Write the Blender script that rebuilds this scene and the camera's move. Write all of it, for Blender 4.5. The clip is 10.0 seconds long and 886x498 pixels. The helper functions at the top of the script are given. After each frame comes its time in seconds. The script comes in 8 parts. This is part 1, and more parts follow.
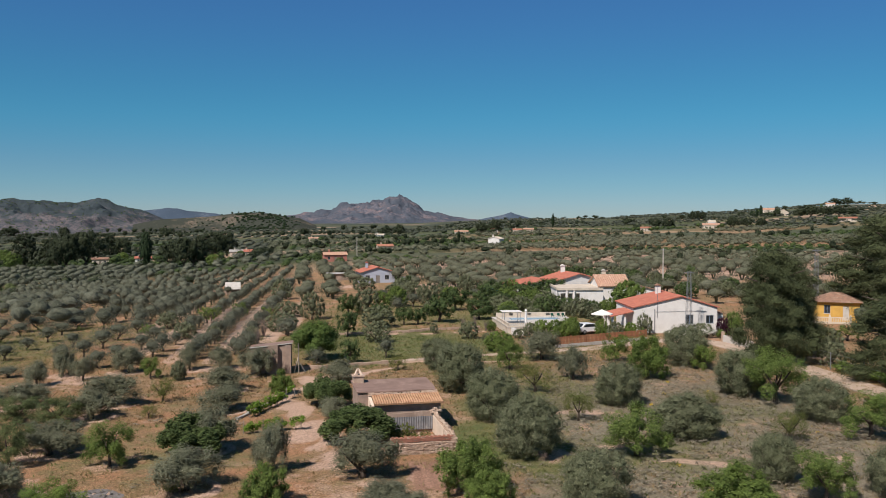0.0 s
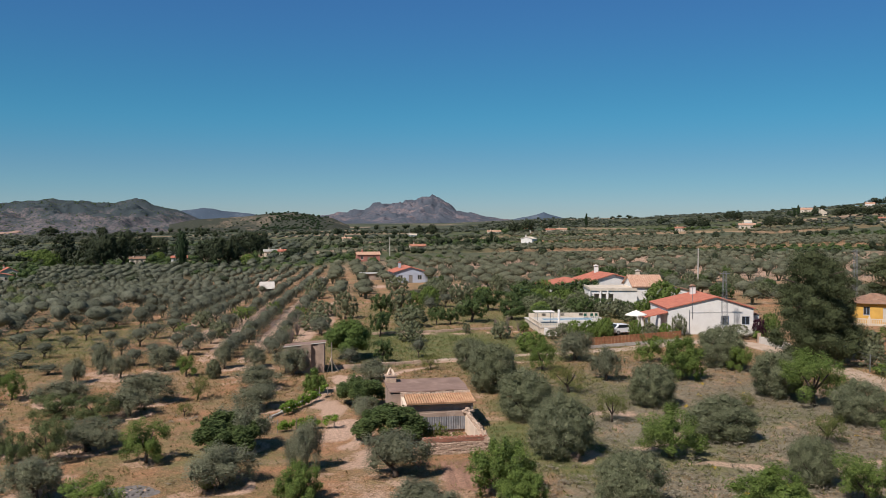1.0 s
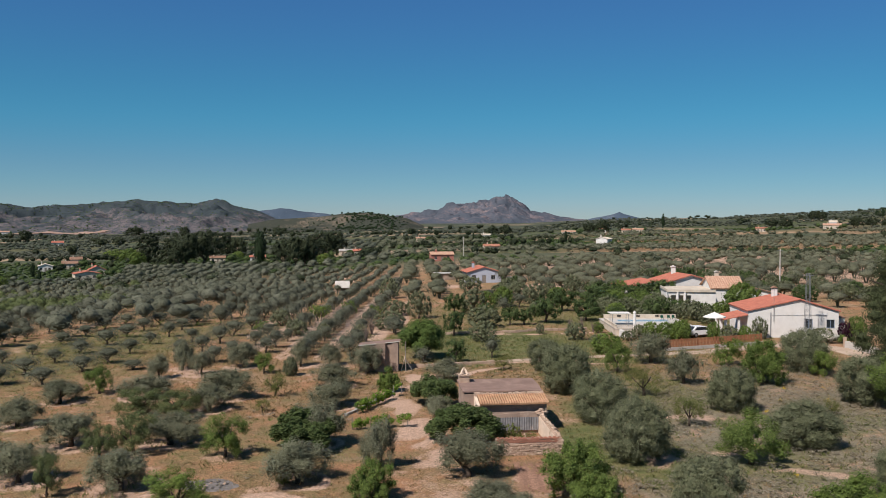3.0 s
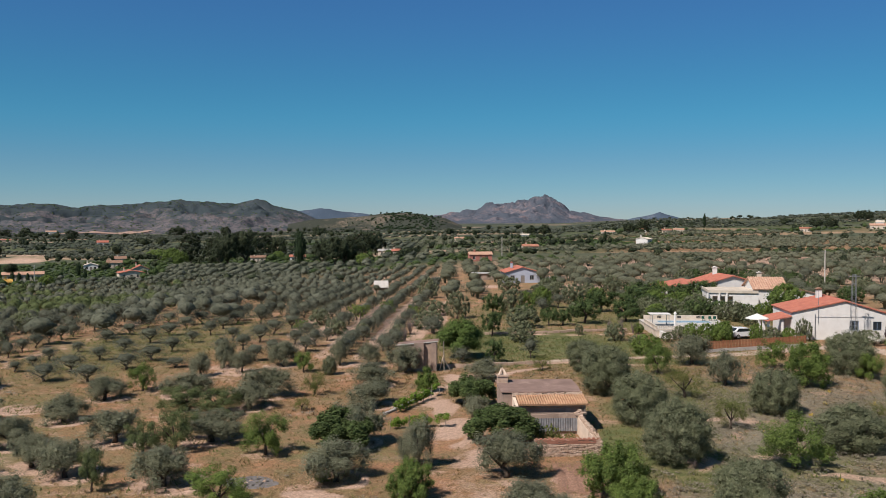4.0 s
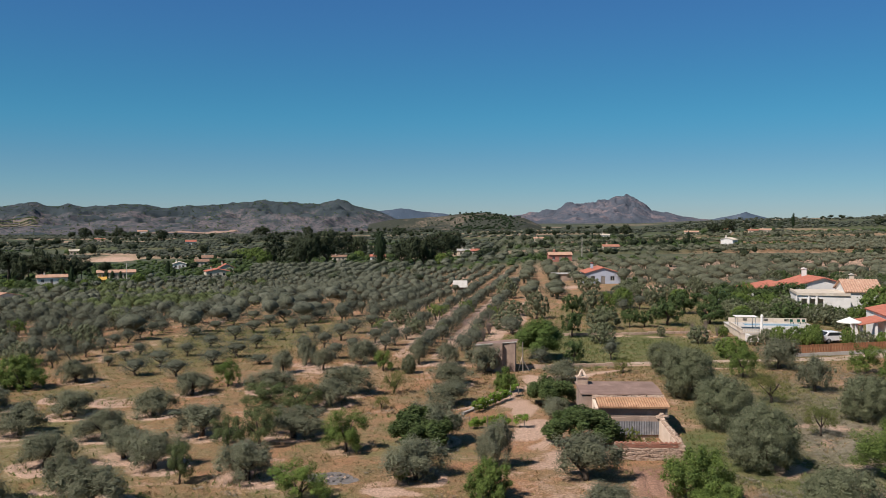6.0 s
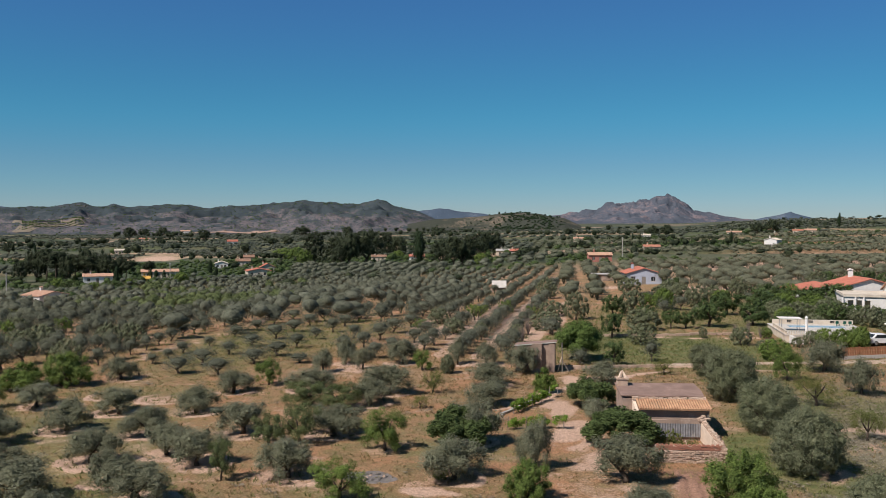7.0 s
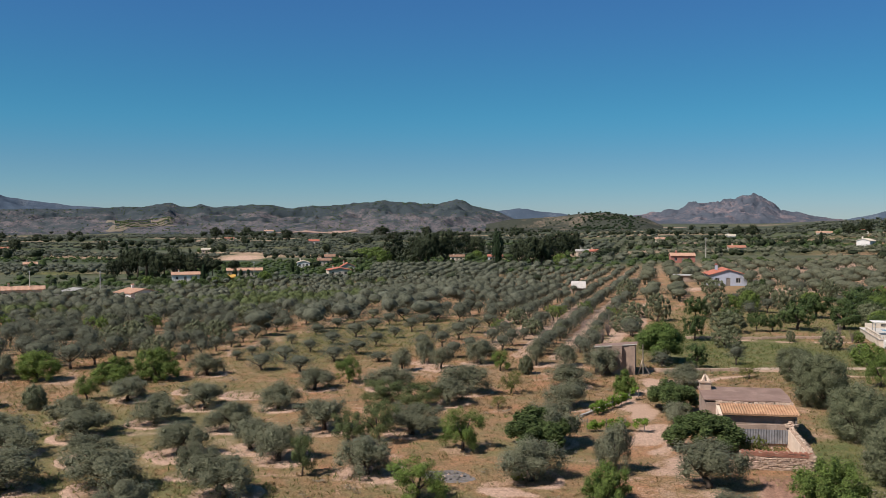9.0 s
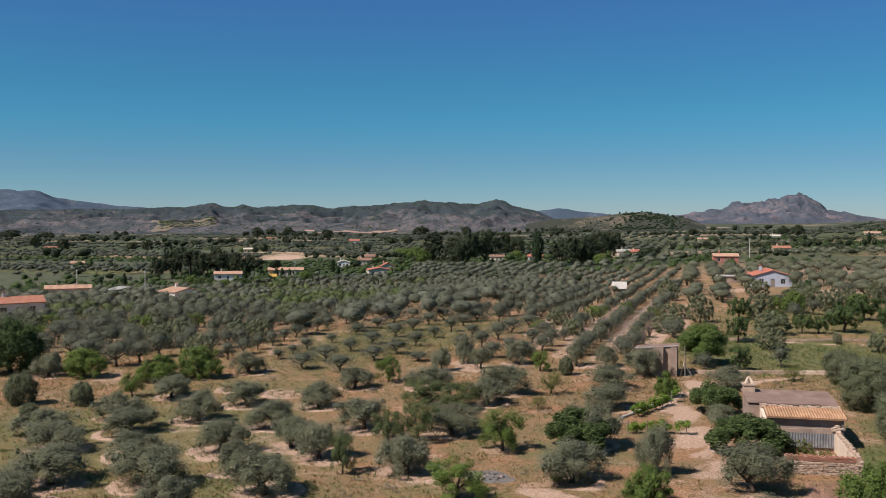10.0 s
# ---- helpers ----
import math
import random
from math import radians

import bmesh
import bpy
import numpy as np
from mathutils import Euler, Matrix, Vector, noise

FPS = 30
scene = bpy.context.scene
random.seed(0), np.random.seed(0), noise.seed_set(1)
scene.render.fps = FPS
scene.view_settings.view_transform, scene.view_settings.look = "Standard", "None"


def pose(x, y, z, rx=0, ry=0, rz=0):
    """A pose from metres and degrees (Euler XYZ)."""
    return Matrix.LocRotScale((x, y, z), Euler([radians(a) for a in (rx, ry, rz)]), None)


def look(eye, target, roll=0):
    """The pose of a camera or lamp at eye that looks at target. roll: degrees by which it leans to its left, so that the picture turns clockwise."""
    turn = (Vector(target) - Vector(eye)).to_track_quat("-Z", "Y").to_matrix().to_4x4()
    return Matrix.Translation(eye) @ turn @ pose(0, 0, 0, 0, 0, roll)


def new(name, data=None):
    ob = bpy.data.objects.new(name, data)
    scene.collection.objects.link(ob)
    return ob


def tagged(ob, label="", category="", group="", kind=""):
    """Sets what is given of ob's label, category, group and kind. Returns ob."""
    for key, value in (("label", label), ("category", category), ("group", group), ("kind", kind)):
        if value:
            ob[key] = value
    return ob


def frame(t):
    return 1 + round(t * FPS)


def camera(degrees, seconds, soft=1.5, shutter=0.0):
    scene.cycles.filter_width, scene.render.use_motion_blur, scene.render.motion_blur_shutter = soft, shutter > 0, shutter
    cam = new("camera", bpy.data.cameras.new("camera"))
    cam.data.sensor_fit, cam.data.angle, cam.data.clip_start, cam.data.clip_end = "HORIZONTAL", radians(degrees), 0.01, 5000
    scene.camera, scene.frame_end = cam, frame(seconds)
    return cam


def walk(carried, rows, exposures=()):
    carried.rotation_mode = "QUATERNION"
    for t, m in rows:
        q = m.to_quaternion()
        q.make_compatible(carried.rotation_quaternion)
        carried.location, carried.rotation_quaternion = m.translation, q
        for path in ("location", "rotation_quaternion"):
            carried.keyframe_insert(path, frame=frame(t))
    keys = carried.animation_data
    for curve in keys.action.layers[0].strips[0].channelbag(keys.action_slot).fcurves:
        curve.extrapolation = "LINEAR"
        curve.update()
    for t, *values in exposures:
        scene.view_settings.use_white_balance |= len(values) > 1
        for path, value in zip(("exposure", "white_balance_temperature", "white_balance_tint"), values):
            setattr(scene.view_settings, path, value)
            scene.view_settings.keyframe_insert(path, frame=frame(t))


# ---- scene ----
# The camera hovers 16 m over an olive grove and turns to its left.
EYE = 16.0
cam = camera(53.6, 10.0, soft=0.55)
TURNS = [(0.0, 0.0), (0.5, 1.04), (1.0, 2.133), (1.5, 3.241), (2.0, 4.438), (2.5, 5.694), (4.0, 9.454), (4.5, 10.758), (5.0, 12.061),
         (5.5, 13.342), (7.0, 17.167), (7.5, 18.445), (8.0, 19.729), (8.5, 21.019), (9.0, 22.299), (9.5, 23.604), (10.0, 24.891)]
walk(cam, [(t, pose(0, 0, EYE, 90 - 1.915, 0, turn)) for t, turn in TURNS], exposures=[(0.0, 0.21), (5.0, 0.22), (10.0, 0.28)])

# ---- light ----
SUN_HEADING, SUN_HEIGHT = 216.0, 49.0     # degrees clockwise from +y, degrees over the horizon
world = bpy.data.worlds.new("sky")
scene.world = world
world.use_nodes = True
wn = world.node_tree.nodes
sky = wn.new("ShaderNodeTexSky")
sky.sky_type, sky.sun_disc = "NISHITA", False
sky.sun_elevation, sky.sun_rotation = radians(SUN_HEIGHT), radians(SUN_HEADING)
sky.altitude, sky.air_density, sky.dust_density, sky.ozone_density = 1000, 0.8, 0.0, 4.5
wn["Background"].inputs["Strength"].default_value = 0.127
deep = wn.new("ShaderNodeHueSaturation")
deep.inputs["Saturation"].default_value = 1.34
even = wn.new("ShaderNodeGamma")
even.inputs["Gamma"].default_value = 0.72
world.node_tree.links.new(sky.outputs[0], even.inputs["Color"])
world.node_tree.links.new(even.outputs[0], deep.inputs["Color"])
tint = wn.new("ShaderNodeMix")
tint.data_type, tint.blend_type = "RGBA", "MULTIPLY"
tint.inputs[0].default_value, tint.inputs[7].default_value = 1.0, (0.74, 0.975, 1.06, 1.0)
world.node_tree.links.new(deep.outputs[0], tint.inputs[6])
# A tint by elevation over the sky: greyish at the horizon, turquoise above it, deep blue higher up; the unseen zenith
# is warmed and brightened to fill shadows.
split = wn.new("ShaderNodeSeparateXYZ")
world.node_tree.links.new(wn.new("ShaderNodeTexCoord").outputs["Generated"], split.inputs[0])
air = wn.new("ShaderNodeValToRGB")
air.color_ramp.interpolation = "EASE"
while len(air.color_ramp.elements) < 5:
    air.color_ramp.elements.new(0.5)
for element, (at, colour) in zip(air.color_ramp.elements, ((0.0, (0.75, 0.66, 0.70)), (0.05, (0.68, 0.72, 0.72)), (0.12, (0.53, 0.83, 0.79)), (0.26, (0.71, 0.78, 0.86)), (0.5, (1.0, 0.84, 0.70)))):
    element.position, element.color = at, (*colour, 1.0)
world.node_tree.links.new(split.outputs["Z"], air.inputs[0])
gradient = wn.new("ShaderNodeMix")
gradient.data_type, gradient.blend_type = "RGBA", "MULTIPLY"
gradient.inputs[0].default_value = 1.0
world.node_tree.links.new(tint.outputs[2], gradient.inputs[6])
world.node_tree.links.new(air.outputs[0], gradient.inputs[7])
world.node_tree.links.new(gradient.outputs[2], wn["Background"].inputs["Color"])
sun = new("sun", bpy.data.lights.new("sun", "SUN"))
sun.data.energy, sun.data.angle, sun.data.color = 5.0, radians(0.55), (1.0, 0.925, 0.875)
hs, es = radians(SUN_HEADING), radians(SUN_HEIGHT)
sun.matrix_basis = look((300 * math.sin(hs) * math.cos(es), 300 * math.cos(hs) * math.cos(es), 300 * math.sin(es)), (0, 0, 0))


# ---- materials ----
def shader(name):
    m = bpy.data.materials.new(name)
    m.use_nodes = True
    return m, m.node_tree.nodes, m.node_tree.links, m.node_tree.nodes["Principled BSDF"]


def noise_node(n, l, scale, detail=3.0, rough=0.6, where=None, kind="ShaderNodeTexNoise"):
    tex = n.new(kind)
    tex.inputs["Scale"].default_value = scale
    if kind == "ShaderNodeTexNoise":
        tex.inputs["Detail"].default_value, tex.inputs["Roughness"].default_value = detail, rough
    l.new(where if where else n.new("ShaderNodeTexCoord").outputs["Object"], tex.inputs["Vector"])
    return tex


def ramp(n, l, value, low, high, a=0.0, b=1.0):
    r = n.new("ShaderNodeMapRange")
    r.interpolation_type = "SMOOTHSTEP"
    for key, v in (("From Min", low), ("From Max", high), ("To Min", a), ("To Max", b)):
        r.inputs[key].default_value = v
    l.new(value, r.inputs["Value"])
    return r.outputs[0]


def blend(n, l, fac, a, b, mode="MIX"):
    x = n.new("ShaderNodeMix")
    x.data_type, x.blend_type = "RGBA", mode
    for sock, v in ((x.inputs[0], fac), (x.inputs[6], a), (x.inputs[7], b)):
        if isinstance(v, (int, float)):
            sock.default_value = v
        elif isinstance(v, tuple):
            sock.default_value = (*v, 1.0)
        else:
            l.new(v, sock)
    return x.outputs[2]


def calc(n, l, op, a, b=0.0):
    x = n.new("ShaderNodeMath")
    x.operation = op
    for sock, v in zip(x.inputs, (a, b)):
        if isinstance(v, (int, float)):
            sock.default_value = v
        else:
            l.new(v, sock)
    return x.outputs[0]


def bump(n, l, bsdf, height, strength, distance=0.05):
    b = n.new("ShaderNodeBump")
    b.inputs["Strength"].default_value, b.inputs["Distance"].default_value = strength, distance
    l.new(height, b.inputs["Height"])
    l.new(b.outputs[0], bsdf.inputs["Normal"])


def plain(name, light, dark, scale=2.0, rough=0.85, relief=0.3, stain=None, metal=0.0, piece=0.0):
    """A worn solid surface: two tones in broad patches, fine grain, and an optional darker stain; piece: variation from object to object."""
    m, n, l, p = shader(name)
    broad, fine = noise_node(n, l, scale), noise_node(n, l, scale * 12, 4.0)
    colour = blend(n, l, ramp(n, l, broad.outputs[0], 0.3, 0.7), light, dark)
    colour = blend(n, l, ramp(n, l, fine.outputs[0], 0.35, 0.75, 0.0, 0.45), colour, dark)
    if stain:
        patches = noise_node(n, l, scale * 0.7, 5.0, 0.7)
        colour = blend(n, l, ramp(n, l, patches.outputs[0], 0.52, 0.7, 0.0, 0.8), colour, stain)
    if piece:
        info = n.new("ShaderNodeObjectInfo")
        colour = blend(n, l, ramp(n, l, info.outputs["Random"], 0.0, 1.0, 0.0, piece), colour, dark)
    l.new(colour, p.inputs["Base Color"])
    p.inputs["Roughness"].default_value, p.inputs["Metallic"].default_value = rough, metal
    p.inputs["Specular IOR Level"].default_value = 0.25
    bump(n, l, p, fine.outputs[0], relief)
    return m


def leafy(name, dark, light, tip, through_light=0.25, patch=0.3):
    """Foliage: every leaf its own tone, every tree its own shift, some light through the blades."""
    m, n, l, p = shader(name)
    geo, info = n.new("ShaderNodeNewGeometry"), n.new("ShaderNodeObjectInfo")
    colour = blend(n, l, geo.outputs["Random Per Island"], dark, light)
    wide = noise_node(n, l, patch, 2.0, 0.5, geo.outputs["Position"])
    colour = blend(n, l, ramp(n, l, wide.outputs[0], 0.4, 0.65, 0.0, 0.6), colour, tip)
    colour = blend(n, l, ramp(n, l, info.outputs["Random"], 0.0, 1.0, 0.0, 0.35), colour, dark)
    sprays = noise_node(n, l, 3.2, 4.0, 0.75, geo.outputs["Position"])
    colour = blend(n, l, 1.0, colour, ramp(n, l, sprays.outputs[0], 0.36, 0.64, 0.76, 1.28), "MULTIPLY")
    bump(n, l, p, sprays.outputs[0], 0.5, 0.25)
    l.new(colour, p.inputs["Base Color"])
    p.inputs["Roughness"].default_value, p.inputs["Specular IOR Level"].default_value = 0.65, 0.12
    clear = n.new("ShaderNodeBsdfTranslucent")
    l.new(colour, clear.inputs["Color"])
    mix = n.new("ShaderNodeMixShader")
    mix.inputs[0].default_value = through_light
    l.new(p.outputs[0], mix.inputs[1]), l.new(clear.outputs[0], mix.inputs[2])
    l.new(mix.outputs[0], n["Material Output"].inputs["Surface"])
    return m


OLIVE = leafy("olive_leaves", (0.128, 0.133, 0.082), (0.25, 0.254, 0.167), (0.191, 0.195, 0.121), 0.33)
# These two distant greens carry a little haze blue in the leaf colour.
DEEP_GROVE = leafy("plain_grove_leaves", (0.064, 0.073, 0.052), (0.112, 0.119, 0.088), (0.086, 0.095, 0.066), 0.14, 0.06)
FAR_OLIVE = leafy("far_hazed_grove_leaves", (0.09, 0.096, 0.065), (0.152, 0.156, 0.112), (0.12, 0.125, 0.083), 0.16, 0.06)
# Paler version of the far olive leaves, used for the eastern groves.
GROVE = leafy("paler_grove_leaves", (0.112, 0.117, 0.074), (0.188, 0.19, 0.128), (0.148, 0.152, 0.096), 0.3)
ROUND = leafy("dense_olive_leaves", (0.085, 0.094, 0.05), (0.225, 0.236, 0.14), (0.15, 0.161, 0.085))
ALMOND = leafy("almond_leaves", (0.076, 0.112, 0.028), (0.222, 0.29, 0.078), (0.172, 0.236, 0.054), 0.4)
GREEN_OLIVE = leafy("mid_green_leaves", (0.07, 0.09, 0.036), (0.18, 0.212, 0.088), (0.125, 0.152, 0.058), 0.35)
YELLOWISH = leafy("pale_almond_leaves", (0.085, 0.105, 0.025), (0.20, 0.22, 0.07), (0.17, 0.16, 0.05), 0.35)
GREEN_CROWN = leafy("fresh_green_leaves", (0.05, 0.085, 0.022), (0.165, 0.225, 0.062), (0.12, 0.17, 0.042), 0.3)
FIG = leafy("fig_leaves", (0.046, 0.07, 0.023), (0.162, 0.205, 0.074), (0.10, 0.137, 0.045), 0.32)
CAROB = leafy("dark_leaves", (0.040, 0.065, 0.022), (0.115, 0.155, 0.055), (0.08, 0.11, 0.035))
PINE = leafy("pine_needles", (0.034, 0.044, 0.02), (0.112, 0.126, 0.055), (0.072, 0.085, 0.036), 0.12)
DARK_PINE = leafy("dark_pine_needles", (0.018, 0.026, 0.014), (0.062, 0.073, 0.034), (0.038, 0.047, 0.023), 0.1)
CYPRESS = leafy("cypress_leaves", (0.015, 0.028, 0.012), (0.040, 0.060, 0.025), (0.028, 0.045, 0.018), 0.08)
BARK = plain("grey_bark", (0.13, 0.10, 0.075), (0.05, 0.038, 0.03), 6.0, 0.95, 0.8)
VINE = leafy("vine_leaves", (0.085, 0.15, 0.02), (0.22, 0.33, 0.055), (0.16, 0.25, 0.035), 0.35)
PURPLE = leafy("purple_leaves", (0.030, 0.010, 0.018), (0.075, 0.025, 0.04), (0.05, 0.02, 0.03))
BLOOM = leafy("white_blossom", (0.45, 0.44, 0.38), (0.75, 0.72, 0.66), (0.6, 0.58, 0.5))
YELLOW = leafy("yellow_flowers", (0.45, 0.30, 0.03), (0.65, 0.47, 0.06), (0.5, 0.36, 0.05))
THYME = leafy("thyme_sprigs", (0.185, 0.165, 0.118), (0.35, 0.31, 0.235), (0.25, 0.205, 0.145), 0.4, 0.12)
DRY = leafy("dry_grass_blades", (0.24, 0.165, 0.08), (0.46, 0.34, 0.18), (0.26, 0.21, 0.10), 0.45, 0.12)
HERB = leafy("green_grass_blades", (0.10, 0.13, 0.04), (0.24, 0.26, 0.09), (0.26, 0.21, 0.09), 0.45, 0.12)


def ground_material():
    m, n, l, p = shader("dry_farmland")
    where = n.new("ShaderNodeTexCoord").outputs["Object"]
    def mask(key):
        a = n.new("ShaderNodeAttribute")
        a.attribute_name = key
        return a.outputs["Fac"]
    broad = noise_node(n, l, 0.09, 4.0, 0.6, where).outputs[0]
    mid = noise_node(n, l, 0.55, 5.0, 0.65, where).outputs[0]
    fine = noise_node(n, l, 4.5, 5.0, 0.7, where).outputs[0]
    grit = noise_node(n, l, 19.0, 3.0, 0.7, where).outputs[0]
    soil = blend(n, l, ramp(n, l, fine, 0.3, 0.7), (0.66, 0.455, 0.34), (0.46, 0.30, 0.215))
    straw = blend(n, l, ramp(n, l, mid, 0.32, 0.68), (0.335, 0.195, 0.105), (0.225, 0.168, 0.085))
    straw = blend(n, l, ramp(n, l, fine, 0.45, 0.75, 0.0, 0.55), straw, (0.39, 0.25, 0.148))
    herb = blend(n, l, ramp(n, l, mid, 0.35, 0.65), (0.115, 0.14, 0.05), (0.20, 0.18, 0.08))
    scrub = blend(n, l, ramp(n, l, fine, 0.3, 0.7), (0.34, 0.275, 0.205), (0.185, 0.175, 0.11))
    def edge(key, soft=0.35):
        v = calc(n, l, "ADD", mask(key), calc(n, l, "MULTIPLY", calc(n, l, "SUBTRACT", mid, 0.5), 1.1))
        v = calc(n, l, "ADD", v, calc(n, l, "MULTIPLY", calc(n, l, "SUBTRACT", fine, 0.5), 0.7))
        return ramp(n, l, v, 0.5 - soft, 0.5 + soft)
    colour = blend(n, l, edge("scrub"), straw, scrub)
    rusty = noise_node(n, l, 0.16, 5.0, 0.65, where).outputs[0]
    meadowy = calc(n, l, "SUBTRACT", 1.0, calc(n, l, "MULTIPLY", mask("scrub"), 0.85))
    colour = blend(n, l, calc(n, l, "MULTIPLY", meadowy, ramp(n, l, rusty, 0.47, 0.61, 0.0, 0.7)), colour, (0.42, 0.21, 0.115))
    worn = noise_node(n, l, 0.31, 6.0, 0.7, where).outputs[0]
    colour = blend(n, l, ramp(n, l, worn, 0.54, 0.63, 0.0, 0.85), colour, (0.50, 0.325, 0.225))
    weedy = noise_node(n, l, 0.23, 5.0, 0.7, where).outputs[0]
    colour = blend(n, l, ramp(n, l, weedy, 0.56, 0.64, 0.0, 0.5), colour, (0.175, 0.165, 0.07))
    cells = noise_node(n, l, 0.0075, 0, 0, where, "ShaderNodeTexVoronoi")
    tone = n.new("ShaderNodeSeparateColor")
    l.new(cells.outputs["Color"], tone.inputs[0])
    fields = blend(n, l, ramp(n, l, tone.outputs[0], 0.35, 0.45), (0.085, 0.10, 0.05), (0.135, 0.13, 0.072))
    fields = blend(n, l, ramp(n, l, tone.outputs[1], 0.82, 0.85), fields, (0.46, 0.32, 0.215))
    fields = blend(n, l, ramp(n, l, broad, 0.35, 0.7, 0.0, 0.5), fields, (0.09, 0.11, 0.045))
    colour = blend(n, l, mask("plain"), colour, fields)
    colour = blend(n, l, edge("green"), colour, herb)
    colour = blend(n, l, edge("bare", 0.22), colour, soil)
    colour = blend(n, l, calc(n, l, "MULTIPLY", mask("tilled"), 0.9), colour, blend(n, l, ramp(n, l, fine, 0.35, 0.65), (0.41, 0.235, 0.165), (0.29, 0.155, 0.105)))
    far_soil = blend(n, l, ramp(n, l, broad, 0.35, 0.65), (0.40, 0.27, 0.19), (0.27, 0.20, 0.13))
    tuft = noise_node(n, l, 9.0, 4.0, 0.75, where).outputs[0]
    colour = blend(n, l, 1.0, colour, ramp(n, l, tuft, 0.34, 0.66, 0.55, 1.32), "MULTIPLY")
    colour = blend(n, l, mask("remote"), colour, blend(n, l, ramp(n, l, tone.outputs[2], 0.4, 0.6), (0.05, 0.064, 0.045), blend(n, l, ramp(n, l, tone.outputs[1], 0.8, 0.83), (0.09, 0.095, 0.055), (0.30, 0.22, 0.16))))
    colour = blend(n, l, mask("orchard"), colour, blend(n, l, ramp(n, l, mid, 0.35, 0.65), (0.042, 0.063, 0.036), (0.07, 0.088, 0.053)))
    colour = blend(n, l, mask("grassland"), colour, blend(n, l, ramp(n, l, broad, 0.4, 0.6), (0.07, 0.088, 0.05), (0.10, 0.105, 0.068)))
    colour = blend(n, l, mask("fallow"), colour, far_soil)
    colour = blend(n, l, ramp(n, l, grit, 0.4, 0.75, 0.0, 0.5), colour, (0.11, 0.085, 0.05))
    l.new(colour, p.inputs["Base Color"])
    p.inputs["Roughness"].default_value, p.inputs["Specular IOR Level"].default_value = 0.95, 0.1
    both = calc(n, l, "ADD", fine, calc(n, l, "MULTIPLY", grit, 0.5))
    bump(n, l, p, both, 0.9, 0.12)
    return m


def hill_material(name, rock, brush, soil, scale, wooded=None):
    """Scrub over stony soil: broad bare slopes, patches of brush, denser up the slope where wooded says so, and bushes as dots."""
    m, n, l, p = shader(name)
    where = n.new("ShaderNodeTexCoord").outputs["Object"]
    big = noise_node(n, l, scale, 5.0, 0.6, where).outputs[0]
    small = noise_node(n, l, scale * 9, 5.0, 0.7, where).outputs[0]
    mid = noise_node(n, l, scale * 3.1, 4.0, 0.65, where).outputs[0]
    both = calc(n, l, "ADD", calc(n, l, "MULTIPLY", big, 0.6), calc(n, l, "MULTIPLY", mid, 0.4))
    if wooded:
        split = n.new("ShaderNodeSeparateXYZ")
        l.new(where, split.inputs[0])
        both = calc(n, l, "SUBTRACT", both, ramp(n, l, split.outputs["Z"], *wooded))
    colour = blend(n, l, ramp(n, l, both, 0.46, 0.60), brush, blend(n, l, ramp(n, l, mid, 0.42, 0.62), rock, soil))
    colour = blend(n, l, ramp(n, l, small, 0.46, 0.62, 0.0, 0.7), colour, brush)
    pale = noise_node(n, l, scale * 15, 4.0, 0.7, where).outputs[0]
    colour = blend(n, l, ramp(n, l, pale, 0.60, 0.70, 0.0, 0.6), colour, soil)
    for size, far in ((9, 0.30), (21, 0.40), (40, 0.40)):
        dots = noise_node(n, l, scale * size, 0, 0, where, "ShaderNodeTexVoronoi")
        colour = blend(n, l, ramp(n, l, dots.outputs["Distance"], far - 0.12, far, 0.8, 0.0), colour, brush)
    l.new(colour, p.inputs["Base Color"])
    p.inputs["Roughness"].default_value, p.inputs["Specular IOR Level"].default_value = 0.95, 0.05
    bump(n, l, p, small, 1.0, 4.0)
    return m


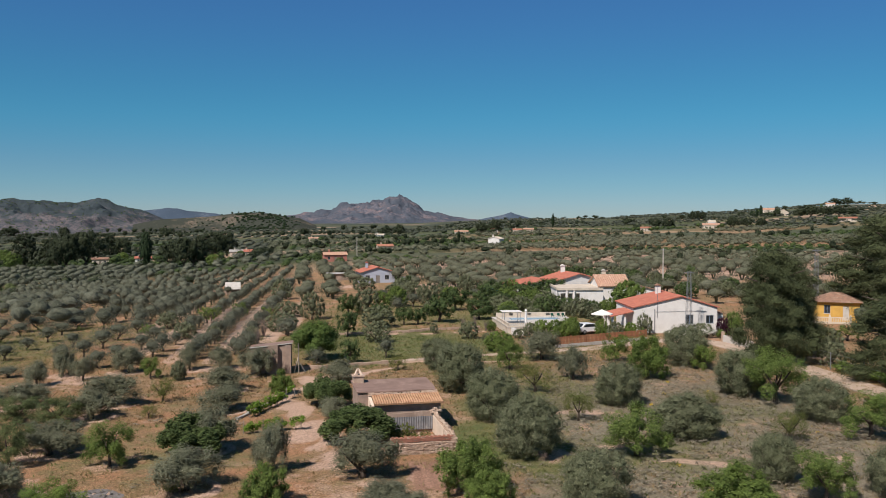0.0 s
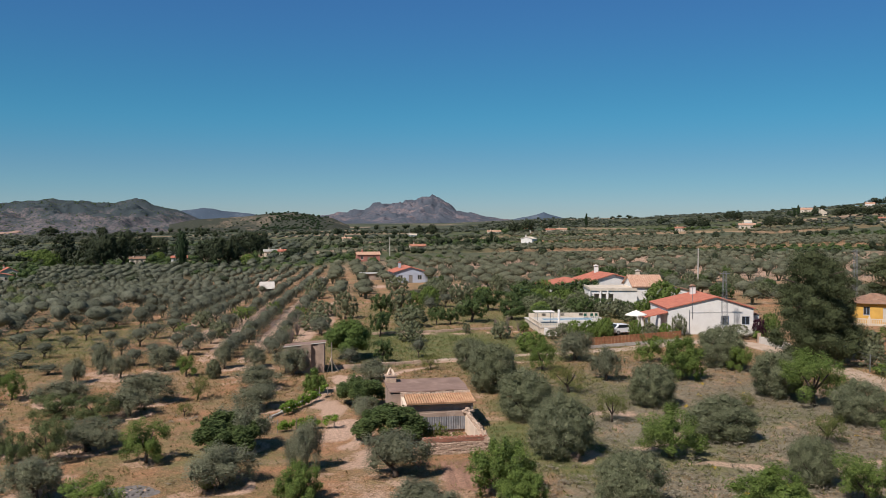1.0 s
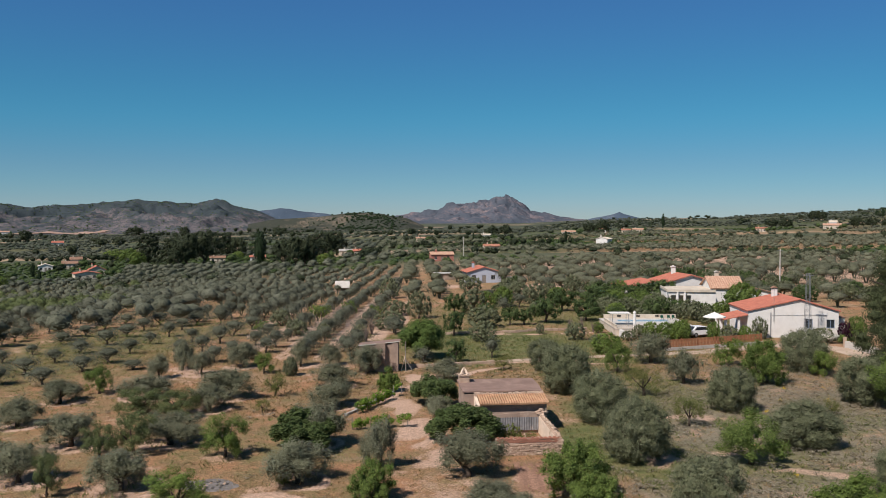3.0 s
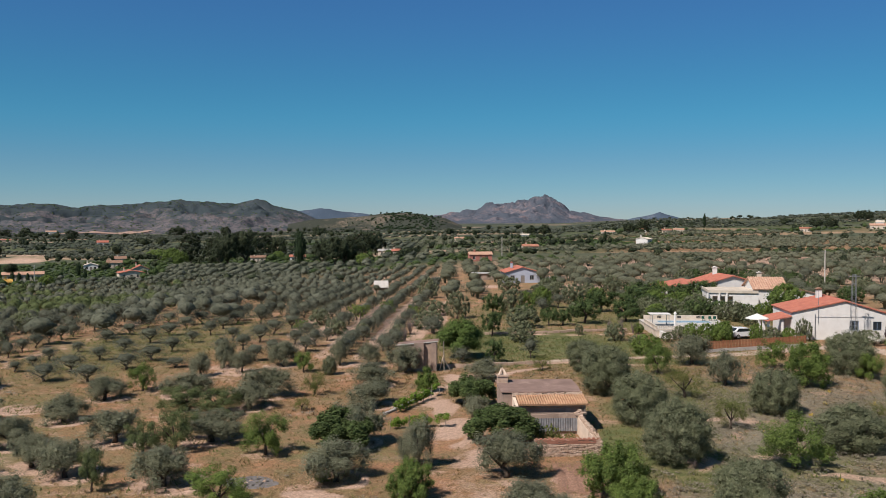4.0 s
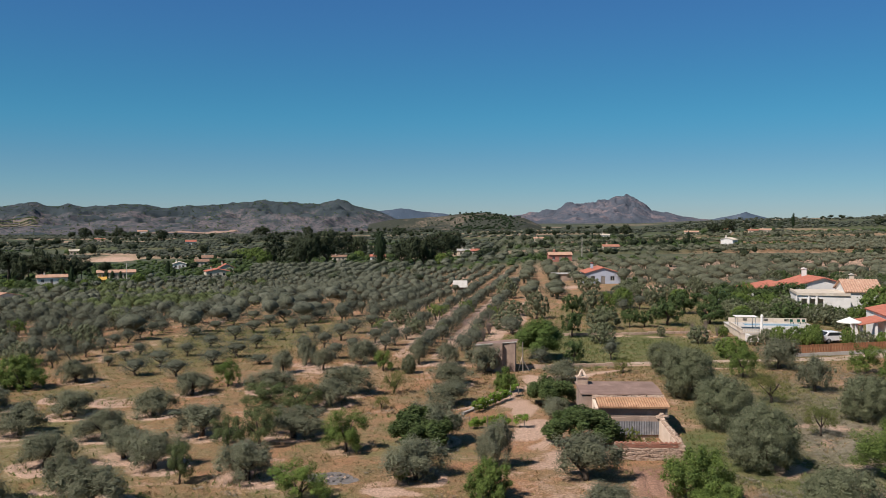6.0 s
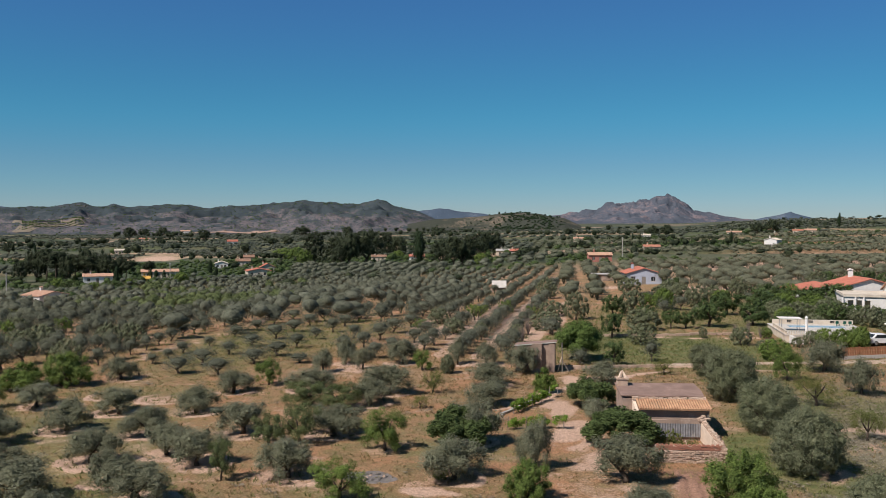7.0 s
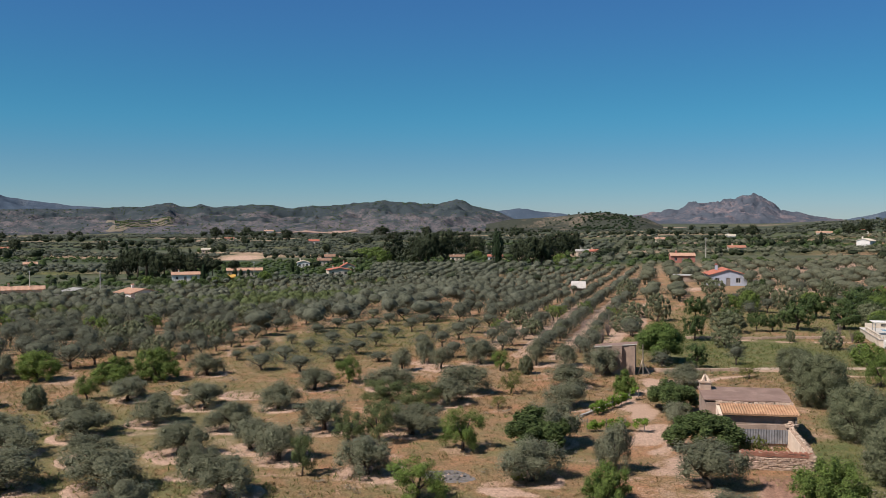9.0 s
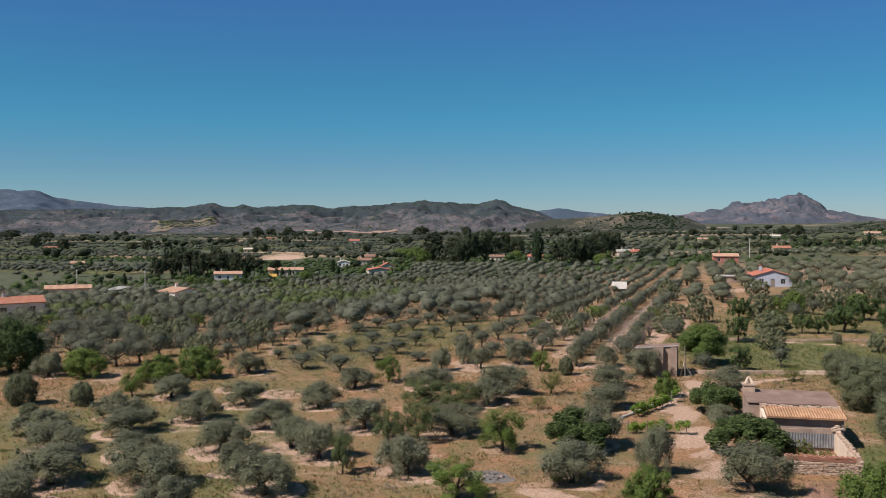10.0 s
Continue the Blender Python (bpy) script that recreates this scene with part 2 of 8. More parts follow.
# ---- building blocks ----
class Mesh:
    """Collects faces with a material slot each; makes one mesh."""

    def __init__(self):
        self.v, self.f, self.s = [], [], []

    def add(self, verts, faces, slot=0, m=None):
        b = len(self.v)
        self.v += [tuple(m @ Vector(v)) if m else tuple(v) for v in verts]
        self.f += [tuple(b + i for i in f) for f in faces]
        self.s += [slot] * len(faces)
        return self

    def box(self, x0, y0, z0, x1, y1, z1, slot=0, m=None):
        v = [(x, y, z) for z in (z0, z1) for y in (y0, y1) for x in (x0, x1)]
        return self.add(v, [(0, 2, 3, 1), (4, 5, 7, 6), (0, 1, 5, 4), (2, 6, 7, 3), (0, 4, 6, 2), (1, 3, 7, 5)], slot, m)

    def prism(self, outline, y0, y1, slot=0, m=None):
        """An outline in x and z, drawn out along y."""
        k = len(outline)
        v = [(x, y0, z) for x, z in outline] + [(x, y1, z) for x, z in outline]
        f = [tuple(range(k)), tuple(range(2 * k - 1, k - 1, -1))] + [(i, i + k, (i + 1) % k + k, (i + 1) % k) for i in range(k)]
        return self.add(v, f, slot, m)

    def slab(self, corners, thick, slot=0, m=None):
        """A plate whose top has these corners."""
        k = len(corners)
        v = list(corners) + [(x, y, z - thick) for x, y, z in corners]
        f = [tuple(range(k)), tuple(range(2 * k - 1, k - 1, -1))] + [(i, i + k, (i + 1) % k + k, (i + 1) % k) for i in range(k)]
        return self.add(v, f, slot, m)

    def tube(self, points, radii, sides=8, slot=0, m=None):
        pts = [Vector(q) for q in points]
        v, f = [], []
        for i, q in enumerate(pts):
            way = (pts[min(i + 1, len(pts) - 1)] - pts[max(i - 1, 0)]).normalized()
            a = way.orthogonal().normalized()
            b = way.cross(a)
            v += [tuple(q + (a * math.cos(w) + b * math.sin(w)) * radii[i]) for w in (math.tau * s / sides for s in range(sides))]
        for i in range(len(pts) - 1):
            f += [(i * sides + s, i * sides + (s + 1) % sides, (i + 1) * sides + (s + 1) % sides, (i + 1) * sides + s) for s in range(sides)]
        f += [tuple(range(sides - 1, -1, -1)), tuple((len(pts) - 1) * sides + s for s in range(sides))]
        return self.add(v, f, slot, m)

    def data(self, name, *materials, smooth=False):
        me = bpy.data.meshes.new(name)
        me.from_pydata(self.v, [], self.f)
        for mt in materials:
            me.materials.append(mt)
        if len(materials) > 1:
            me.polygons.foreach_set("material_index", self.s)
        bm = bmesh.new()
        bm.from_mesh(me)
        bmesh.ops.recalc_face_normals(bm, faces=bm.faces)
        bm.to_mesh(me)
        bm.free()
        if smooth:
            me.polygons.foreach_set("use_smooth", [True] * len(me.polygons))
        return me


def part(name, mesh, material, parent, label="", m=None, smooth=False):
    """One mesh object under a thing or a part."""
    ob = new(name, mesh.data(name, material, smooth=smooth) if isinstance(mesh, Mesh) else mesh)
    ob.parent = parent
    if m:
        ob.matrix_basis = m
    return tagged(ob, label)


def thing(name, m, label, category, group="", kind=""):
    ob = new(name)
    ob.empty_display_size = 0.3
    ob.matrix_basis = m
    return tagged(ob, label, category, group, kind)


def fast_mesh(name, verts, quads, material, smooth=False):
    """A mesh of quads, or of triangles, from arrays."""
    me = bpy.data.meshes.new(name)
    verts, quads = np.asarray(verts, np.float32), np.asarray(quads, np.int32)
    me.vertices.add(len(verts))
    me.vertices.foreach_set("co", verts.ravel())
    me.loops.add(quads.size)
    me.loops.foreach_set("vertex_index", quads.ravel())
    me.polygons.add(len(quads))
    me.polygons.foreach_set("loop_start", np.arange(len(quads), dtype=np.int32) * quads.shape[1])
    me.polygons.foreach_set("use_smooth", [smooth] * len(quads))
    me.update(calc_edges=True)
    me.materials.append(material)
    return me


# ---- ground ----
def step(v, a, b):
    t = np.clip((v - a) / (b - a), 0, 1)
    return t * t * (3 - 2 * t)


RISE = [(-60, 30), (-27, 39), (-24.1, 39), (-21.6, 33), (-18.4, 27), (-15, 24), (-11.5, 20), (-6, 17.5), (-2, 12), (2, 0), (60, 0)]


VALLEY = [(-60, 0), (3, 0), (8, 1.0), (14, 4.0), (22, 7.5), (30, 10.0), (60, 10.0)]


def rise(az, r):
    """The height of the wide land: a long slope up to the east, a shallow valley to the west."""
    top = np.interp(az, [a for a, _ in RISE], [h for _, h in RISE])
    dip = np.interp(az, [a for a, _ in VALLEY], [h for _, h in VALLEY])
    return top * step(r, 280, 1500) - dip * step(r, 95, 350)


def height(x, y):
    return float(rise(np.degrees(np.arctan2(-x, y)), np.hypot(x, y)))


def noise2(x, y, scale, seed=0):
    """Smooth value noise on arrays, 0 to 1."""
    x, y = x * scale + 37.1 * seed, y * scale - 11.7 * seed
    xi, yi = np.floor(x), np.floor(y)
    u, v = x - xi, y - yi
    u, v = u * u * (3 - 2 * u), v * v * (3 - 2 * v)
    def h(a, b):
        s = np.sin(a * 127.1 + b * 311.7 + seed * 74.7) * 43758.5453
        return s - np.floor(s)
    return (h(xi, yi) * (1 - u) + h(xi + 1, yi) * u) * (1 - v) + (h(xi, yi + 1) * (1 - u) + h(xi + 1, yi + 1) * u) * v


def fractal(x, y, scale, octaves=4, seed=0):
    return sum(noise2(x, y, scale * 2 ** o, seed + o) * 0.5 ** (o + 1) for o in range(octaves)) / (1 - 0.5 ** octaves)


# Where the land is bare, green or scrubby: centre, half sizes, turn in degrees, weight.
GREEN = [(-3, 110, 14, 11, 0, 1.15), (-12, 118, 10, 10, 0, 1.0), (6, 103, 9, 5, 20, 0.8), (4, 92, 6, 8, 0, 0.6), (6, 76, 5, 10, 0, 0.7), (14, 60, 7, 7, 0, 0.55), (22, 72, 6, 6, 0, 0.5), (6.5, 60, 3.5, 9, 0, 0.9), (-282, 270, 16, 14, 40, 1.1), (-334, 322, 14, 16, 40, 1.0), (-55, 120, 14, 16, 0, 0.5), (10, 140, 14, 14, 0, 0.7), (-9, 124, 3, 3, 0, 0.5), (-7, 112, 16, 20, 0, 0.85), (-6, 150, 18, 26, 0, 0.55), (-50, 46, 24, 18, 40, 0.62), (-38, 44, 10, 8, 30, 0.6), (-52, 66, 12, 8, 30, 0.5), (18, 175, 26, 26, 0, 0.5), (8, 82, 9, 12, 0, 0.6), (6, 66, 5, 7, 0, 0.6), (-33, 40, 8, 5, 35, 0.7), (-56, 102, 13, 32, 8, 0.6), (-24, 60, 9, 6, 30, 0.35), (-44, 40, 10, 5, 30, 0.55),
         (76, 205, 18, 22, 0, 0.7), (3.6, 62, 1.9, 7, 0, 1.3), (30, 150, 14, 22, 0, 0.6), (-16, 57, 5, 3, 0, 0.5), (14, 108, 10, 6, 0, 0.4), (-20, 46, 6, 3, 0, 0.5), (-2, 108, 8, 5, 0, 0.4)]
SCRUB = [(20, 68, 18, 24, 0, 1.0), (12, 52, 10, 8, 0, 0.9), (32, 60, 10, 16, 0, 0.9), (20, 90, 14, 10, 0, 0.5)]
BARE = [(-348, 493, 15, 62, 31, 0.72), (-10, 246, 9, 3.5, 0, 1.1), (8, 264, 12, 4, 0, 1.1), (26, 279, 10, 4, 0, 1.1), (47, 306, 14, 5, 0, 1.0), (62, 288, 12, 3, 10, 0.9), (85, 262, 14, 3, 10, 0.9), (54, 600, 36, 7, -5, 1.3), (-5, 51.5, 3.5, 4, 0, 0.45), (-0.7, 54.5, 1.3, 3.4, 10, 0.9), (-4.5, 47.5, 5, 2, 0, 0.45), (7.5, 58.5, 1.2, 2.6, 0, 0.7), (-9.5, 90.5, 0.9, 6.5, -55, 0.95), (-2, 97.8, 0.9, 6, -70, 0.7), (3, 98.5, 0.8, 6, -75, 0.7), (-11.9, 73, 1.9, 4.0, -8, 0.9), (-9.2, 64, 1.2, 4.5, -18, 0.75), (-12.7, 87, 1.1, 3, 0, 0.9), (-394, 580, 20, 9, 30, 1.2), (13, 62.5, 3, 1.2, 20, 0.6), (17, 58, 3.5, 0.9, -10, 0.6), (25, 57, 3, 0.8, 20, 0.7), (11, 72, 2, 1, 0, 0.5), (-64.8, 97, 0.9, 24, 9, 0.5), (-76, 138, 1.2, 22, 21, 0.6), (-68, 66, 4, 3, 20, 0.5), (-47, 126, 6, 1.0, 8, 0.6), (75, 330, 150, 130, 0, 0.6), (-12.3, 84, 1.7, 5.0, 10, 0.8), (-8.2, 58, 1.5, 4.5, 8, 0.7), (-32, 150, 1.6, 48, 7, 0.9), (-38.5, 150, 1.5, 48, 7, 0.7),
        (-25.5, 150, 1.4, 40, 7, 0.6), (-45, 150, 1.2, 40, 7, 0.5), (-10.6, 66.5, 1.7, 4.6, -20, 0.8), (-13.5, 78, 1.4, 4, 8, 0.8), (-34, 86, 12, 4, 10, 0.35), (-40, 52, 16, 9, 40, 0.35), (-4, 52, 3, 3, 0, 0.5), (-16.8, 48, 2.0, 1.4, 0, 0.9), (-1, 124, 12, 0.8, 19, 0.9), (3, 212, 14, 8, 0, 0.9), (-24, 212, 7, 6, 0, 0.7), (-8, 200, 3, 14, 12, 0.8), (-4, 196, 3, 20, 10, 0.5),
        (44, 309, 12, 4, 10, 1.2), (57, 291, 10, 3.5, 0, 1.2), (74, 330, 14, 4, 5, 1.2), (88, 308, 10, 4, 0, 1.1), (30, 300, 8, 4, 0, 1.1), (110, 350, 16, 4, 0, 1.1), (30, 225, 30, 12, 0, 0.5), (60, 200, 30, 12, 0, 0.4), (40, 132, 6, 14, 0, 0.5)]

# Fruit trees that stand apart: x, y, height, width of crown in metres.
WEST_OLIVES = [(-42.0, 33.6, 2.1, 3.3), (-53.8, 46.0, 2.0, 4.4), (-43.9, 37.9, 2.4, 4.3), (-74.2, 64.0, 2.4, 3.1), (-50.3, 43.8, 1.9, 3.8), (-53.3, 52.6, 2.1, 4.3),
               (-48.8, 49.3, 1.9, 4.6), (-43.8, 44.7, 1.7, 3.3), (-38.0, 40.0, 2.5, 4.4), (-33.7, 36.9, 1.9, 3.0), (-55.3, 61.1, 2.0, 4.1), (-46.8, 54.7, 2.4, 3.8)]
MIDDLE_OLIVES = [(-39.3, 48.2, 2.2, 3.9), (-35.3, 44.8, 2.0, 2.9), (-46.8, 60.8, 2.2, 4.2), (-56.4, 73.7, 2.3, 3.6), (-30.9, 41.7, 2.4, 3.4), (-40.1, 55.5, 2.1, 4.1),
                 (-35.6, 51.3, 2.1, 3.3), (-40.9, 63.0, 2.2, 3.5), (-32.1, 49.5, 2.4, 3.7), (-42.4, 71.4, 2.1, 3.8), (-33.6, 57.9, 2.4, 4.2), (-25.2, 48.8, 2.4, 3.6),
                 (-35.8, 74.4, 2.1, 4.1), (-39.0, 83.8, 2.5, 2.3), (-26.8, 59.3, 2.2, 4.3), (-39.0, 89.6, 2.8, 2.7), (-35.9, 87.1, 2.3, 2.5)]
EAST_OLIVES = [(-28.3, 70.1, 2.4, 3.5), (-28.4, 75.3, 2.7, 4.7), (-33.0, 91.6, 2.6, 3.8), (-15.2, 51.4, 2.5, 4.1), (-27.0, 93.0, 2.9, 2.5), (-16.3, 60.0, 3.2, 3.7),
               (-23.9, 93.7, 2.4, 2.5), (-18.4, 72.8, 2.2, 4.2), (-20.7, 82.1, 2.2, 5.1), (-18.8, 89.3, 3.0, 3.7), (-10.8, 54.9, 3.2, 2.7), (-8.8, 69.3, 1.9, 2.8),
               (-10.3, 87.1, 2.0, 4.3), (-5.0, 53.8, 2.9, 4.6), (-2.9, 47.7, 1.6, 3.6), (11.3, 99.8, 3.3, 4.9), (13.0, 87.1, 3.4, 3.9)]
ROUND_OLIVES = [(-64.8, 53.0, 3.1, 3.0), (-60.5, 50.2, 1.2, 1.8), (-59.8, 55.0, 2.3, 2.4), (-26.4, 87.1, 2.1, 1.8), (-0.5, 93.7, 3.7, 3.6), (1.6, 81.6, 5.0, 5.1), (4.0, 70.1, 4.4, 4.7),
                (5.8, 59.0, 4.5, 4.6), (8.4, 47.7, 3.8, 4.1), (15.2, 75.3, 4.1, 4.8), (26.5, 95.5, 4.9, 5.2), (17.9, 64.1, 3.4, 4.9), (27.1, 79.7, 4.6, 4.9),
                (20.3, 53.3, 3.3, 3.1), (30.1, 69.3, 3.8, 5.0), (26.3, 50.1, 3.3, 3.4)]
ALMONDS = [(-58.6, 59.6, 2.2, 2.1), (-41.0, 75.6, 2.5, 2.9),
           (-20.1, 45.3, 2.3, 3.2), (-21.6, 56.3, 3.0, 3.5), (-29.5, 88.0, 2.2, 2.2)]
EAST_ALMONDS = [(7.1, 93.0, 3.1, 3.4), (19.5, 98.6, 3.0, 3.6), (13.2, 59.1, 3.3, 4.2), 
                (27.8, 93.0, 2.7, 2.9), (29.0, 76.0, 4.6, 5.1), (21.8, 49.3, 2.9, 4.0), (31.5, 64.1, 3.4, 4.7)]
ALMOND_BUSHES = [(-70.4, 65.0, 2.7, 4.4), (-61.8, 66.6, 2.3, 4.2), (-59.2, 69.5, 3.1, 4.4), (1.5, 51.0, 3.0, 4.0), (2.6, 47.7, 2.1, 2.9), (16.2, 47.7, 2.4, 4.4), (-10.0, 48.6, 2.2, 2.9), (-15.9, 51.0, 0.9, 0.9), (20.7, 88.0, 4.0, 4.4), (-14.9, 80.2, 2.0, 2.5)]
PALE_ALMONDS = [(-23.7, 70.1, 1.2, 1.4), (-24.6, 76.5, 2.2, 2.6), (-4.8, 93.0, 1.7, 2.3), (8.5, 80.8, 2.8, 3.5), (10.8, 69.3, 2.5, 2.5), (23.1, 74.8, 1.3, 1.3), (25.0, 62.9, 2.4, 2.9)]
FIGS = [(-16.9, 59.1, 2.6, 4.6), (-9.9, 74.8, 2.5, 4.6), (-6.1, 62.3, 2.7, 5.6)]
GREEN_TREES = [(-28.7, 46.9, 2.5, 1.9), (-30.0, 67.6, 2.3, 3.4), (-33.4, 68.0, 2.2, 3.8), (-30.1, 55.4, 2.3, 2.6), (-28.0, 56.0, 3.0, 3.0)]
DARK_TREES = [(-79.5, 63.7, 5.4, 6.3)]
PITS = WEST_OLIVES + MIDDLE_OLIVES + EAST_OLIVES[:9] + [(-46.5, 66.5, 0, 0), (-52, 66, 0, 0)]


def patches(x, y, spots):
    total = np.zeros_like(x)
    x, y = x + (fractal(x, y, 0.22, 3, 41) - 0.5) * 4.5, y + (fractal(x, y, 0.22, 3, 47) - 0.5) * 4.5
    for cx, cy, rx, ry, turn, weight in spots:
        a = radians(turn)
        u, v = (x - cx) * math.cos(a) + (y - cy) * math.sin(a), -(x - cx) * math.sin(a) + (y - cy) * math.cos(a)
        d = np.sqrt((u / rx) ** 2 + (v / ry) ** 2)
        total = np.maximum(total, weight * (1 - step(d, 0.45, 1.35)))
    return total


ROW_FIELD = [(-34, 98), (-22, 96), (-21, 122), (-29, 160), (-40, 235), (-52, 300), (-80, 318), (-62, 235), (-50, 160), (-42, 118)]
ROW_HEADING, ROW_BETWEEN = -6.8, 4.7


def row_gaps(x, y):
    """The hoed strips between the rows of the long grove."""
    a = radians(ROW_HEADING)
    cx, cy = sum(c[0] for c in ROW_FIELD) / len(ROW_FIELD), sum(c[1] for c in ROW_FIELD) / len(ROW_FIELD)
    across = ((x - cx) * math.cos(a) - (y - cy) * math.sin(a)) / ROW_BETWEEN
    hit = np.zeros(x.shape, bool)
    for (x0, y0), (x1, y1) in zip(ROW_FIELD, ROW_FIELD[1:] + ROW_FIELD[:1]):
        hit ^= ((y0 > y) != (y1 > y)) & (x < (x1 - x0) * (y - y0) / (y1 - y0 + 1e-9) + x0)
    off = np.abs(across - np.floor(across) - 0.5)
    return hit * (1 - step(off, 0.16, 0.36)) * (0.75 + 0.5 * (fractal(x, y, 0.12, 3, 71) - 0.5))


def plots(x, y):
    """What grows on each field of the far plain, from 0 to 1: groves, orchards, grass, bare soil."""
    a = radians(14)
    u, v = x * math.cos(a) + y * math.sin(a), -x * math.sin(a) + y * math.cos(a)
    row = np.floor(v / 52 + 0.35 * np.sin(u / 210))
    col = np.floor(u / 120 + row * 0.37)
    return np.modf(np.abs(np.sin(row * 12.9898 + col * 78.233) * 43758.5453))[0]


def build_ground():
    rings = [0.02, 12, 24, 34, 40]
    while rings[-1] < 105:
        rings.append(rings[-1] * 1.0048)
    while rings[-1] < 300:
        rings.append(rings[-1] * 1.013)
    while rings[-1] < 1500:
        rings.append(rings[-1] * 1.016)
    while rings[-1] < 4900:
        rings.append(rings[-1] * 1.05)
    az = np.concatenate([np.arange(-34, 58.01, 0.25), np.arange(61, 324, 4.0)])
    r, a = np.meshgrid(np.array(rings), np.radians(az), indexing="ij")
    x, y = -r * np.sin(a), r * np.cos(a)
    turn = (np.degrees(a) + 180) % 360 - 180
    z = rise(turn, r)
    near = 1 - step(r, 140, 260)
    z = z + near * (fractal(x, y, 0.05, 3, 3) - 0.5) * 0.25 * step(r, 40, 60)
    bare = patches(x, y, BARE)
    for px, py, _, _ in PITS:
        d = np.hypot(x - px, (y - py))
        d = d * (0.85 + 0.3 * fractal(x, y, 0.5, 2, 23)) * (1.0 + 0.12 * math.sin(px * 5.3))
        side = 0.5 + 0.5 * np.sin(np.arctan2(y - py, x - px) + 2.4 + 1.3 * math.sin(px + py))
        z = z + 0.17 * side * np.exp(-((d - 2.0) / 0.28) ** 2) - 0.07 * np.exp(-(d / 1.5) ** 2)
        bare = np.maximum(bare, 1.1 * (0.1 + 0.9 * side) * np.exp(-((d - 2.0) / 0.36) ** 2))
        bare = np.maximum(bare, (0.74 + 0.16 * math.sin(px * 3.1 + py)) * np.exp(-(d / 2.05) ** 4))
    u = (x + 0.3) * math.cos(0.12) + (y - 54.4) * math.sin(0.12)
    bed = (1 - step(np.abs(u), 1.5, 2.0)) * (1 - step(np.abs(y - 54.4), 2.8, 3.6))
    z = z + 0.07 * bed * np.sin(u * math.tau / 0.78)
    gap = row_gaps(x, y)
    bare = np.maximum(bare, 1.0 * gap)
    rows, cols = r.shape
    i = np.arange(rows * cols).reshape(rows, cols)
    nxt = np.roll(i, -1, axis=1)
    quads = np.stack([i[:-1], i[1:], nxt[1:], nxt[:-1]], -1).reshape(-1, 4)
    me = fast_mesh("ground", np.stack([x, y, z], -1).reshape(-1, 3), quads[:, ::-1], ground_material(), True)
    kind = plots(x, y)
    away = step(r, 300, 420) * (1 - step(r, 1450, 1700))
    for key, values in (("orchard", away * (kind > 0.40) * (kind < 0.58)), ("grassland", away * (kind >= 0.58) * (kind < 0.90)), ("fallow", away * (kind >= 0.92)), ("green", patches(x, y, GREEN)), ("scrub", patches(x, y, SCRUB)), ("bare", bare), ("tilled", bed), ("remote", step(r, 900, 1500)), ("plain", step(r, 270, 420) * (1 - step(-turn, -2, 6) * (1 - step(r, 500, 900))))):
        me.attributes.new(key, "FLOAT", "POINT").data.foreach_set("value", values.astype(np.float32).ravel())
    tagged(new("ground", me), "dry farmland of pinkish soil, straw and green weeds", "ground", kind="structure")


build_ground()


def build_hill(name, label, r0, crest, r1, skyline, material, rough, cells=0.25, rings=46, seed=0, low=-16.0, jag=0.12):
    """A range with its crest at one distance; skyline: degrees to the left and degrees over the horizon."""
    az = np.arange(skyline[0][0], skyline[-1][0] + 0.001, cells)
    r = np.concatenate([np.linspace(r0, crest, rings), np.linspace(crest, r1, 8)[1:]])
    rr, aa = np.meshgrid(r, az, indexing="ij")
    top = EYE + crest * np.tan(np.radians(np.interp(aa, [s[0] for s in skyline], [s[1] for s in skyline])))
    x, y = -rr * np.sin(np.radians(aa)), rr * np.cos(np.radians(aa))
    climb = np.where(rr <= crest, np.clip((rr - r0) / (crest - r0), 0, 1), np.clip((r1 - rr) / (r1 - crest), 0, 1))
    folds = 1 - np.abs(2 * fractal(x, y, rough, 4, seed) - 1) * 1.6
    ease = climb ** 1.1
    z = low + (top - low) * ease * (1 - 0.9 * (1 - climb ** 7) * (1 - folds))
    z = z + (fractal(x, y, rough * 6, 4, seed + 9) - 0.5) * jag * top * climb
    i = np.arange(z.size).reshape(z.shape)
    quads = np.stack([i[:-1, :-1], i[1:, :-1], i[1:, 1:], i[:-1, 1:]], -1).reshape(-1, 4)
    tagged(new(name, fast_mesh(name, np.stack([x, y, z], -1).reshape(-1, 3), quads[:, ::-1], material, True)), label, "hill", kind="structure")


# Aerial haze is mixed into these base colours as a blue-grey lift.
HAZED_ROCK = hill_material("hazed_mountain_rock", (0.142, 0.132, 0.150), (0.07, 0.08, 0.098), (0.192, 0.146, 0.146), 0.005)
HAZED_BRUSH = hill_material("hazed_hill_brush", (0.116, 0.106, 0.112), (0.045, 0.057, 0.062), (0.152, 0.125, 0.125), 0.0075, (8.0, 50.0, -0.06, 0.085))
HAZE_BLUE = hill_material("hazed_wooded_slope", (0.085, 0.11, 0.145), (0.06, 0.082, 0.112), (0.11, 0.13, 0.155), 0.003)
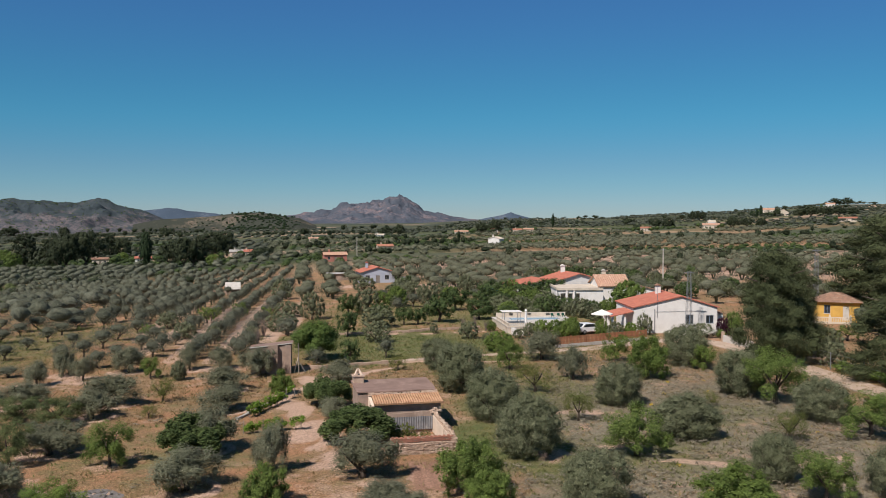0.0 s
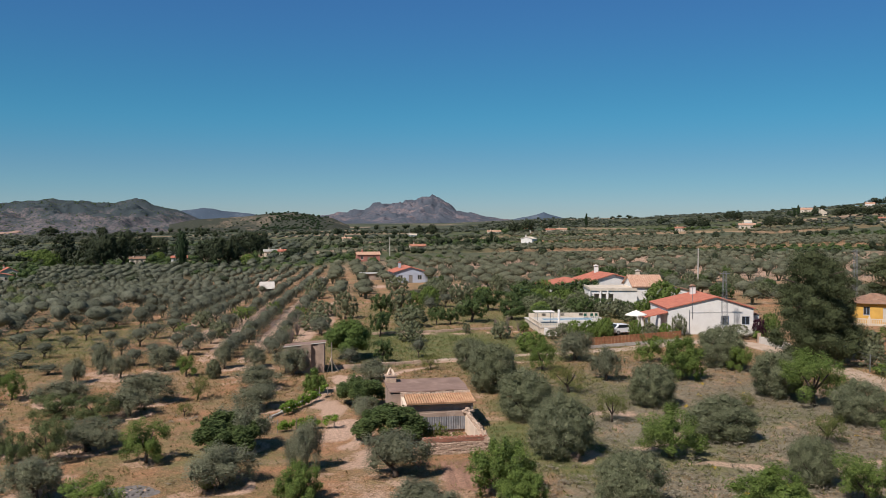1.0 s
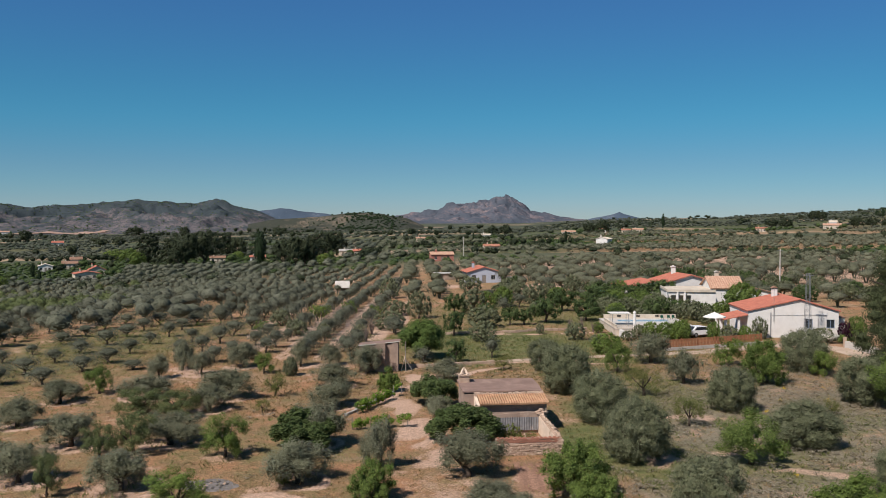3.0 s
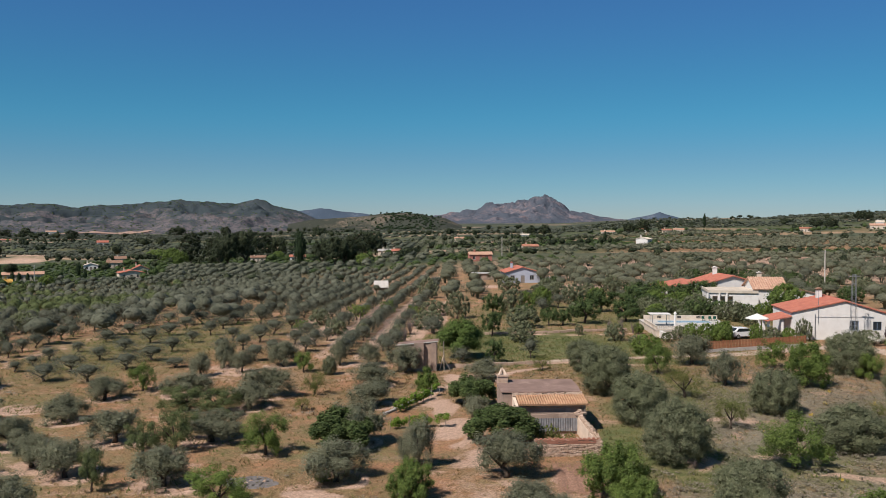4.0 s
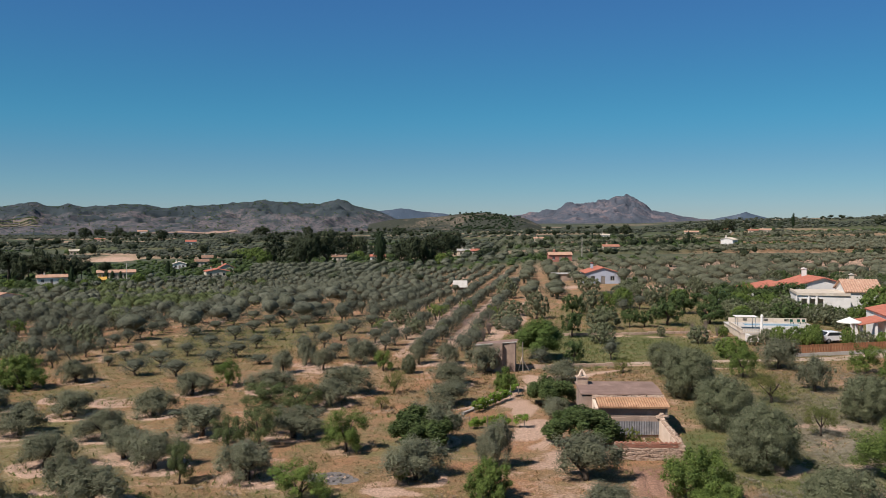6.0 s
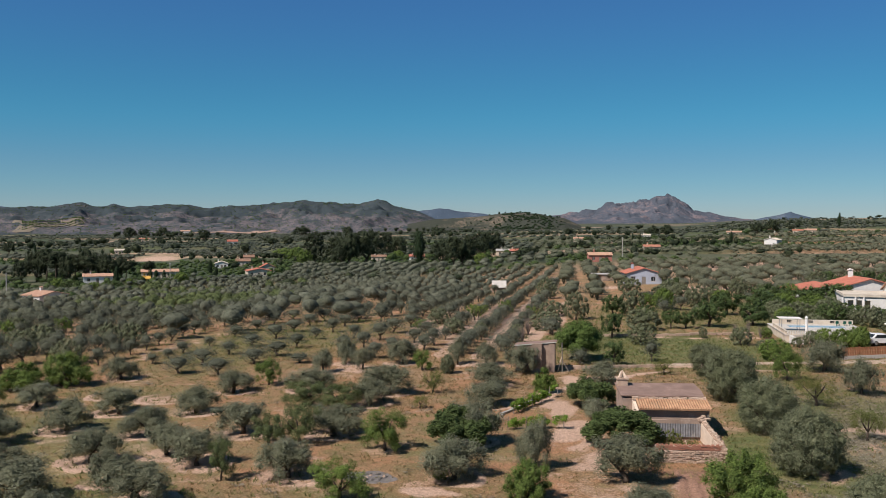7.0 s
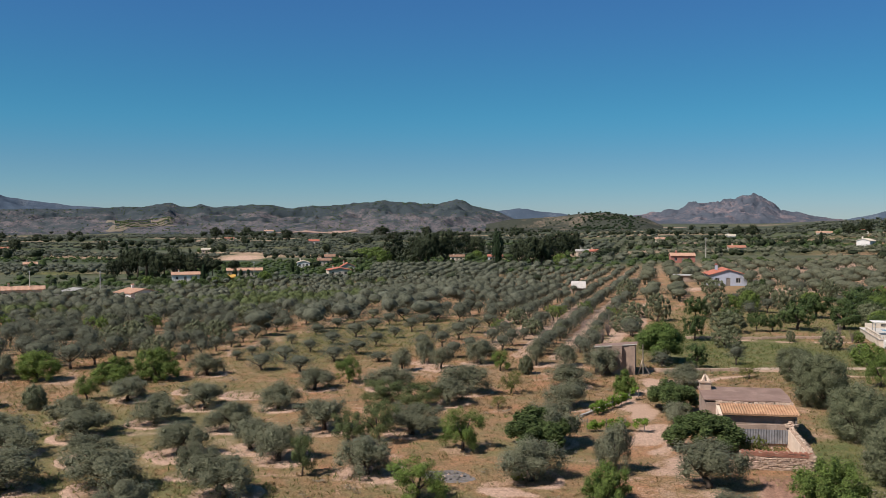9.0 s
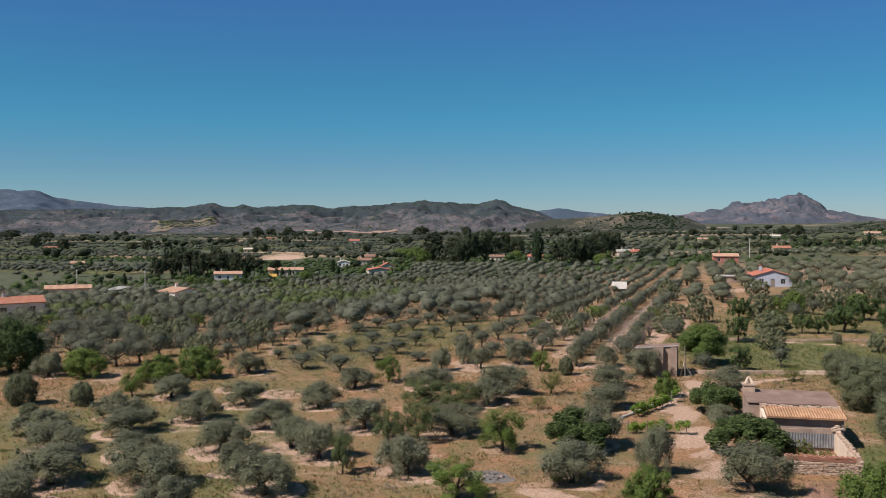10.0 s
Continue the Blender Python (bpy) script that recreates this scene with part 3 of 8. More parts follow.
build_hill("mountain", "bare rocky mountain of greyish stone with haze blue in its colour", 3600, 4500, 4850,
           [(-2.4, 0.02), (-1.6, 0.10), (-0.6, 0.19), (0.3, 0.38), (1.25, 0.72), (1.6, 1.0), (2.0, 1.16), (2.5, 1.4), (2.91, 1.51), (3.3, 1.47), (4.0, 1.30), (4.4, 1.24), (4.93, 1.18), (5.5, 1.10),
            (6.2, 1.08), (6.75, 0.99), (7.2, 0.75), (7.48, 0.62), (8.4, 0.48), (9.3, 0.40), (10.4, 0.2), (11.5, -0.1)], HAZED_ROCK, 0.0036, 0.05, 120, 3, jag=0.62)
build_hill("far_mountain", "distant mountain with haze blue put into its colour", 4500, 4800, 4950, [(-6.6, -0.1), (-5.7, 0.11), (-5.2, 0.25), (-4.8, 0.33), (-4.45, 0.48), (-4.0, 0.36), (-3.4, 0.22), (-2.8, 0.12), (-2.0, -0.1)], HAZE_BLUE, 0.004, 0.08, 20, 5)
build_hill("far_wooded_ridge", "distant dark wooded ridge with haze blue put into its colour", 3900, 4300, 4600, [(13.4, 0.1), (14.5, 0.40), (15.6, 0.5), (16.29, 0.57), (16.8, 0.7), (17.3, 0.74), (18.1, 0.62), (19.3, 0.5), (20.5, 0.1)], HAZE_BLUE, 0.003, 0.1, 24, 6)
build_hill("pine_knoll", "low knoll with pines and tan terraces", 1350, 1750, 2100, [(8.2, -0.4), (9.3, 0.10), (10.36, 0.24), (11.0, 0.40), (11.78, 0.46), (12.83, 0.44), (13.6, 0.36), (14.5, 0.26), (16, 0.12), (18.0, 0.0), (19.5, -0.3)],
           hill_material("knoll_soil", (0.095, 0.088, 0.066), (0.048, 0.052, 0.04), (0.17, 0.132, 0.098), 0.008), 0.006, 0.12, 30, 8)
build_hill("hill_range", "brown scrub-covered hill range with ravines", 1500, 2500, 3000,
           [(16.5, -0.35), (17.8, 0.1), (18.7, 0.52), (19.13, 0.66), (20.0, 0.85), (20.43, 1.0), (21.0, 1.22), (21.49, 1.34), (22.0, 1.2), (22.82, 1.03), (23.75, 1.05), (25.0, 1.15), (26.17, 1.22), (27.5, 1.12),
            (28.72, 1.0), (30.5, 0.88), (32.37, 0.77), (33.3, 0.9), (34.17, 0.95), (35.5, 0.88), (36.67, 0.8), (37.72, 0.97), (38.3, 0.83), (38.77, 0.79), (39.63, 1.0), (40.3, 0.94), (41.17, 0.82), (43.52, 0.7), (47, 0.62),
            (52, 0.60), (58, 0.6)], HAZED_BRUSH, 0.0075, 0.09, 110, 11, jag=0.2)
build_hill("far_hill", "high wooded hill behind the range, haze blue put into its colour", 3000, 3900, 4400, [(38, 0.2), (43.5, 0.74), (45.32, 0.87), (47.08, 1.09), (48.0, 1.22), (48.64, 1.32), (49.3, 1.56), (49.86, 1.7), (51.0, 1.76), (53, 1.7), (58, 1.5)], HAZE_BLUE, 0.003, 0.15, 40, 13)


# ---- trees ----
def halves(q):
    """Quads cut into triangles."""
    return np.vstack([q[:, (0, 1, 2)], q[:, (0, 2, 3)]])


def leaf_cards(rng, blobs, count, length, width, lie=1.35, core=0.5, whole=0.0):
    """Pointed leaves over a set of clumps, and a dark heart in each clump. Clumps: x, y, z, radius, flatness."""
    b = np.array(blobs)
    pick = rng.choice(len(b), count, p=b[:, 3] ** 2 / (b[:, 3] ** 2).sum())
    d = rng.normal(size=(count, 3))
    d /= np.linalg.norm(d, axis=1)[:, None]
    reach = b[pick, 3] * (0.5 + 0.66 * rng.random(count) ** 0.8)
    c = b[pick, :3] + d * reach[:, None] * np.stack([np.ones(count), np.ones(count), b[pick, 4]], 1)
    out = (c - (0.0, 0.0, 0.45)) * (1.0, 1.0, 1.3)
    out /= np.linalg.norm(out, axis=1)[:, None] + 1e-6
    nrm = d * lie + out * whole + (0.0, 0.0, 0.25) + rng.normal(size=(count, 3)) * 0.42
    nrm /= np.linalg.norm(nrm, axis=1)[:, None]
    t = np.cross(nrm, rng.normal(size=(count, 3)))
    t /= np.linalg.norm(t, axis=1)[:, None]
    s = np.cross(nrm, t)
    size = (0.65 + 0.7 * rng.random(count))[:, None]
    t, s = t * length * size / 2, s * width * size / 2
    v = np.stack([c + t, c - t * 0.7 + s, c - t * 0.7 - s], 1).reshape(-1, 3)
    q = np.arange(count * 3).reshape(-1, 3)
    if core:
        k = 4
        for bx, by, bz, br, bf in blobs:
            th, ph = np.meshgrid(np.linspace(0, math.tau, k, endpoint=False), np.linspace(0.2, math.pi - 0.2, 3), indexing="ij")
            rad = br * core * (0.85 + 0.3 * rng.random(th.shape))
            g = np.stack([bx + rad * np.sin(ph) * np.cos(th), by + rad * np.sin(ph) * np.sin(th), bz + rad * bf * np.cos(ph)], -1).reshape(-1, 3)
            base, i = len(v), np.arange(k * 3).reshape(k, 3)
            j = np.roll(i, -1, axis=0)
            v, q = np.vstack([v, g]), np.vstack([q, base + halves(np.stack([i[:, :-1], i[:, 1:], j[:, 1:], j[:, :-1]], -1).reshape(-1, 4))])
    return v, q


def clumps(rng, form):
    """Clumps of a crown in a box one wide and one high."""
    out = []
    if form == "open":
        limbs = [(i * math.tau / 5 + rng.uniform(-0.4, 0.4), rng.uniform(0.16, 0.27), rng.uniform(-0.06, 0.1)) for i in range(5)]
        for i in range(40):
            w, reach, lift = limbs[i % 5]
            q = reach + rng.normal() * 0.1
            w += rng.normal() * 0.38
            r = rng.uniform(0.07, 0.125)
            out.append((q * math.cos(w), q * math.sin(w), 0.6 + lift - 1.0 * q * q + rng.uniform(-0.3, 0.18), r, rng.uniform(1.5, 2.2)))
        out += [(rng.normal() * 0.07, rng.normal() * 0.07, 0.7, 0.12, 1.7) for i in range(4)]
    elif form == "dome":
        for i in range(30):
            w, u = i * 2.4 + rng.random() * 0.7, (i + 0.5) / 30
            q = 0.35 * math.sin(math.acos(1 - 1.62 * u)) * rng.uniform(0.65, 1.2)
            out.append((q * math.cos(w), q * math.sin(w), 0.85 - 0.55 * u + rng.uniform(-0.07, 0.07), rng.uniform(0.09, 0.165), rng.uniform(0.85, 1.15)))
        out.append((0, 0, 0.58, 0.25, 1.0))
    elif form == "round":
        for i in range(54):
            w, u = i * 2.4 + rng.random() * 0.6, (i + 0.5) / 54
            q = (0.40 * math.sin(math.acos(1 - 1.75 * u)) if u < 0.99 else 0.2) * rng.uniform(0.88, 1.08)
            out.append((q * math.cos(w), q * math.sin(w), 0.86 - 0.76 * u + rng.uniform(-0.05, 0.05), rng.uniform(0.085, 0.14), 1.1))
        out.append((0, 0, 0.46, 0.36, 1.1))
    elif form == "bushy":
        for i in range(60):
            w, u = i * 2.4 + rng.random() * 0.9, (i + 0.5) / 60
            q = 0.38 * math.sin(math.acos(1 - 1.7 * u)) * rng.uniform(0.6, 1.22)
            out.append((q * math.cos(w), q * math.sin(w), 0.82 - 0.7 * u + rng.uniform(-0.1, 0.14), rng.uniform(0.05, 0.105), rng.uniform(1.2, 1.9)))
        out.append((0, 0, 0.42, 0.26, 1.1))
    elif form == "almond":
        for i in range(42):
            w, q = i * 2.4 + rng.random(), math.sqrt((i + 0.4) / 42) * 0.42
            out.append((q * math.cos(w), q * math.sin(w), 0.62 - 0.5 * q * q + rng.uniform(-0.34, 0.26), rng.uniform(0.06, 0.115), 1.2))
    elif form == "fig":
        for i in range(52):
            w, q = i * 2.4 + rng.random(), math.sqrt((i + 0.4) / 52) * 0.42
            out.append((q * math.cos(w), q * math.sin(w), 0.72 - 1.5 * q * q + rng.uniform(-0.24, 0.16), rng.uniform(0.06, 0.11), 1.7))
    elif form == "pine":
        for i in range(84):
            u, w = (i + 0.5) / 84, i * 2.4 + rng.random()
            wide = (0.41 - 0.29 * u ** 2.2) * rng.uniform(0.6, 1.08) * (1 + 0.14 * math.sin(3 * w + 9 * u))
            out.append((wide * math.cos(w), wide * math.sin(w), 0.07 + 0.85 * u + rng.uniform(-0.04, 0.04), rng.uniform(0.065, 0.135), 0.62))
        out += [(0, 0, 0.22, 0.26, 0.8), (0, 0, 0.45, 0.25, 0.8), (0.02, 0, 0.68, 0.19, 0.8)]
    elif form == "umbrella":
        for i in range(30):
            w, q = i * 2.4 + rng.random(), math.sqrt((i + 0.5) / 30) * 0.40
            out.append((q * math.cos(w), q * math.sin(w), 0.84 - 0.9 * q * q + rng.uniform(-0.26, 0.04), rng.uniform(0.09, 0.16), 0.62))
        out += [(0.05, 0.02, 0.7, 0.2, 0.7), (-0.12, 0.1, 0.62, 0.15, 0.7), (0.1, -0.12, 0.6, 0.15, 0.7)]
    elif form == "column":
        for i in range(14):
            u = (i + 0.5) / 14
            out.append((rng.uniform(-0.08, 0.08), rng.uniform(-0.08, 0.08), 0.08 + 0.84 * u, 0.40 * math.sin(math.pi * (0.12 + 0.83 * u)) ** 0.7 + 0.05, 0.35))
    elif form == "bush":
        for i in range(9):
            w, q = i * 2.4 + rng.random(), math.sqrt((i + 0.5) / 9) * 0.34
            out.append((q * math.cos(w), q * math.sin(w), 0.55 - 1.6 * q * q + rng.uniform(-0.1, 0.15), rng.uniform(0.14, 0.22), 1.2))
    return out


def stem(rng, form):
    """Trunk and limbs in the same box."""
    m = Mesh()
    if form in ("pine", "umbrella", "column"):
        m.tube([(0, 0, -0.02), (0.01, 0.01, 0.3), (-0.01, 0.01, 0.6), (0, 0, 0.88)], [0.032, 0.026, 0.018, 0.006])
        if form != "column":
            for i in range(9):
                w, z = i * 2.4, 0.22 + 0.07 * i if form == "pine" else 0.45 + 0.035 * i
                m.tube([(0, 0, z), (0.15 * math.cos(w), 0.15 * math.sin(w), z + 0.05), (0.32 * math.cos(w), 0.32 * math.sin(w), z + 0.1)], [0.012, 0.009, 0.004], 5)
        return m
    lean = rng.uniform(-0.05, 0.05)
    fork = 0.24 if form in ("open", "fig") else 0.26 if form == "almond" else 0.14
    m.tube([(0, 0, -0.03), (0.01, lean * 0.4, fork * 0.5), (lean, 0.01, fork)], [0.045, 0.032, 0.03])
    for i in range(4):
        w = i * math.tau / 4 + rng.random()
        e = rng.uniform(0.2, 0.32)
        m.tube([(lean, 0.01, fork - 0.01), (lean + e * 0.45 * math.cos(w), e * 0.45 * math.sin(w), fork + 0.14), (lean + e * math.cos(w), e * math.sin(w), fork + 0.36)], [0.022, 0.015, 0.006], 6)
    return m


def heart(rng, v, q, size, k, form):
    """A lumpy closed crown inside the leaves."""
    low, top = (0.22, 0.98) if form == "open" else (0.05, 0.92)
    rows = 5 if k < 9 else 7
    ph, th = np.linspace(0.1, math.pi - 0.1, rows), np.arange(k) * math.tau / k
    tt, pp = np.meshgrid(th, ph, indexing="ij")
    r = 0.8 + 0.12 * np.sin(3 * tt + rng.uniform(0, 6)) * np.sin(pp) + 0.1 * np.sin(5 * pp + 2 * tt + rng.uniform(0, 6)) + 0.22 * rng.random(tt.shape)
    half = (top - low) / 2
    g = np.stack([0.5 * size * r * np.sin(pp) * np.cos(tt), 0.5 * size * r * np.sin(pp) * np.sin(tt), (low + top) / 2 + half * size * 1.1 * r * np.cos(pp)], -1).reshape(-1, 3)
    base, i = len(v), np.arange(k * rows).reshape(k, rows)
    j = np.roll(i, -1, axis=0)
    return np.vstack([v, g]), np.vstack([q, base + halves(np.stack([i[:, :-1], i[:, 1:], j[:, 1:], j[:, :-1]], -1).reshape(-1, 4))])


FORMS = {  # form of crown, leaves, leaf length and width in metres for a crown four wide, count near and farther off
    "olive_tree": ("open", OLIVE, 0.125, 0.055, 14500, 2100),
    "dense_olive_tree": ("round", ROUND, 0.11, 0.05, 25000, 4600),
    "almond_tree": ("almond", ALMOND, 0.13, 0.058, 12000, 2000),
    "green_fruit_tree": ("almond", GREEN_OLIVE, 0.125, 0.056, 12000, 2200),
    "almond_bush": ("bushy", ALMOND, 0.14, 0.066, 14000, 2000),
    "pale_almond_tree": ("almond", YELLOWISH, 0.115, 0.05, 6500, 1500),
    "young_tree": ("almond", CAROB, 0.16, 0.085, 9000, 2800),
    "fig_tree": ("fig", FIG, 0.15, 0.12, 19000, 3000),
    "meadow_tree": ("dome", GREEN_CROWN, 0.15, 0.085, 17000, 4000),
    "dark_tree": ("round", CAROB, 0.15, 0.08, 13000, 3200),
    "pine_tree": ("pine", PINE, 0.085, 0.034, 52000, 4000),
    "umbrella_pine": ("umbrella", DARK_PINE, 0.16, 0.07, 7000, 3400),
    "grove_pine": ("pine", DARK_PINE, 0.13, 0.055, 11000, 3600),
    "round_pine": ("dome", DARK_PINE, 0.15, 0.065, 11000, 2600),
    "cypress": ("column", CYPRESS, 0.4, 0.17, 2200, 900),
    "broadleaf_tree": ("round", ALMOND, 0.16, 0.1, 9000, 3000),
    "purple_bush": ("round", PURPLE, 0.2, 0.1, 5000, 2400),
    "flowering_bush": ("bush", BLOOM, 0.2, 0.1, 900, 700),
    "shrub": ("bush", ALMOND, 0.3, 0.16, 1300, 700),
    "yellow_flower": ("bush", YELLOW, 0.3, 0.2, 60, 40),
    "grey_shrub": ("bush", ROUND, 0.3, 0.12, 1500, 600),
    "thyme": ("bush", THYME, 0.3, 0.12, 60, 40),
}
LABELS = {
    "olive_tree": ("grey-green olive tree with a gnarled trunk on dry soil", "olive tree"),
    "dense_olive_tree": ("dense round silvery olive tree, leafy to the ground", "olive tree"),
    "almond_tree": ("bright green almond tree with a dark trunk", "almond tree"),
    "almond_bush": ("bright green almond bush, leafy to the ground", "almond tree"),
    "green_fruit_tree": ("mid-green fruit tree with a dark leaning trunk", "fruit tree"),
    "round_pine": ("dark green pine in a far grove", "pine tree"),
    "grove_pine": ("dark green pine in a far grove", "pine tree"),
    "pale_almond_tree": ("sparse yellowish-green young almond tree", "almond tree"),
    "young_tree": ("slim dark green young tree in the meadow", "tree"),
    "purple_bush": ("dark purple-leaved bush by the white wall", "bush"),
    "flowering_bush": ("grey-green bush with white blossom", "bush"),
    "fig_tree": ("spreading fig tree with large dark green leaves", "fig tree"),
    "meadow_tree": ("large round-headed fresh green tree", "tree"),
    "dark_tree": ("dark green evergreen tree with a thick crown", "tree"),
    "pine_tree": ("tall dark green pine with a ragged crown", "pine tree"),
    "umbrella_pine": ("dark umbrella pine in a far pine grove", "pine tree"),
    "cypress": ("slim dark cypress standing among houses", "cypress"),
    "broadleaf_tree": ("leafy fresh green garden tree", "tree"),
    "shrub": ("low fresh green bush", "bush"),
    "grey_shrub": ("low grey-green bush on dry ground", "bush"),
}
STOCK = {}


def stock(kind, near, variant):
    """Meshes of trunk and crown, shared by all trees of a kind."""
    key = (kind, near, variant)
    if key not in STOCK:
        form, leaves, length, width, many, few = FORMS[kind]
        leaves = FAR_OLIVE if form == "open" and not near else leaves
        rng = np.random.default_rng(sum(map(ord, kind)) * 7 + variant)
        blobs = clumps(rng, "dome" if form == "open" and not near else form)
        trunk = stem(rng, form)
        grow = 1.0 if near else 1.15 if form == "round" else 1.4
        lie, whole = (0.35, 0.2) if form == "fig" else (1.3, 0.3) if form in ("pine", "umbrella") else (0.45, 0.5) if near and form in ("bushy", "almond") else (0.75, 0.75) if near else (0.8, 1.2)
        v, q = leaf_cards(rng, blobs, many if near else few, length / 4 * grow, width / 4 * grow, lie, (0.4 if near else 0.0) if form == "open" else 0.0 if near and form == "almond" else 0.55, whole)
        if form == "open" and not near:
            v, q = heart(rng, v, q, 0.5, 7, form)
        STOCK[key] = (trunk.data(kind + "_trunk", BARK, smooth=True), fast_mesh(kind + "_crown", v, q, leaves, not near))
    return STOCK[key]


PLANTED = []


def plant(kind, x, y, tall, wide, near=True, group="", label=""):
    variant = len(PLANTED) % (4 if near else 7)
    trunk, crown = stock(kind, near, variant)
    turn = (len(PLANTED) * 137.5) % 360
    m = pose(x, y, height(x, y) - 0.05, 0, 0, turn) @ Matrix.Diagonal((wide * (1 + 0.13 * math.sin(x * 7.7)), wide * (1 + 0.13 * math.cos(y * 5.3)), tall, 1))
    tree = thing(kind, m, label or LABELS[kind][0], LABELS[kind][1], group)
    part("trunk", trunk, None, tree)
    part("crown", crown, None, tree)
    PLANTED.append((x, y, wide))
    return tree


for kind, group, rows in (("olive_tree", "olive trees in the western grove", WEST_OLIVES), ("olive_tree", "olive trees in the western grove", MIDDLE_OLIVES),
                          ("olive_tree", "olive trees round the ruin", EAST_OLIVES), ("dense_olive_tree", "dense olive trees on the scrubland", ROUND_OLIVES),
                          ("almond_tree", "almond trees", ALMONDS), ("almond_tree", "almond trees", EAST_ALMONDS), ("almond_bush", "almond trees", ALMOND_BUSHES), ("pale_almond_tree", "young almond trees", PALE_ALMONDS),
                          ("green_fruit_tree", "fruit trees between the olives", GREEN_TREES), ("fig_tree", "fig trees", FIGS), ("dark_tree", "dark trees", DARK_TREES)):
    for x, y, tall, wide in rows:
        plant(kind, x, y, tall * (1.0 if kind == "dense_olive_tree" else 1.12), wide * (1.3 if kind == "olive_tree" else 1.03 if kind == "dense_olive_tree" else 1.12), True, group)

# Tall pines beside the eastern lane.
for x, y, tall, wide in ((37.2, 98.0, 13.0, 11.2), (41.5, 104.0, 11.5, 9.0), (71.8, 141.0, 17.4, 22.0), (45.8, 86.6, 9.4, 11.4), (70.0, 128.0, 12.0, 11.0)):
    plant("pine_tree", x, y, tall, wide, True, "tall pines by the lane")


# Groves in rows. Each: corners of the field, row heading, spacing between rows and along them, height, width.
def inside(x, y, corners):
    hit = False
    for (x0, y0), (x1, y1) in zip(corners, corners[1:] + corners[:1]):
        if (y0 > y) != (y1 > y) and x < (x1 - x0) * (y - y0) / (y1 - y0) + x0:
            hit = not hit
    return hit


KEEP_OFF = []     # x, y, radius of ground that stays free of trees


def row_spots(corners, heading, between, along, wobble, rng, skip=0.06):
    a = radians(heading)
    ux, uy = math.sin(a), math.cos(a)
    cx, cy = sum(c[0] for c in corners) / len(corners), sum(c[1] for c in corners) / len(corners)
    reach = max(math.hypot(c[0] - cx, c[1] - cy) for c in corners)
    for i in range(-int(reach / between) - 1, int(reach / between) + 2):
        for j in range(-int(reach / along) - 1, int(reach / along) + 2):
            x = cx + ux * j * along + uy * i * between + rng.normal() * wobble
            y = cy + uy * j * along - ux * i * between + rng.normal() * wobble
            if rng.random() > skip and inside(x, y, corners) and all(math.hypot(x - kx, y - ky) > kr for kx, ky, kr in KEEP_OFF) \
                    and all(math.hypot(x - px, y - py) > 0.5 * pw + 1.6 for px, py, pw in PLANTED):
                yield x, y


# ---- building materials ----
WHITE = plain("white_render", (0.70, 0.67, 0.63), (0.64, 0.61, 0.57), 0.8, 0.9, 0.12, (0.59, 0.55, 0.5))
CREAM = plain("cream_render", (0.62, 0.54, 0.44), (0.5, 0.42, 0.33), 0.8, 0.9, 0.2, (0.4, 0.33, 0.26))
GREYBLUE = plain("grey_blue_render", (0.42, 0.44, 0.50), (0.35, 0.37, 0.43), 0.8, 0.9, 0.15)
OCHRE = plain("yellow_render", (0.60, 0.36, 0.085), (0.5, 0.29, 0.07), 0.9, 0.9, 0.15)
ORANGE_TILE = plain("orange_roof_tiles", (0.43, 0.15, 0.098), (0.33, 0.115, 0.08), 1.3, 0.85, 0.4, (0.42, 0.20, 0.13))
PALE_TILE = plain("pale_roof_tiles", (0.52, 0.325, 0.225), (0.38, 0.21, 0.14), 2.2, 0.85, 0.5, (0.60, 0.45, 0.34))
RUST_TILE = plain("rust_roof_tiles", (0.40, 0.17, 0.105), (0.31, 0.135, 0.09), 1.3, 0.85, 0.4, (0.42, 0.25, 0.17))
BRICKWALL = plain("pinkish_red_wall", (0.42, 0.17, 0.13), (0.34, 0.14, 0.11), 1.3, 0.9, 0.3)
BROWN_TILE = plain("brown_roof_tiles", (0.30, 0.17, 0.11), (0.2, 0.12, 0.085), 1.6, 0.85, 0.5, (0.34, 0.24, 0.17))
OLD_RENDER = plain("weathered_brown_render", (0.36, 0.26, 0.20), (0.25, 0.18, 0.14), 0.9, 0.95, 0.4, (0.44, 0.34, 0.27))
OLD_ROOF = plain("weathered_roof_sheet", (0.27, 0.18, 0.145), (0.19, 0.125, 0.10), 0.7, 0.95, 0.6, (0.34, 0.24, 0.19))
CEMENT = plain("grey_cement", (0.42, 0.40, 0.37), (0.3, 0.285, 0.26), 1.0, 0.95, 0.3, (0.24, 0.22, 0.2))
RUST_SHEET = plain("tan_corrugated_sheet", (0.50, 0.30, 0.175), (0.32, 0.17, 0.095), 1.4, 0.8, 0.3, (0.30, 0.2, 0.12))
DARK_SHEET = plain("dark_corrugated_sheet", (0.24, 0.235, 0.24), (0.13, 0.13, 0.135), 1.8, 0.7, 0.3, (0.36, 0.33, 0.3))
STONE = plain("rubble_stone", (0.70, 0.53, 0.41), (0.43, 0.31, 0.23), 3.0, 0.95, 0.8, (0.50, 0.29, 0.2), piece=0.8)
BRICK = plain("old_brick", (0.40, 0.165, 0.10), (0.28, 0.125, 0.085), 4.0, 0.95, 0.5, (0.36, 0.25, 0.19), piece=0.6)
MORTAR = plain("earth_mortar", (0.50, 0.365, 0.27), (0.36, 0.255, 0.19), 2.0, 1.0, 0.6)
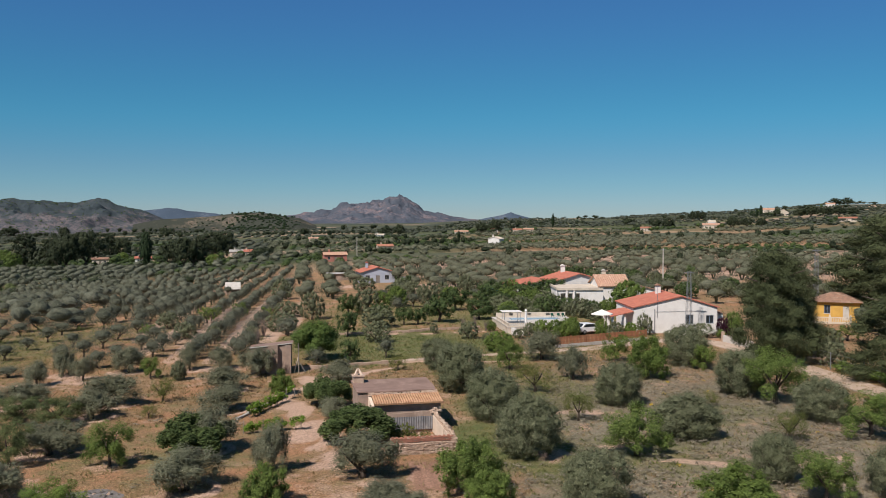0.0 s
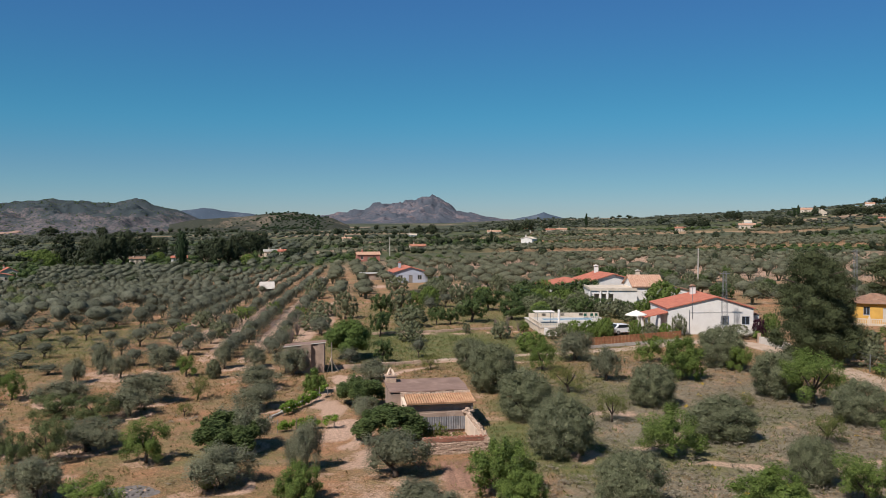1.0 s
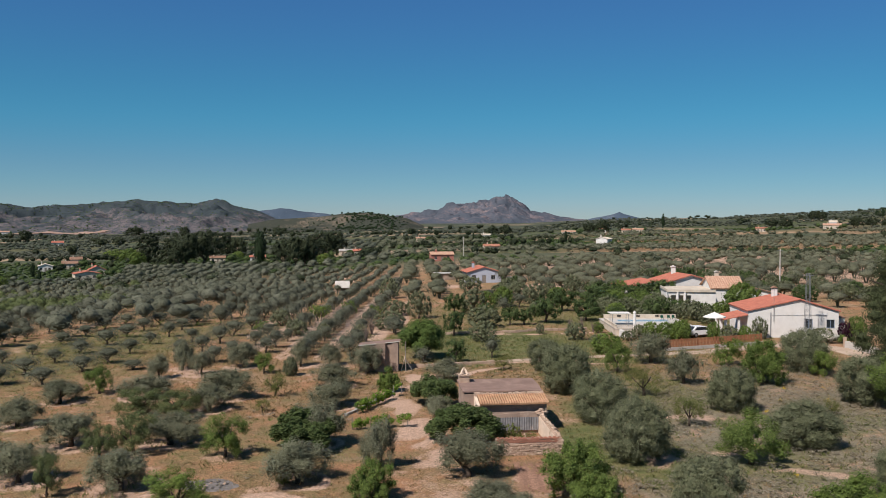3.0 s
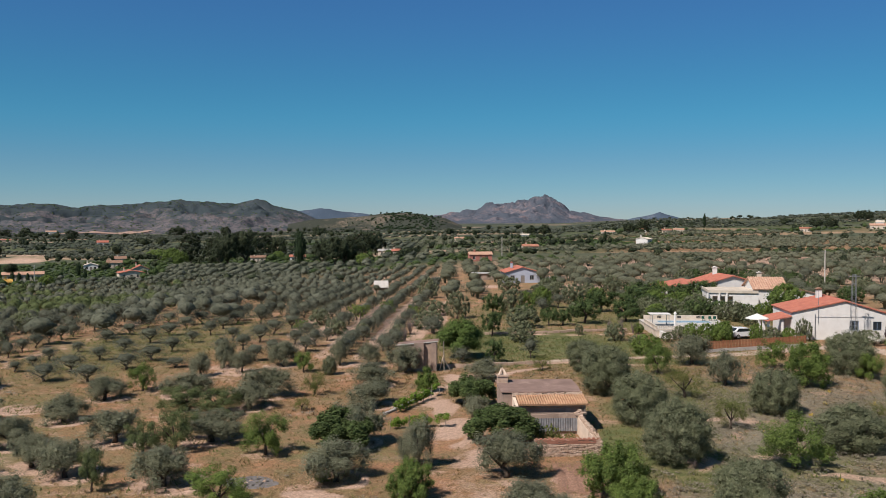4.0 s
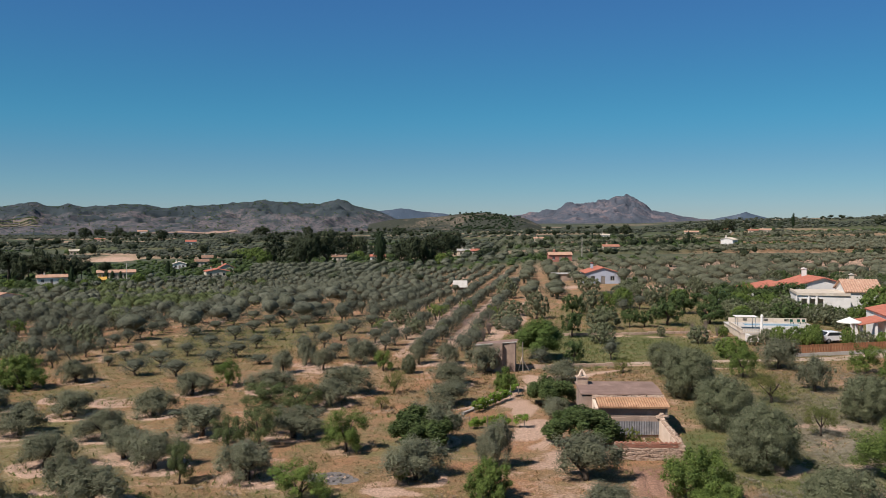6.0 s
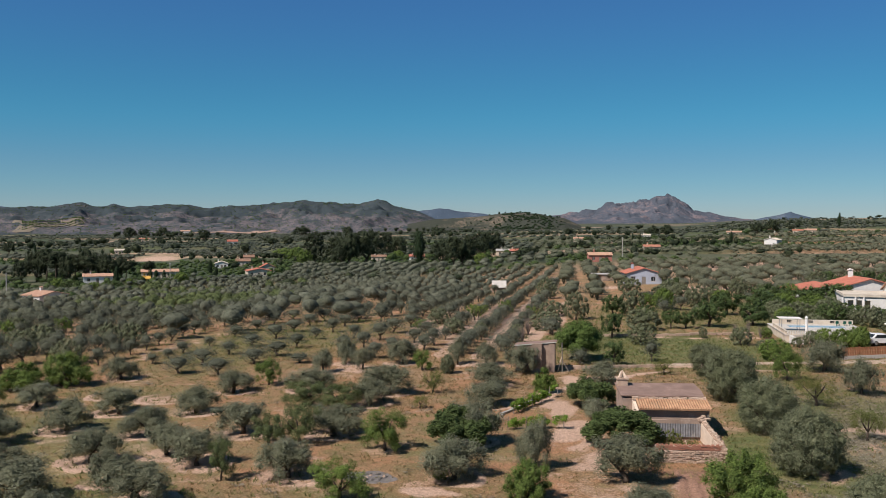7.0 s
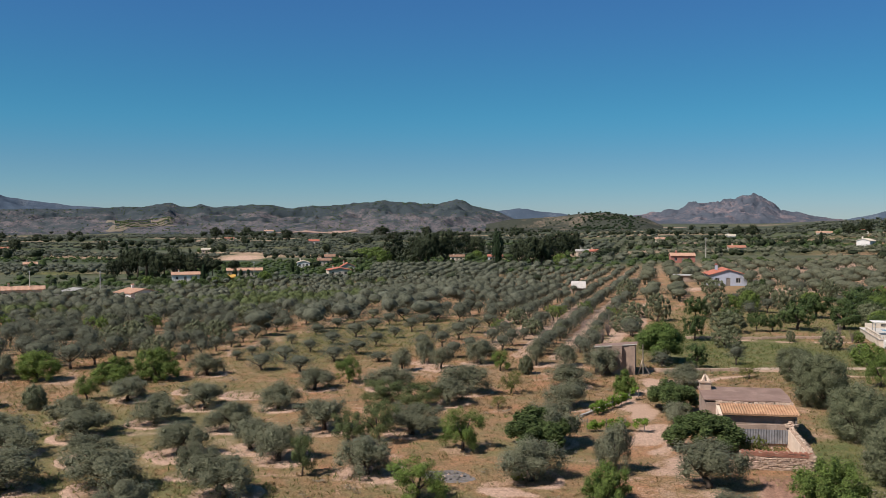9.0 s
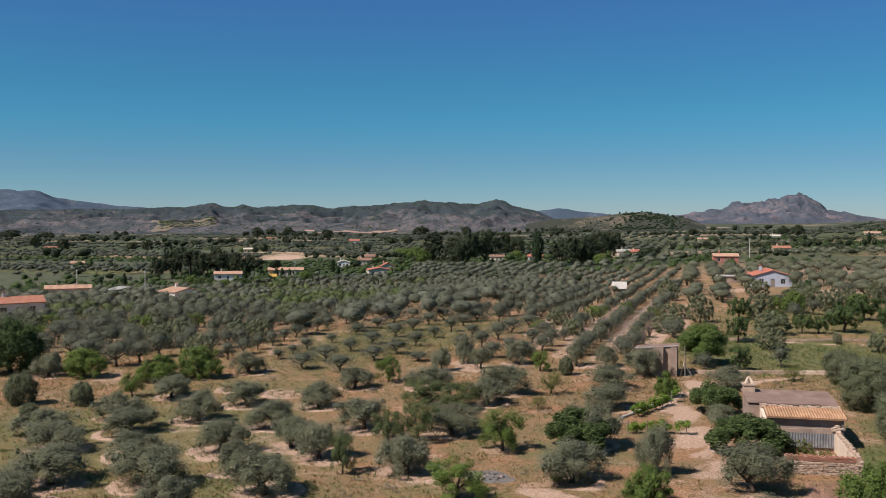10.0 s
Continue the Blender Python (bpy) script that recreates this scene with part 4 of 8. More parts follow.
PLASTER = plain("peeling_cream_plaster", (0.74, 0.60, 0.48), (0.62, 0.48, 0.37), 1.2, 0.95, 0.3, (0.40, 0.28, 0.2))
WOOD = plain("reddish_fence_wood", (0.42, 0.18, 0.09), (0.25, 0.11, 0.058), 3.0, 0.8, 0.4, piece=0.6)
GREY_WOOD = plain("old_grey_wood", (0.30, 0.26, 0.22), (0.17, 0.145, 0.12), 4.0, 0.9, 0.5)
STEEL = plain("galvanised_steel", (0.36, 0.37, 0.38), (0.25, 0.26, 0.27), 4.0, 0.5, 0.1, metal=0.7)
CONCRETE = plain("pale_concrete", (0.52, 0.48, 0.43), (0.42, 0.385, 0.34), 1.5, 0.9, 0.3)
CANVAS = plain("cream_canvas", (0.80, 0.77, 0.70), (0.72, 0.69, 0.62), 2.0, 0.9, 0.1)
BLUE_PAINT = plain("blue_shutter_paint", (0.20, 0.26, 0.36), (0.15, 0.2, 0.28), 3.0, 0.6, 0.1)
CARPAINT = plain("white_car_paint", (0.82, 0.82, 0.82), (0.78, 0.78, 0.78), 2.0, 0.25, 0.0)
CHAIR = plain("dark_green_plastic", (0.02, 0.09, 0.06), (0.015, 0.07, 0.05), 3.0, 0.5, 0.05)
RUBBER = plain("black_rubber", (0.03, 0.03, 0.03), (0.02, 0.02, 0.02), 4.0, 0.85, 0.2)
TERRACOTTA = plain("terracotta", (0.45, 0.2, 0.11), (0.36, 0.16, 0.09), 4.0, 0.85, 0.2)
LANE = plain("pale_lane_dirt", (0.46, 0.35, 0.265), (0.36, 0.265, 0.195), 0.35, 0.97, 0.5, (0.30, 0.235, 0.165))
ASH = plain("grey_rubble", (0.235, 0.21, 0.195), (0.14, 0.125, 0.115), 3.0, 0.97, 0.8)
AGAVE = plain("agave_leaf", (0.16, 0.25, 0.19), (0.10, 0.17, 0.12), 3.0, 0.6, 0.1)
TWIG = plain("grey_twigs", (0.24, 0.18, 0.16), (0.15, 0.115, 0.10), 4.0, 0.95, 0.3)
TEAL = plain("teal_tarpaulin", (0.10, 0.38, 0.42), (0.07, 0.28, 0.33), 2.0, 0.6, 0.3)
PAVING = plain("pink_paving", (0.55, 0.37, 0.29), (0.46, 0.3, 0.24), 1.6, 0.85, 0.2)


def glass_material():
    m, n, l, p = shader("window_glass")
    p.inputs["Base Color"].default_value = (0.03, 0.035, 0.04, 1)
    p.inputs["Roughness"].default_value = 0.06
    return m


def water_material():
    m, n, l, p = shader("pool_water")
    p.inputs["Base Color"].default_value = (0.05, 0.36, 0.62, 1)
    p.inputs["Roughness"].default_value = 0.08
    bump(n, l, p, noise_node(n, l, 1.6).outputs[0], 0.15)
    return m


GLASS, WATER = glass_material(), water_material()


# ---- building parts ----
def holed(mesh, length, tall, thick, holes, m):
    """A wall along x with openings (x0, z0, x1, z1) that go through it; its outer face at y = 0."""
    xs = sorted({0.0, length, *(h[0] for h in holes), *(h[2] for h in holes)})
    zs = sorted({0.0, tall, *(h[1] for h in holes), *(h[3] for h in holes)})
    nx, nz = len(xs) - 1, len(zs) - 1
    def solid(i, j):
        if not (0 <= i < nx and 0 <= j < nz):
            return False
        return not any(h[0] <= xs[i] and xs[i + 1] <= h[2] and h[1] <= zs[j] and zs[j + 1] <= h[3] for h in holes)
    verts = [(x, y, z) for y in (0, thick) for z in zs for x in xs]
    def at(i, j, k):
        return k * (nx + 1) * (nz + 1) + j * (nx + 1) + i
    faces = []
    for i in range(nx):
        for j in range(nz):
            if solid(i, j):
                faces += [(at(i, j, 0), at(i + 1, j, 0), at(i + 1, j + 1, 0), at(i, j + 1, 0)), (at(i, j + 1, 1), at(i + 1, j + 1, 1), at(i + 1, j, 1), at(i, j, 1))]
                for di, dj, p, q in ((-1, 0, (i, j), (i, j + 1)), (1, 0, (i + 1, j + 1), (i + 1, j)), (0, -1, (i + 1, j), (i, j)), (0, 1, (i, j + 1), (i + 1, j + 1))):
                    if not solid(i + di, j + dj):
                        faces.append((at(*p, 0), at(*q, 0), at(*q, 1), at(*p, 1)))
    mesh.add(verts, faces, 0, m)
    return mesh


def window(parent, m, w, h, frame_material, shutter=False):
    """A window in an opening: frame, glass, sill."""
    f = Mesh()
    f.box(0, 0.06, 0, w, 0.12, 0.06).box(0, 0.06, h - 0.06, w, 0.12, h).box(0, 0.06, 0.06, 0.06, 0.12, h - 0.06).box(w - 0.06, 0.06, 0.06, w, 0.12, h - 0.06)
    f.box(w / 2 - 0.03, 0.06, 0.06, w / 2 + 0.03, 0.12, h - 0.06)
    win = part("window", f, frame_material, parent, m=m)
    part("pane", Mesh().box(0.061, 0.085, 0.061, w - 0.061, 0.095, h - 0.061), BLUE_PAINT if shutter else GLASS, win)
    part("sill", Mesh().box(-0.08, -0.06, -0.07, w + 0.08, 0.055, -0.002), CONCRETE, win)
    return win


def door(parent, m, w, h, material):
    d = part("door", Mesh().box(0, 0.06, 0, w, 0.11, h).box(0.12, 0.045, 0.2, w - 0.12, 0.058, h * 0.45).box(0.12, 0.045, h * 0.52, w - 0.12, 0.058, h - 0.15), material, parent, m=m)
    part("handle", Mesh().box(w - 0.16, 0.0, h * 0.47, w - 0.08, 0.044, h * 0.5), STEEL, d)
    return d


def ribbed(a, b, c, d, pitch, swell, thick=0.06):
    """A roof sheet with round ribs that run from the edge a-b up to d-c."""
    a, b, c, d = (Vector(p) for p in (a, b, c, d))
    up = (b - a).cross(d - a).normalized()
    if up.z < 0:
        up.negate()
    n = max(2, int(round((b - a).length / pitch))) * 4
    v = []
    for j in range(2):
        for i in range(n + 1):
            lift = up * swell * abs(math.sin(math.pi * i / 4))
            v.append(a.lerp(b, i / n) * (1 - j) + d.lerp(c, i / n) * j + lift)
    low = [p - up * (thick + swell) for p in (a, b, c, d)]
    k = n + 1
    f = [(i, i + 1, i + 1 + k, i + k) for i in range(n)]
    v2 = v + low
    f += [(2 * k, 2 * k + 3, 2 * k + 2, 2 * k + 1), tuple(range(n, -1, -1)) + (2 * k, 2 * k + 1), tuple(range(k, 2 * k)) + (2 * k + 2, 2 * k + 3), (0, k, 2 * k + 3, 2 * k), (2 * k + 1, 2 * k + 2, 2 * k - 1, n)]
    return Mesh().add([tuple(p) for p in v2], f)


def chimney(parent, x, y, z0, z1, w=0.5, wall=None, cap=None):
    c = part("chimney", Mesh().box(x - w / 2, y - w / 2, z0, x + w / 2, y + w / 2, z1), wall or WHITE, parent)
    part("cap", Mesh().prism([(x - w * 0.7, z1 + 0.12), (x + w * 0.7, z1 + 0.12), (x, z1 + 0.4)], y - w * 0.7, y + w * 0.7)
         .box(x - w * 0.4, y - w * 0.4, z1, x - w * 0.25, y + w * 0.4, z1 + 0.118).box(x + w * 0.25, y - w * 0.4, z1, x + w * 0.4, y + w * 0.4, z1 + 0.118), cap or ORANGE_TILE, c)
    return c


def gabled(name, m, w, d, eave, ridge, wall, roof, label, category="house", along="x", fronts=(), ends=(), lean=0.0, doors=(), pitch=0.3, over=0.35, group="", frame_material=None, parent=None):
    """A house with a two-sided roof. The front faces -y; along: the way of the ridge. fronts and ends: windows (x0, z0, x1, z1) in the front and in the right-hand wall."""
    frame_material = frame_material or CONCRETE
    home = parent or thing(name, m, label, category, group)
    inner = Matrix.Identity(4) if not parent else m
    t = 0.25
    body = Mesh()
    holes = [*fronts, *doors]
    holed(body, w, eave, t, holes, inner)
    holed(body, w, eave, t, [], inner @ pose(w, d, 0, 0, 0, 180))
    holed(body, d - 2 * t - 0.004, eave, t, [(a - t, b, c - t, e) for a, b, c, e in ends], inner @ pose(w, t + 0.002, 0, 0, 0, 90))
    holed(body, d - 2 * t - 0.004, eave, t, [], inner @ pose(0, d - t - 0.002, 0, 0, 0, -90))
    top = ridge - eave
    if along == "x":
        mid = d / 2
        for x in (0.002, w - t - 0.002):
            body.add([(x + k, y, z) for k in (0, t) for y, z in ((0.02, eave), (d - 0.02, eave), (mid, ridge - 0.06))], [(0, 1, 2), (3, 5, 4), (0, 3, 4, 1), (1, 4, 5, 2), (2, 5, 3, 0)], 0, inner)
        slope = top / mid
        sheets = [((-over, -over, eave - over * slope), (w + over, -over, eave - over * slope), (w + over, mid, ridge), (-over, mid, ridge)),
                  ((w + over, d + over, eave - over * slope), (-over, d + over, eave - over * slope), (-over, mid, ridge), (w + over, mid, ridge))]
    else:
        mid = w / 2 + lean
        for y in (0.002, d - t - 0.002):
            body.add([(x, y + k, z) for k in (0, t) for x, z in ((0.02, eave), (w - 0.02, eave), (mid, ridge - 0.06))], [(0, 1, 2), (3, 5, 4), (0, 3, 4, 1), (1, 4, 5, 2), (2, 5, 3, 0)], 0, inner)
        s0, s1 = top / mid, top / (w - mid)
        sheets = [((-over, d + over, eave - over * s0), (-over, -over, eave - over * s0), (mid, -over, ridge), (mid, d + over, ridge)),
                  ((w + over, -over, eave - over * s1), (w + over, d + over, eave - over * s1), (mid, d + over, ridge), (mid, -over, ridge))]
    part("wall", body, wall, home)
    for s in sheets:
        sheet = ribbed(*s, pitch, pitch * 0.22)
        sheet.v = [tuple(inner @ (Vector(v) + Vector((0, 0, 0.14)))) for v in sheet.v]
        part("roof", sheet, roof, home)
    for x0, z0, x1, z1 in fronts:
        window(home, inner @ pose(x0, 0.04, z0), x1 - x0, z1 - z0, frame_material)
    for x0, z0, x1, z1 in ends:
        window(home, inner @ pose(w - 0.04, x0, z0, 0, 0, 90), x1 - x0, z1 - z0, frame_material)
    for x0, z0, x1, z1 in doors:
        door(home, inner @ pose(x0, 0.04, z0), x1 - x0, z1 - z0, GREY_WOOD)
    return home


# ---- the ruined farmhouse ----
RUIN = pose(0.95, 59.9, 0, 0, 0, 13)
KEEP_OFF += [(-3, 70, 7), (-1, 63, 4.5)]


def farmhouse():
    home = thing("farmhouse_ruin", RUIN, "old brown farmhouse with a sheet roof and a porch", "ruin")
    body = Mesh()
    holed(body, 6.0, 2.62, 0.35, [], pose(-5.7, 8.0, 0))
    part("wall", body, OLD_RENDER, home)
    part("wall", holed(Mesh(), 6.0, 2.9, 0.35, [], pose(0.3, 11.8, 0, 0, 0, 180)), OLD_RENDER, home)
    body = Mesh().prism([(8.352, 0), (11.448, 0), (11.448, 2.85), (8.352, 2.6)], -0.3, 0.05, 0, pose(0, 0, 0, 0, 0, 90))
    part("wall", body, OLD_RENDER, home)
    body = Mesh().prism([(8.352, 0), (11.448, 0), (11.448, 2.85), (8.352, 2.6)], 5.35, 5.7, 0, pose(0, 0, 0, 0, 0, 90))
    part("wall", body, OLD_RENDER, home)
    part("roof", Mesh().slab([(-5.85, 8.05, 2.86), (-2.6, 8.0, 2.84), (-1.0, 8.1, 2.86), (0.3, 8.02, 2.83), (0.42, 9.4, 2.93), (0.36, 11.95, 3.08), (-5.85, 11.95, 3.08)], 0.09), OLD_ROOF, home, "flat weathered brown roof sheet")
    rng = np.random.default_rng(4)
    stones = Mesh()
    for i in range(46):
        x, r = -5.0 + i * 0.115, rng.uniform(0.05, 0.15)
        stones.box(x, 7.86 + rng.uniform(-0.06, 0.06), 2.55, x + r * 1.5, 7.86 + r * 1.2, 2.62 + r, 0, pose(0, 0, 0, rng.uniform(-0.3, 0.3), rng.uniform(-0.4, 0.4), 0))
    part("rubble", stones, STONE, home)
    part("porch_roof", ribbed((-4.75, 6.1, 2.25), (0.5, 6.1, 2.25), (0.5, 7.84, 2.6), (-4.75, 7.84, 2.6), 0.185, 0.075, 0.02), RUST_SHEET, home, "tan corrugated porch roof")
    part("front_wall", Mesh().box(-4.6, 6.45, 0, 0.28, 6.6, 2.2), OLD_RENDER, home)
    part("porch_beam", Mesh().box(-4.65, 6.3, 2.05, 0.3, 6.42, 2.17), GREY_WOOD, home)
    for x in (-4.6, 0.15):
        part("post", Mesh().box(x, 6.3, 0, x + 0.14, 6.42, 2.045), GREY_WOOD, home)
    part("side_wall", Mesh().prism([(6.2, 0), (7.99, 0), (7.99, 2.5), (6.2, 2.15)], 4.78, 5.0, 0, pose(0, 0, 0, 0, 0, 90)), PLASTER, home, "cream porch side wall")
    stack = part("chimney", Mesh().box(-5.75, 10.85, 2.8, -4.95, 11.55, 3.52).box(-5.83, 10.78, 3.522, -4.87, 11.62, 3.62), STONE, home)
    part("cap", Mesh().tube([(-5.62, 11.0, 3.62), (-5.42, 11.2, 4.08)], [0.1, 0.07], 5).tube([(-5.08, 11.0, 3.62), (-5.28, 11.2, 4.05)], [0.1, 0.07], 5)
         .tube([(-5.35, 11.45, 3.62), (-5.35, 11.22, 4.15)], [0.09, 0.06], 5), PLASTER, stack, "leaning cream tiles")
    return home


def yard_wall():
    home = thing("yard_wall", RUIN, "crumbling rubble-stone yard wall with a brick top", "wall")
    part("core", Mesh().box(-4.6, 0.06, 0, -0.4, 0.36, 1.12), MORTAR, home)
    part("side_core", Mesh().prism([(0.0, 0.0), (6.2, 0.0), (6.2, 1.5), (4.0, 1.35), (2.0, 1.22), (0.0, 1.15)], 0.06, 0.4, 0, pose(0, 0, 0, 0, 0, 90)), MORTAR, home)
    part("plaster", Mesh().prism([(0.36, 0.05), (6.1, 0.05), (6.1, 1.42), (4.0, 1.28), (2.0, 1.16), (0.36, 1.1)], 0.402, 0.43, 0, pose(0, 0, 0, 0, 0, 90)), PLASTER, home, "peeling cream plaster on the inside")
    rng = np.random.default_rng(9)
    shapes = []
    for i in range(5):
        bm = bmesh.new()
        bmesh.ops.create_cube(bm, size=1.0)
        bmesh.ops.subdivide_edges(bm, edges=bm.edges[:], cuts=1)
        for v in bm.verts:
            v.co = v.co.lerp(v.co.normalized() * 0.56, 0.25) + Vector(rng.uniform(-0.1, 0.1, 3))
        me = bpy.data.meshes.new("stone")
        bm.to_mesh(me)
        bm.free()
        me.materials.append(STONE)
        shapes.append(me)
    def course(place, length, tall, z0=0.0):
        z = z0
        while z < tall - 0.05:
            h, x, wave = rng.uniform(0.07, 0.12), rng.uniform(-0.1, 0.1), rng.uniform(0, 6)
            while x < length - 0.1:
                w, k = rng.uniform(0.10, 0.32), rng.uniform(0.65, 1.3)
                ob = part("stone", shapes[rng.integers(5)], None, home)
                ob.matrix_basis = place @ pose(x + w / 2, 0.07 - rng.uniform(0, 0.06), z + h / 2 + 0.03 * math.sin(x * 3 + wave), rng.uniform(-14, 14), rng.uniform(-16, 16), rng.uniform(-8, 8)) @ Matrix.Diagonal((w * 1.02, 0.24, h * k, 1))
                x += w * 0.94
            z += h
    course(pose(-4.6, 0, 0), 4.4, 0.86)
    course(pose(-0.02, 0, 0, 0, 0, 90), 1.6, 1.0)
    brick = Mesh().box(-0.115, -0.055, -0.033, 0.115, 0.055, 0.033).data("brick", BRICK)
    for row in range(4):
        for i in range(17):
            if rng.random() < 0.9 - row * 0.05:
                ob = part("brick", brick, None, home)
                ob.matrix_basis = pose(-4.45 + i * 0.245 + (row % 2) * 0.12, 0.05, 0.9 + row * 0.075, 0, rng.uniform(-3, 3), rng.uniform(-4, 4))
    cope = Mesh().box(-0.14, -0.09, -0.03, 0.14, 0.09, 0.03).data("coping_brick", BRICK)
    for i in range(15):
        ob = part("coping_brick", cope, None, home)
        ob.matrix_basis = pose(-4.45 + i * 0.3, 0.2, 1.16 + rng.uniform(-0.01, 0.02), rng.uniform(-4, 4), rng.uniform(-4, 4), 90 + rng.uniform(-10, 10))
    for i in range(26):
        ob = part("coping_stone", shapes[i % 5], None, home)
        y = 0.2 + i * 0.235
        ob.matrix_basis = pose(-0.22 + rng.uniform(-0.06, 0.06), y, 1.2 + 0.055 * y + rng.uniform(-0.08, 0.09), rng.uniform(-20, 20), rng.uniform(-20, 20), rng.uniform(0, 180)) @ Matrix.Diagonal((rng.uniform(0.2, 0.42), rng.uniform(0.2, 0.34), rng.uniform(0.1, 0.24), 1))
    for i in range(30):
        ob = part("fallen_stone", shapes[i % 5], None, home)
        ob.matrix_basis = pose(rng.uniform(0.05, 0.9) if i < 18 else rng.uniform(-0.5, 0.2), rng.uniform(-0.5, 1.3) if i < 18 else rng.uniform(5.6, 6.4), 0.08 if i < 18 else 1.5 + rng.uniform(0, 0.25), 0, 0, rng.uniform(0, 180)) @ Matrix.Diagonal((0.34, 0.26, 0.18, 1))
    return home


def pen():
    home = thing("sheet_pen", RUIN, "animal pen of dark corrugated sheets before the porch", "pen")
    rng = np.random.default_rng(14)
    top = [(-4.4, 0)] + [(-0.45, 0)] + [(-0.45 - i * 0.33, 1.62 - 0.012 * i + rng.uniform(-0.08, 0.06)) for i in range(13)]
    part("ledge", Mesh().prism(top, 5.92, 6.09), OLD_RENDER, home, "low pinkish broken wall")
    for i in range(26):
        x, y, r = rng.uniform(-4.2, -0.7), rng.uniform(0.6, 5.4), rng.uniform(0.08, 0.2)
        part("rubble_stone", Mesh().tube([(x, y, 0.0), (x + r * 0.4, y + 0.03, r * 0.6), (x + r * 0.7, y, r * 0.8)], [r, r * 0.8, r * 0.3], 6), STONE, home)
    part("sheet", Mesh().add([(-3.62 + i * 0.045, 5.8 + 0.035 * math.cos(i * math.pi / 2), z) for z in (0.3, 1.28) for i in range(72)], [(i, i + 1, i + 73, i + 72) for i in range(71)]), DARK_SHEET, home, smooth=True)
    return home


farmhouse()
yard_wall()
pen()


# ---- the shed ----
def shed():
    home = thing("shed", pose(-19.9, 90.4, 0, 0, 0, 8), "small brown rendered shed with a pale-edged flat roof", "shed")
    part("wall", Mesh().prism([(0, 0), (4.1, 0), (4.1, 3.02), (0, 2.62)], 0, 0.22), OLD_RENDER, home)
    part("wall", holed(Mesh(), 4.1, 2.6, 0.22, [(1.5, 0, 2.5, 1.9)], pose(4.1, 3.0, 0, 0, 0, 180)), OLD_RENDER, home)
    part("wall", holed(Mesh(), 2.55, 3.0, 0.22, [], pose(4.1, 0.222, 0, 0, 0, 90)), OLD_RENDER, home)
    part("wall", holed(Mesh(), 2.55, 2.6, 0.22, [], pose(0, 2.778, 0, 0, 0, -90)), OLD_RENDER, home)
    part("buttress", Mesh().box(1.75, -0.45, 0, 2.75, -0.003, 3.0), OLD_RENDER, home, "brown rendered pier")
    part("buttress", Mesh().box(3.5, -0.3, 0, 4.1, -0.003, 2.95), OLD_RENDER, home, "brown rendered pier")
    part("roof", Mesh().slab([(-0.12, -0.06, 2.74), (4.25, -0.06, 3.16), (4.25, 3.1, 3.02), (-0.12, 3.1, 2.6)], 0.07), OLD_ROOF, home, "thin brown roof sheet")
    part("roof_edge", Mesh().slab([(-0.13, -0.12, 2.78), (1.74, -0.12, 2.96), (1.74, -0.065, 2.96), (-0.13, -0.065, 2.78)], 0.09), CONCRETE, home)
    part("roof_edge", Mesh().slab([(2.76, -0.12, 3.06), (4.26, -0.12, 3.2), (4.26, -0.065, 3.2), (2.76, -0.065, 3.06)], 0.09), CONCRETE, home)
    part("pole", Mesh().tube([(4.9, 0.3, 0), (4.85, 0.3, 3.1)], [0.06, 0.05]), GREY_WOOD, home)
    part("brace", Mesh().tube([(5.6, 0.3, 0), (4.88, 0.33, 1.2)], [0.05, 0.045]), GREY_WOOD, home)
    part("brace", Mesh().tube([(4.4, 0.3, 0), (4.83, 0.33, 1.6)], [0.05, 0.045]), PLASTER, home)


shed()
KEEP_OFF += [(-18.4, 91.5, 4.5)]


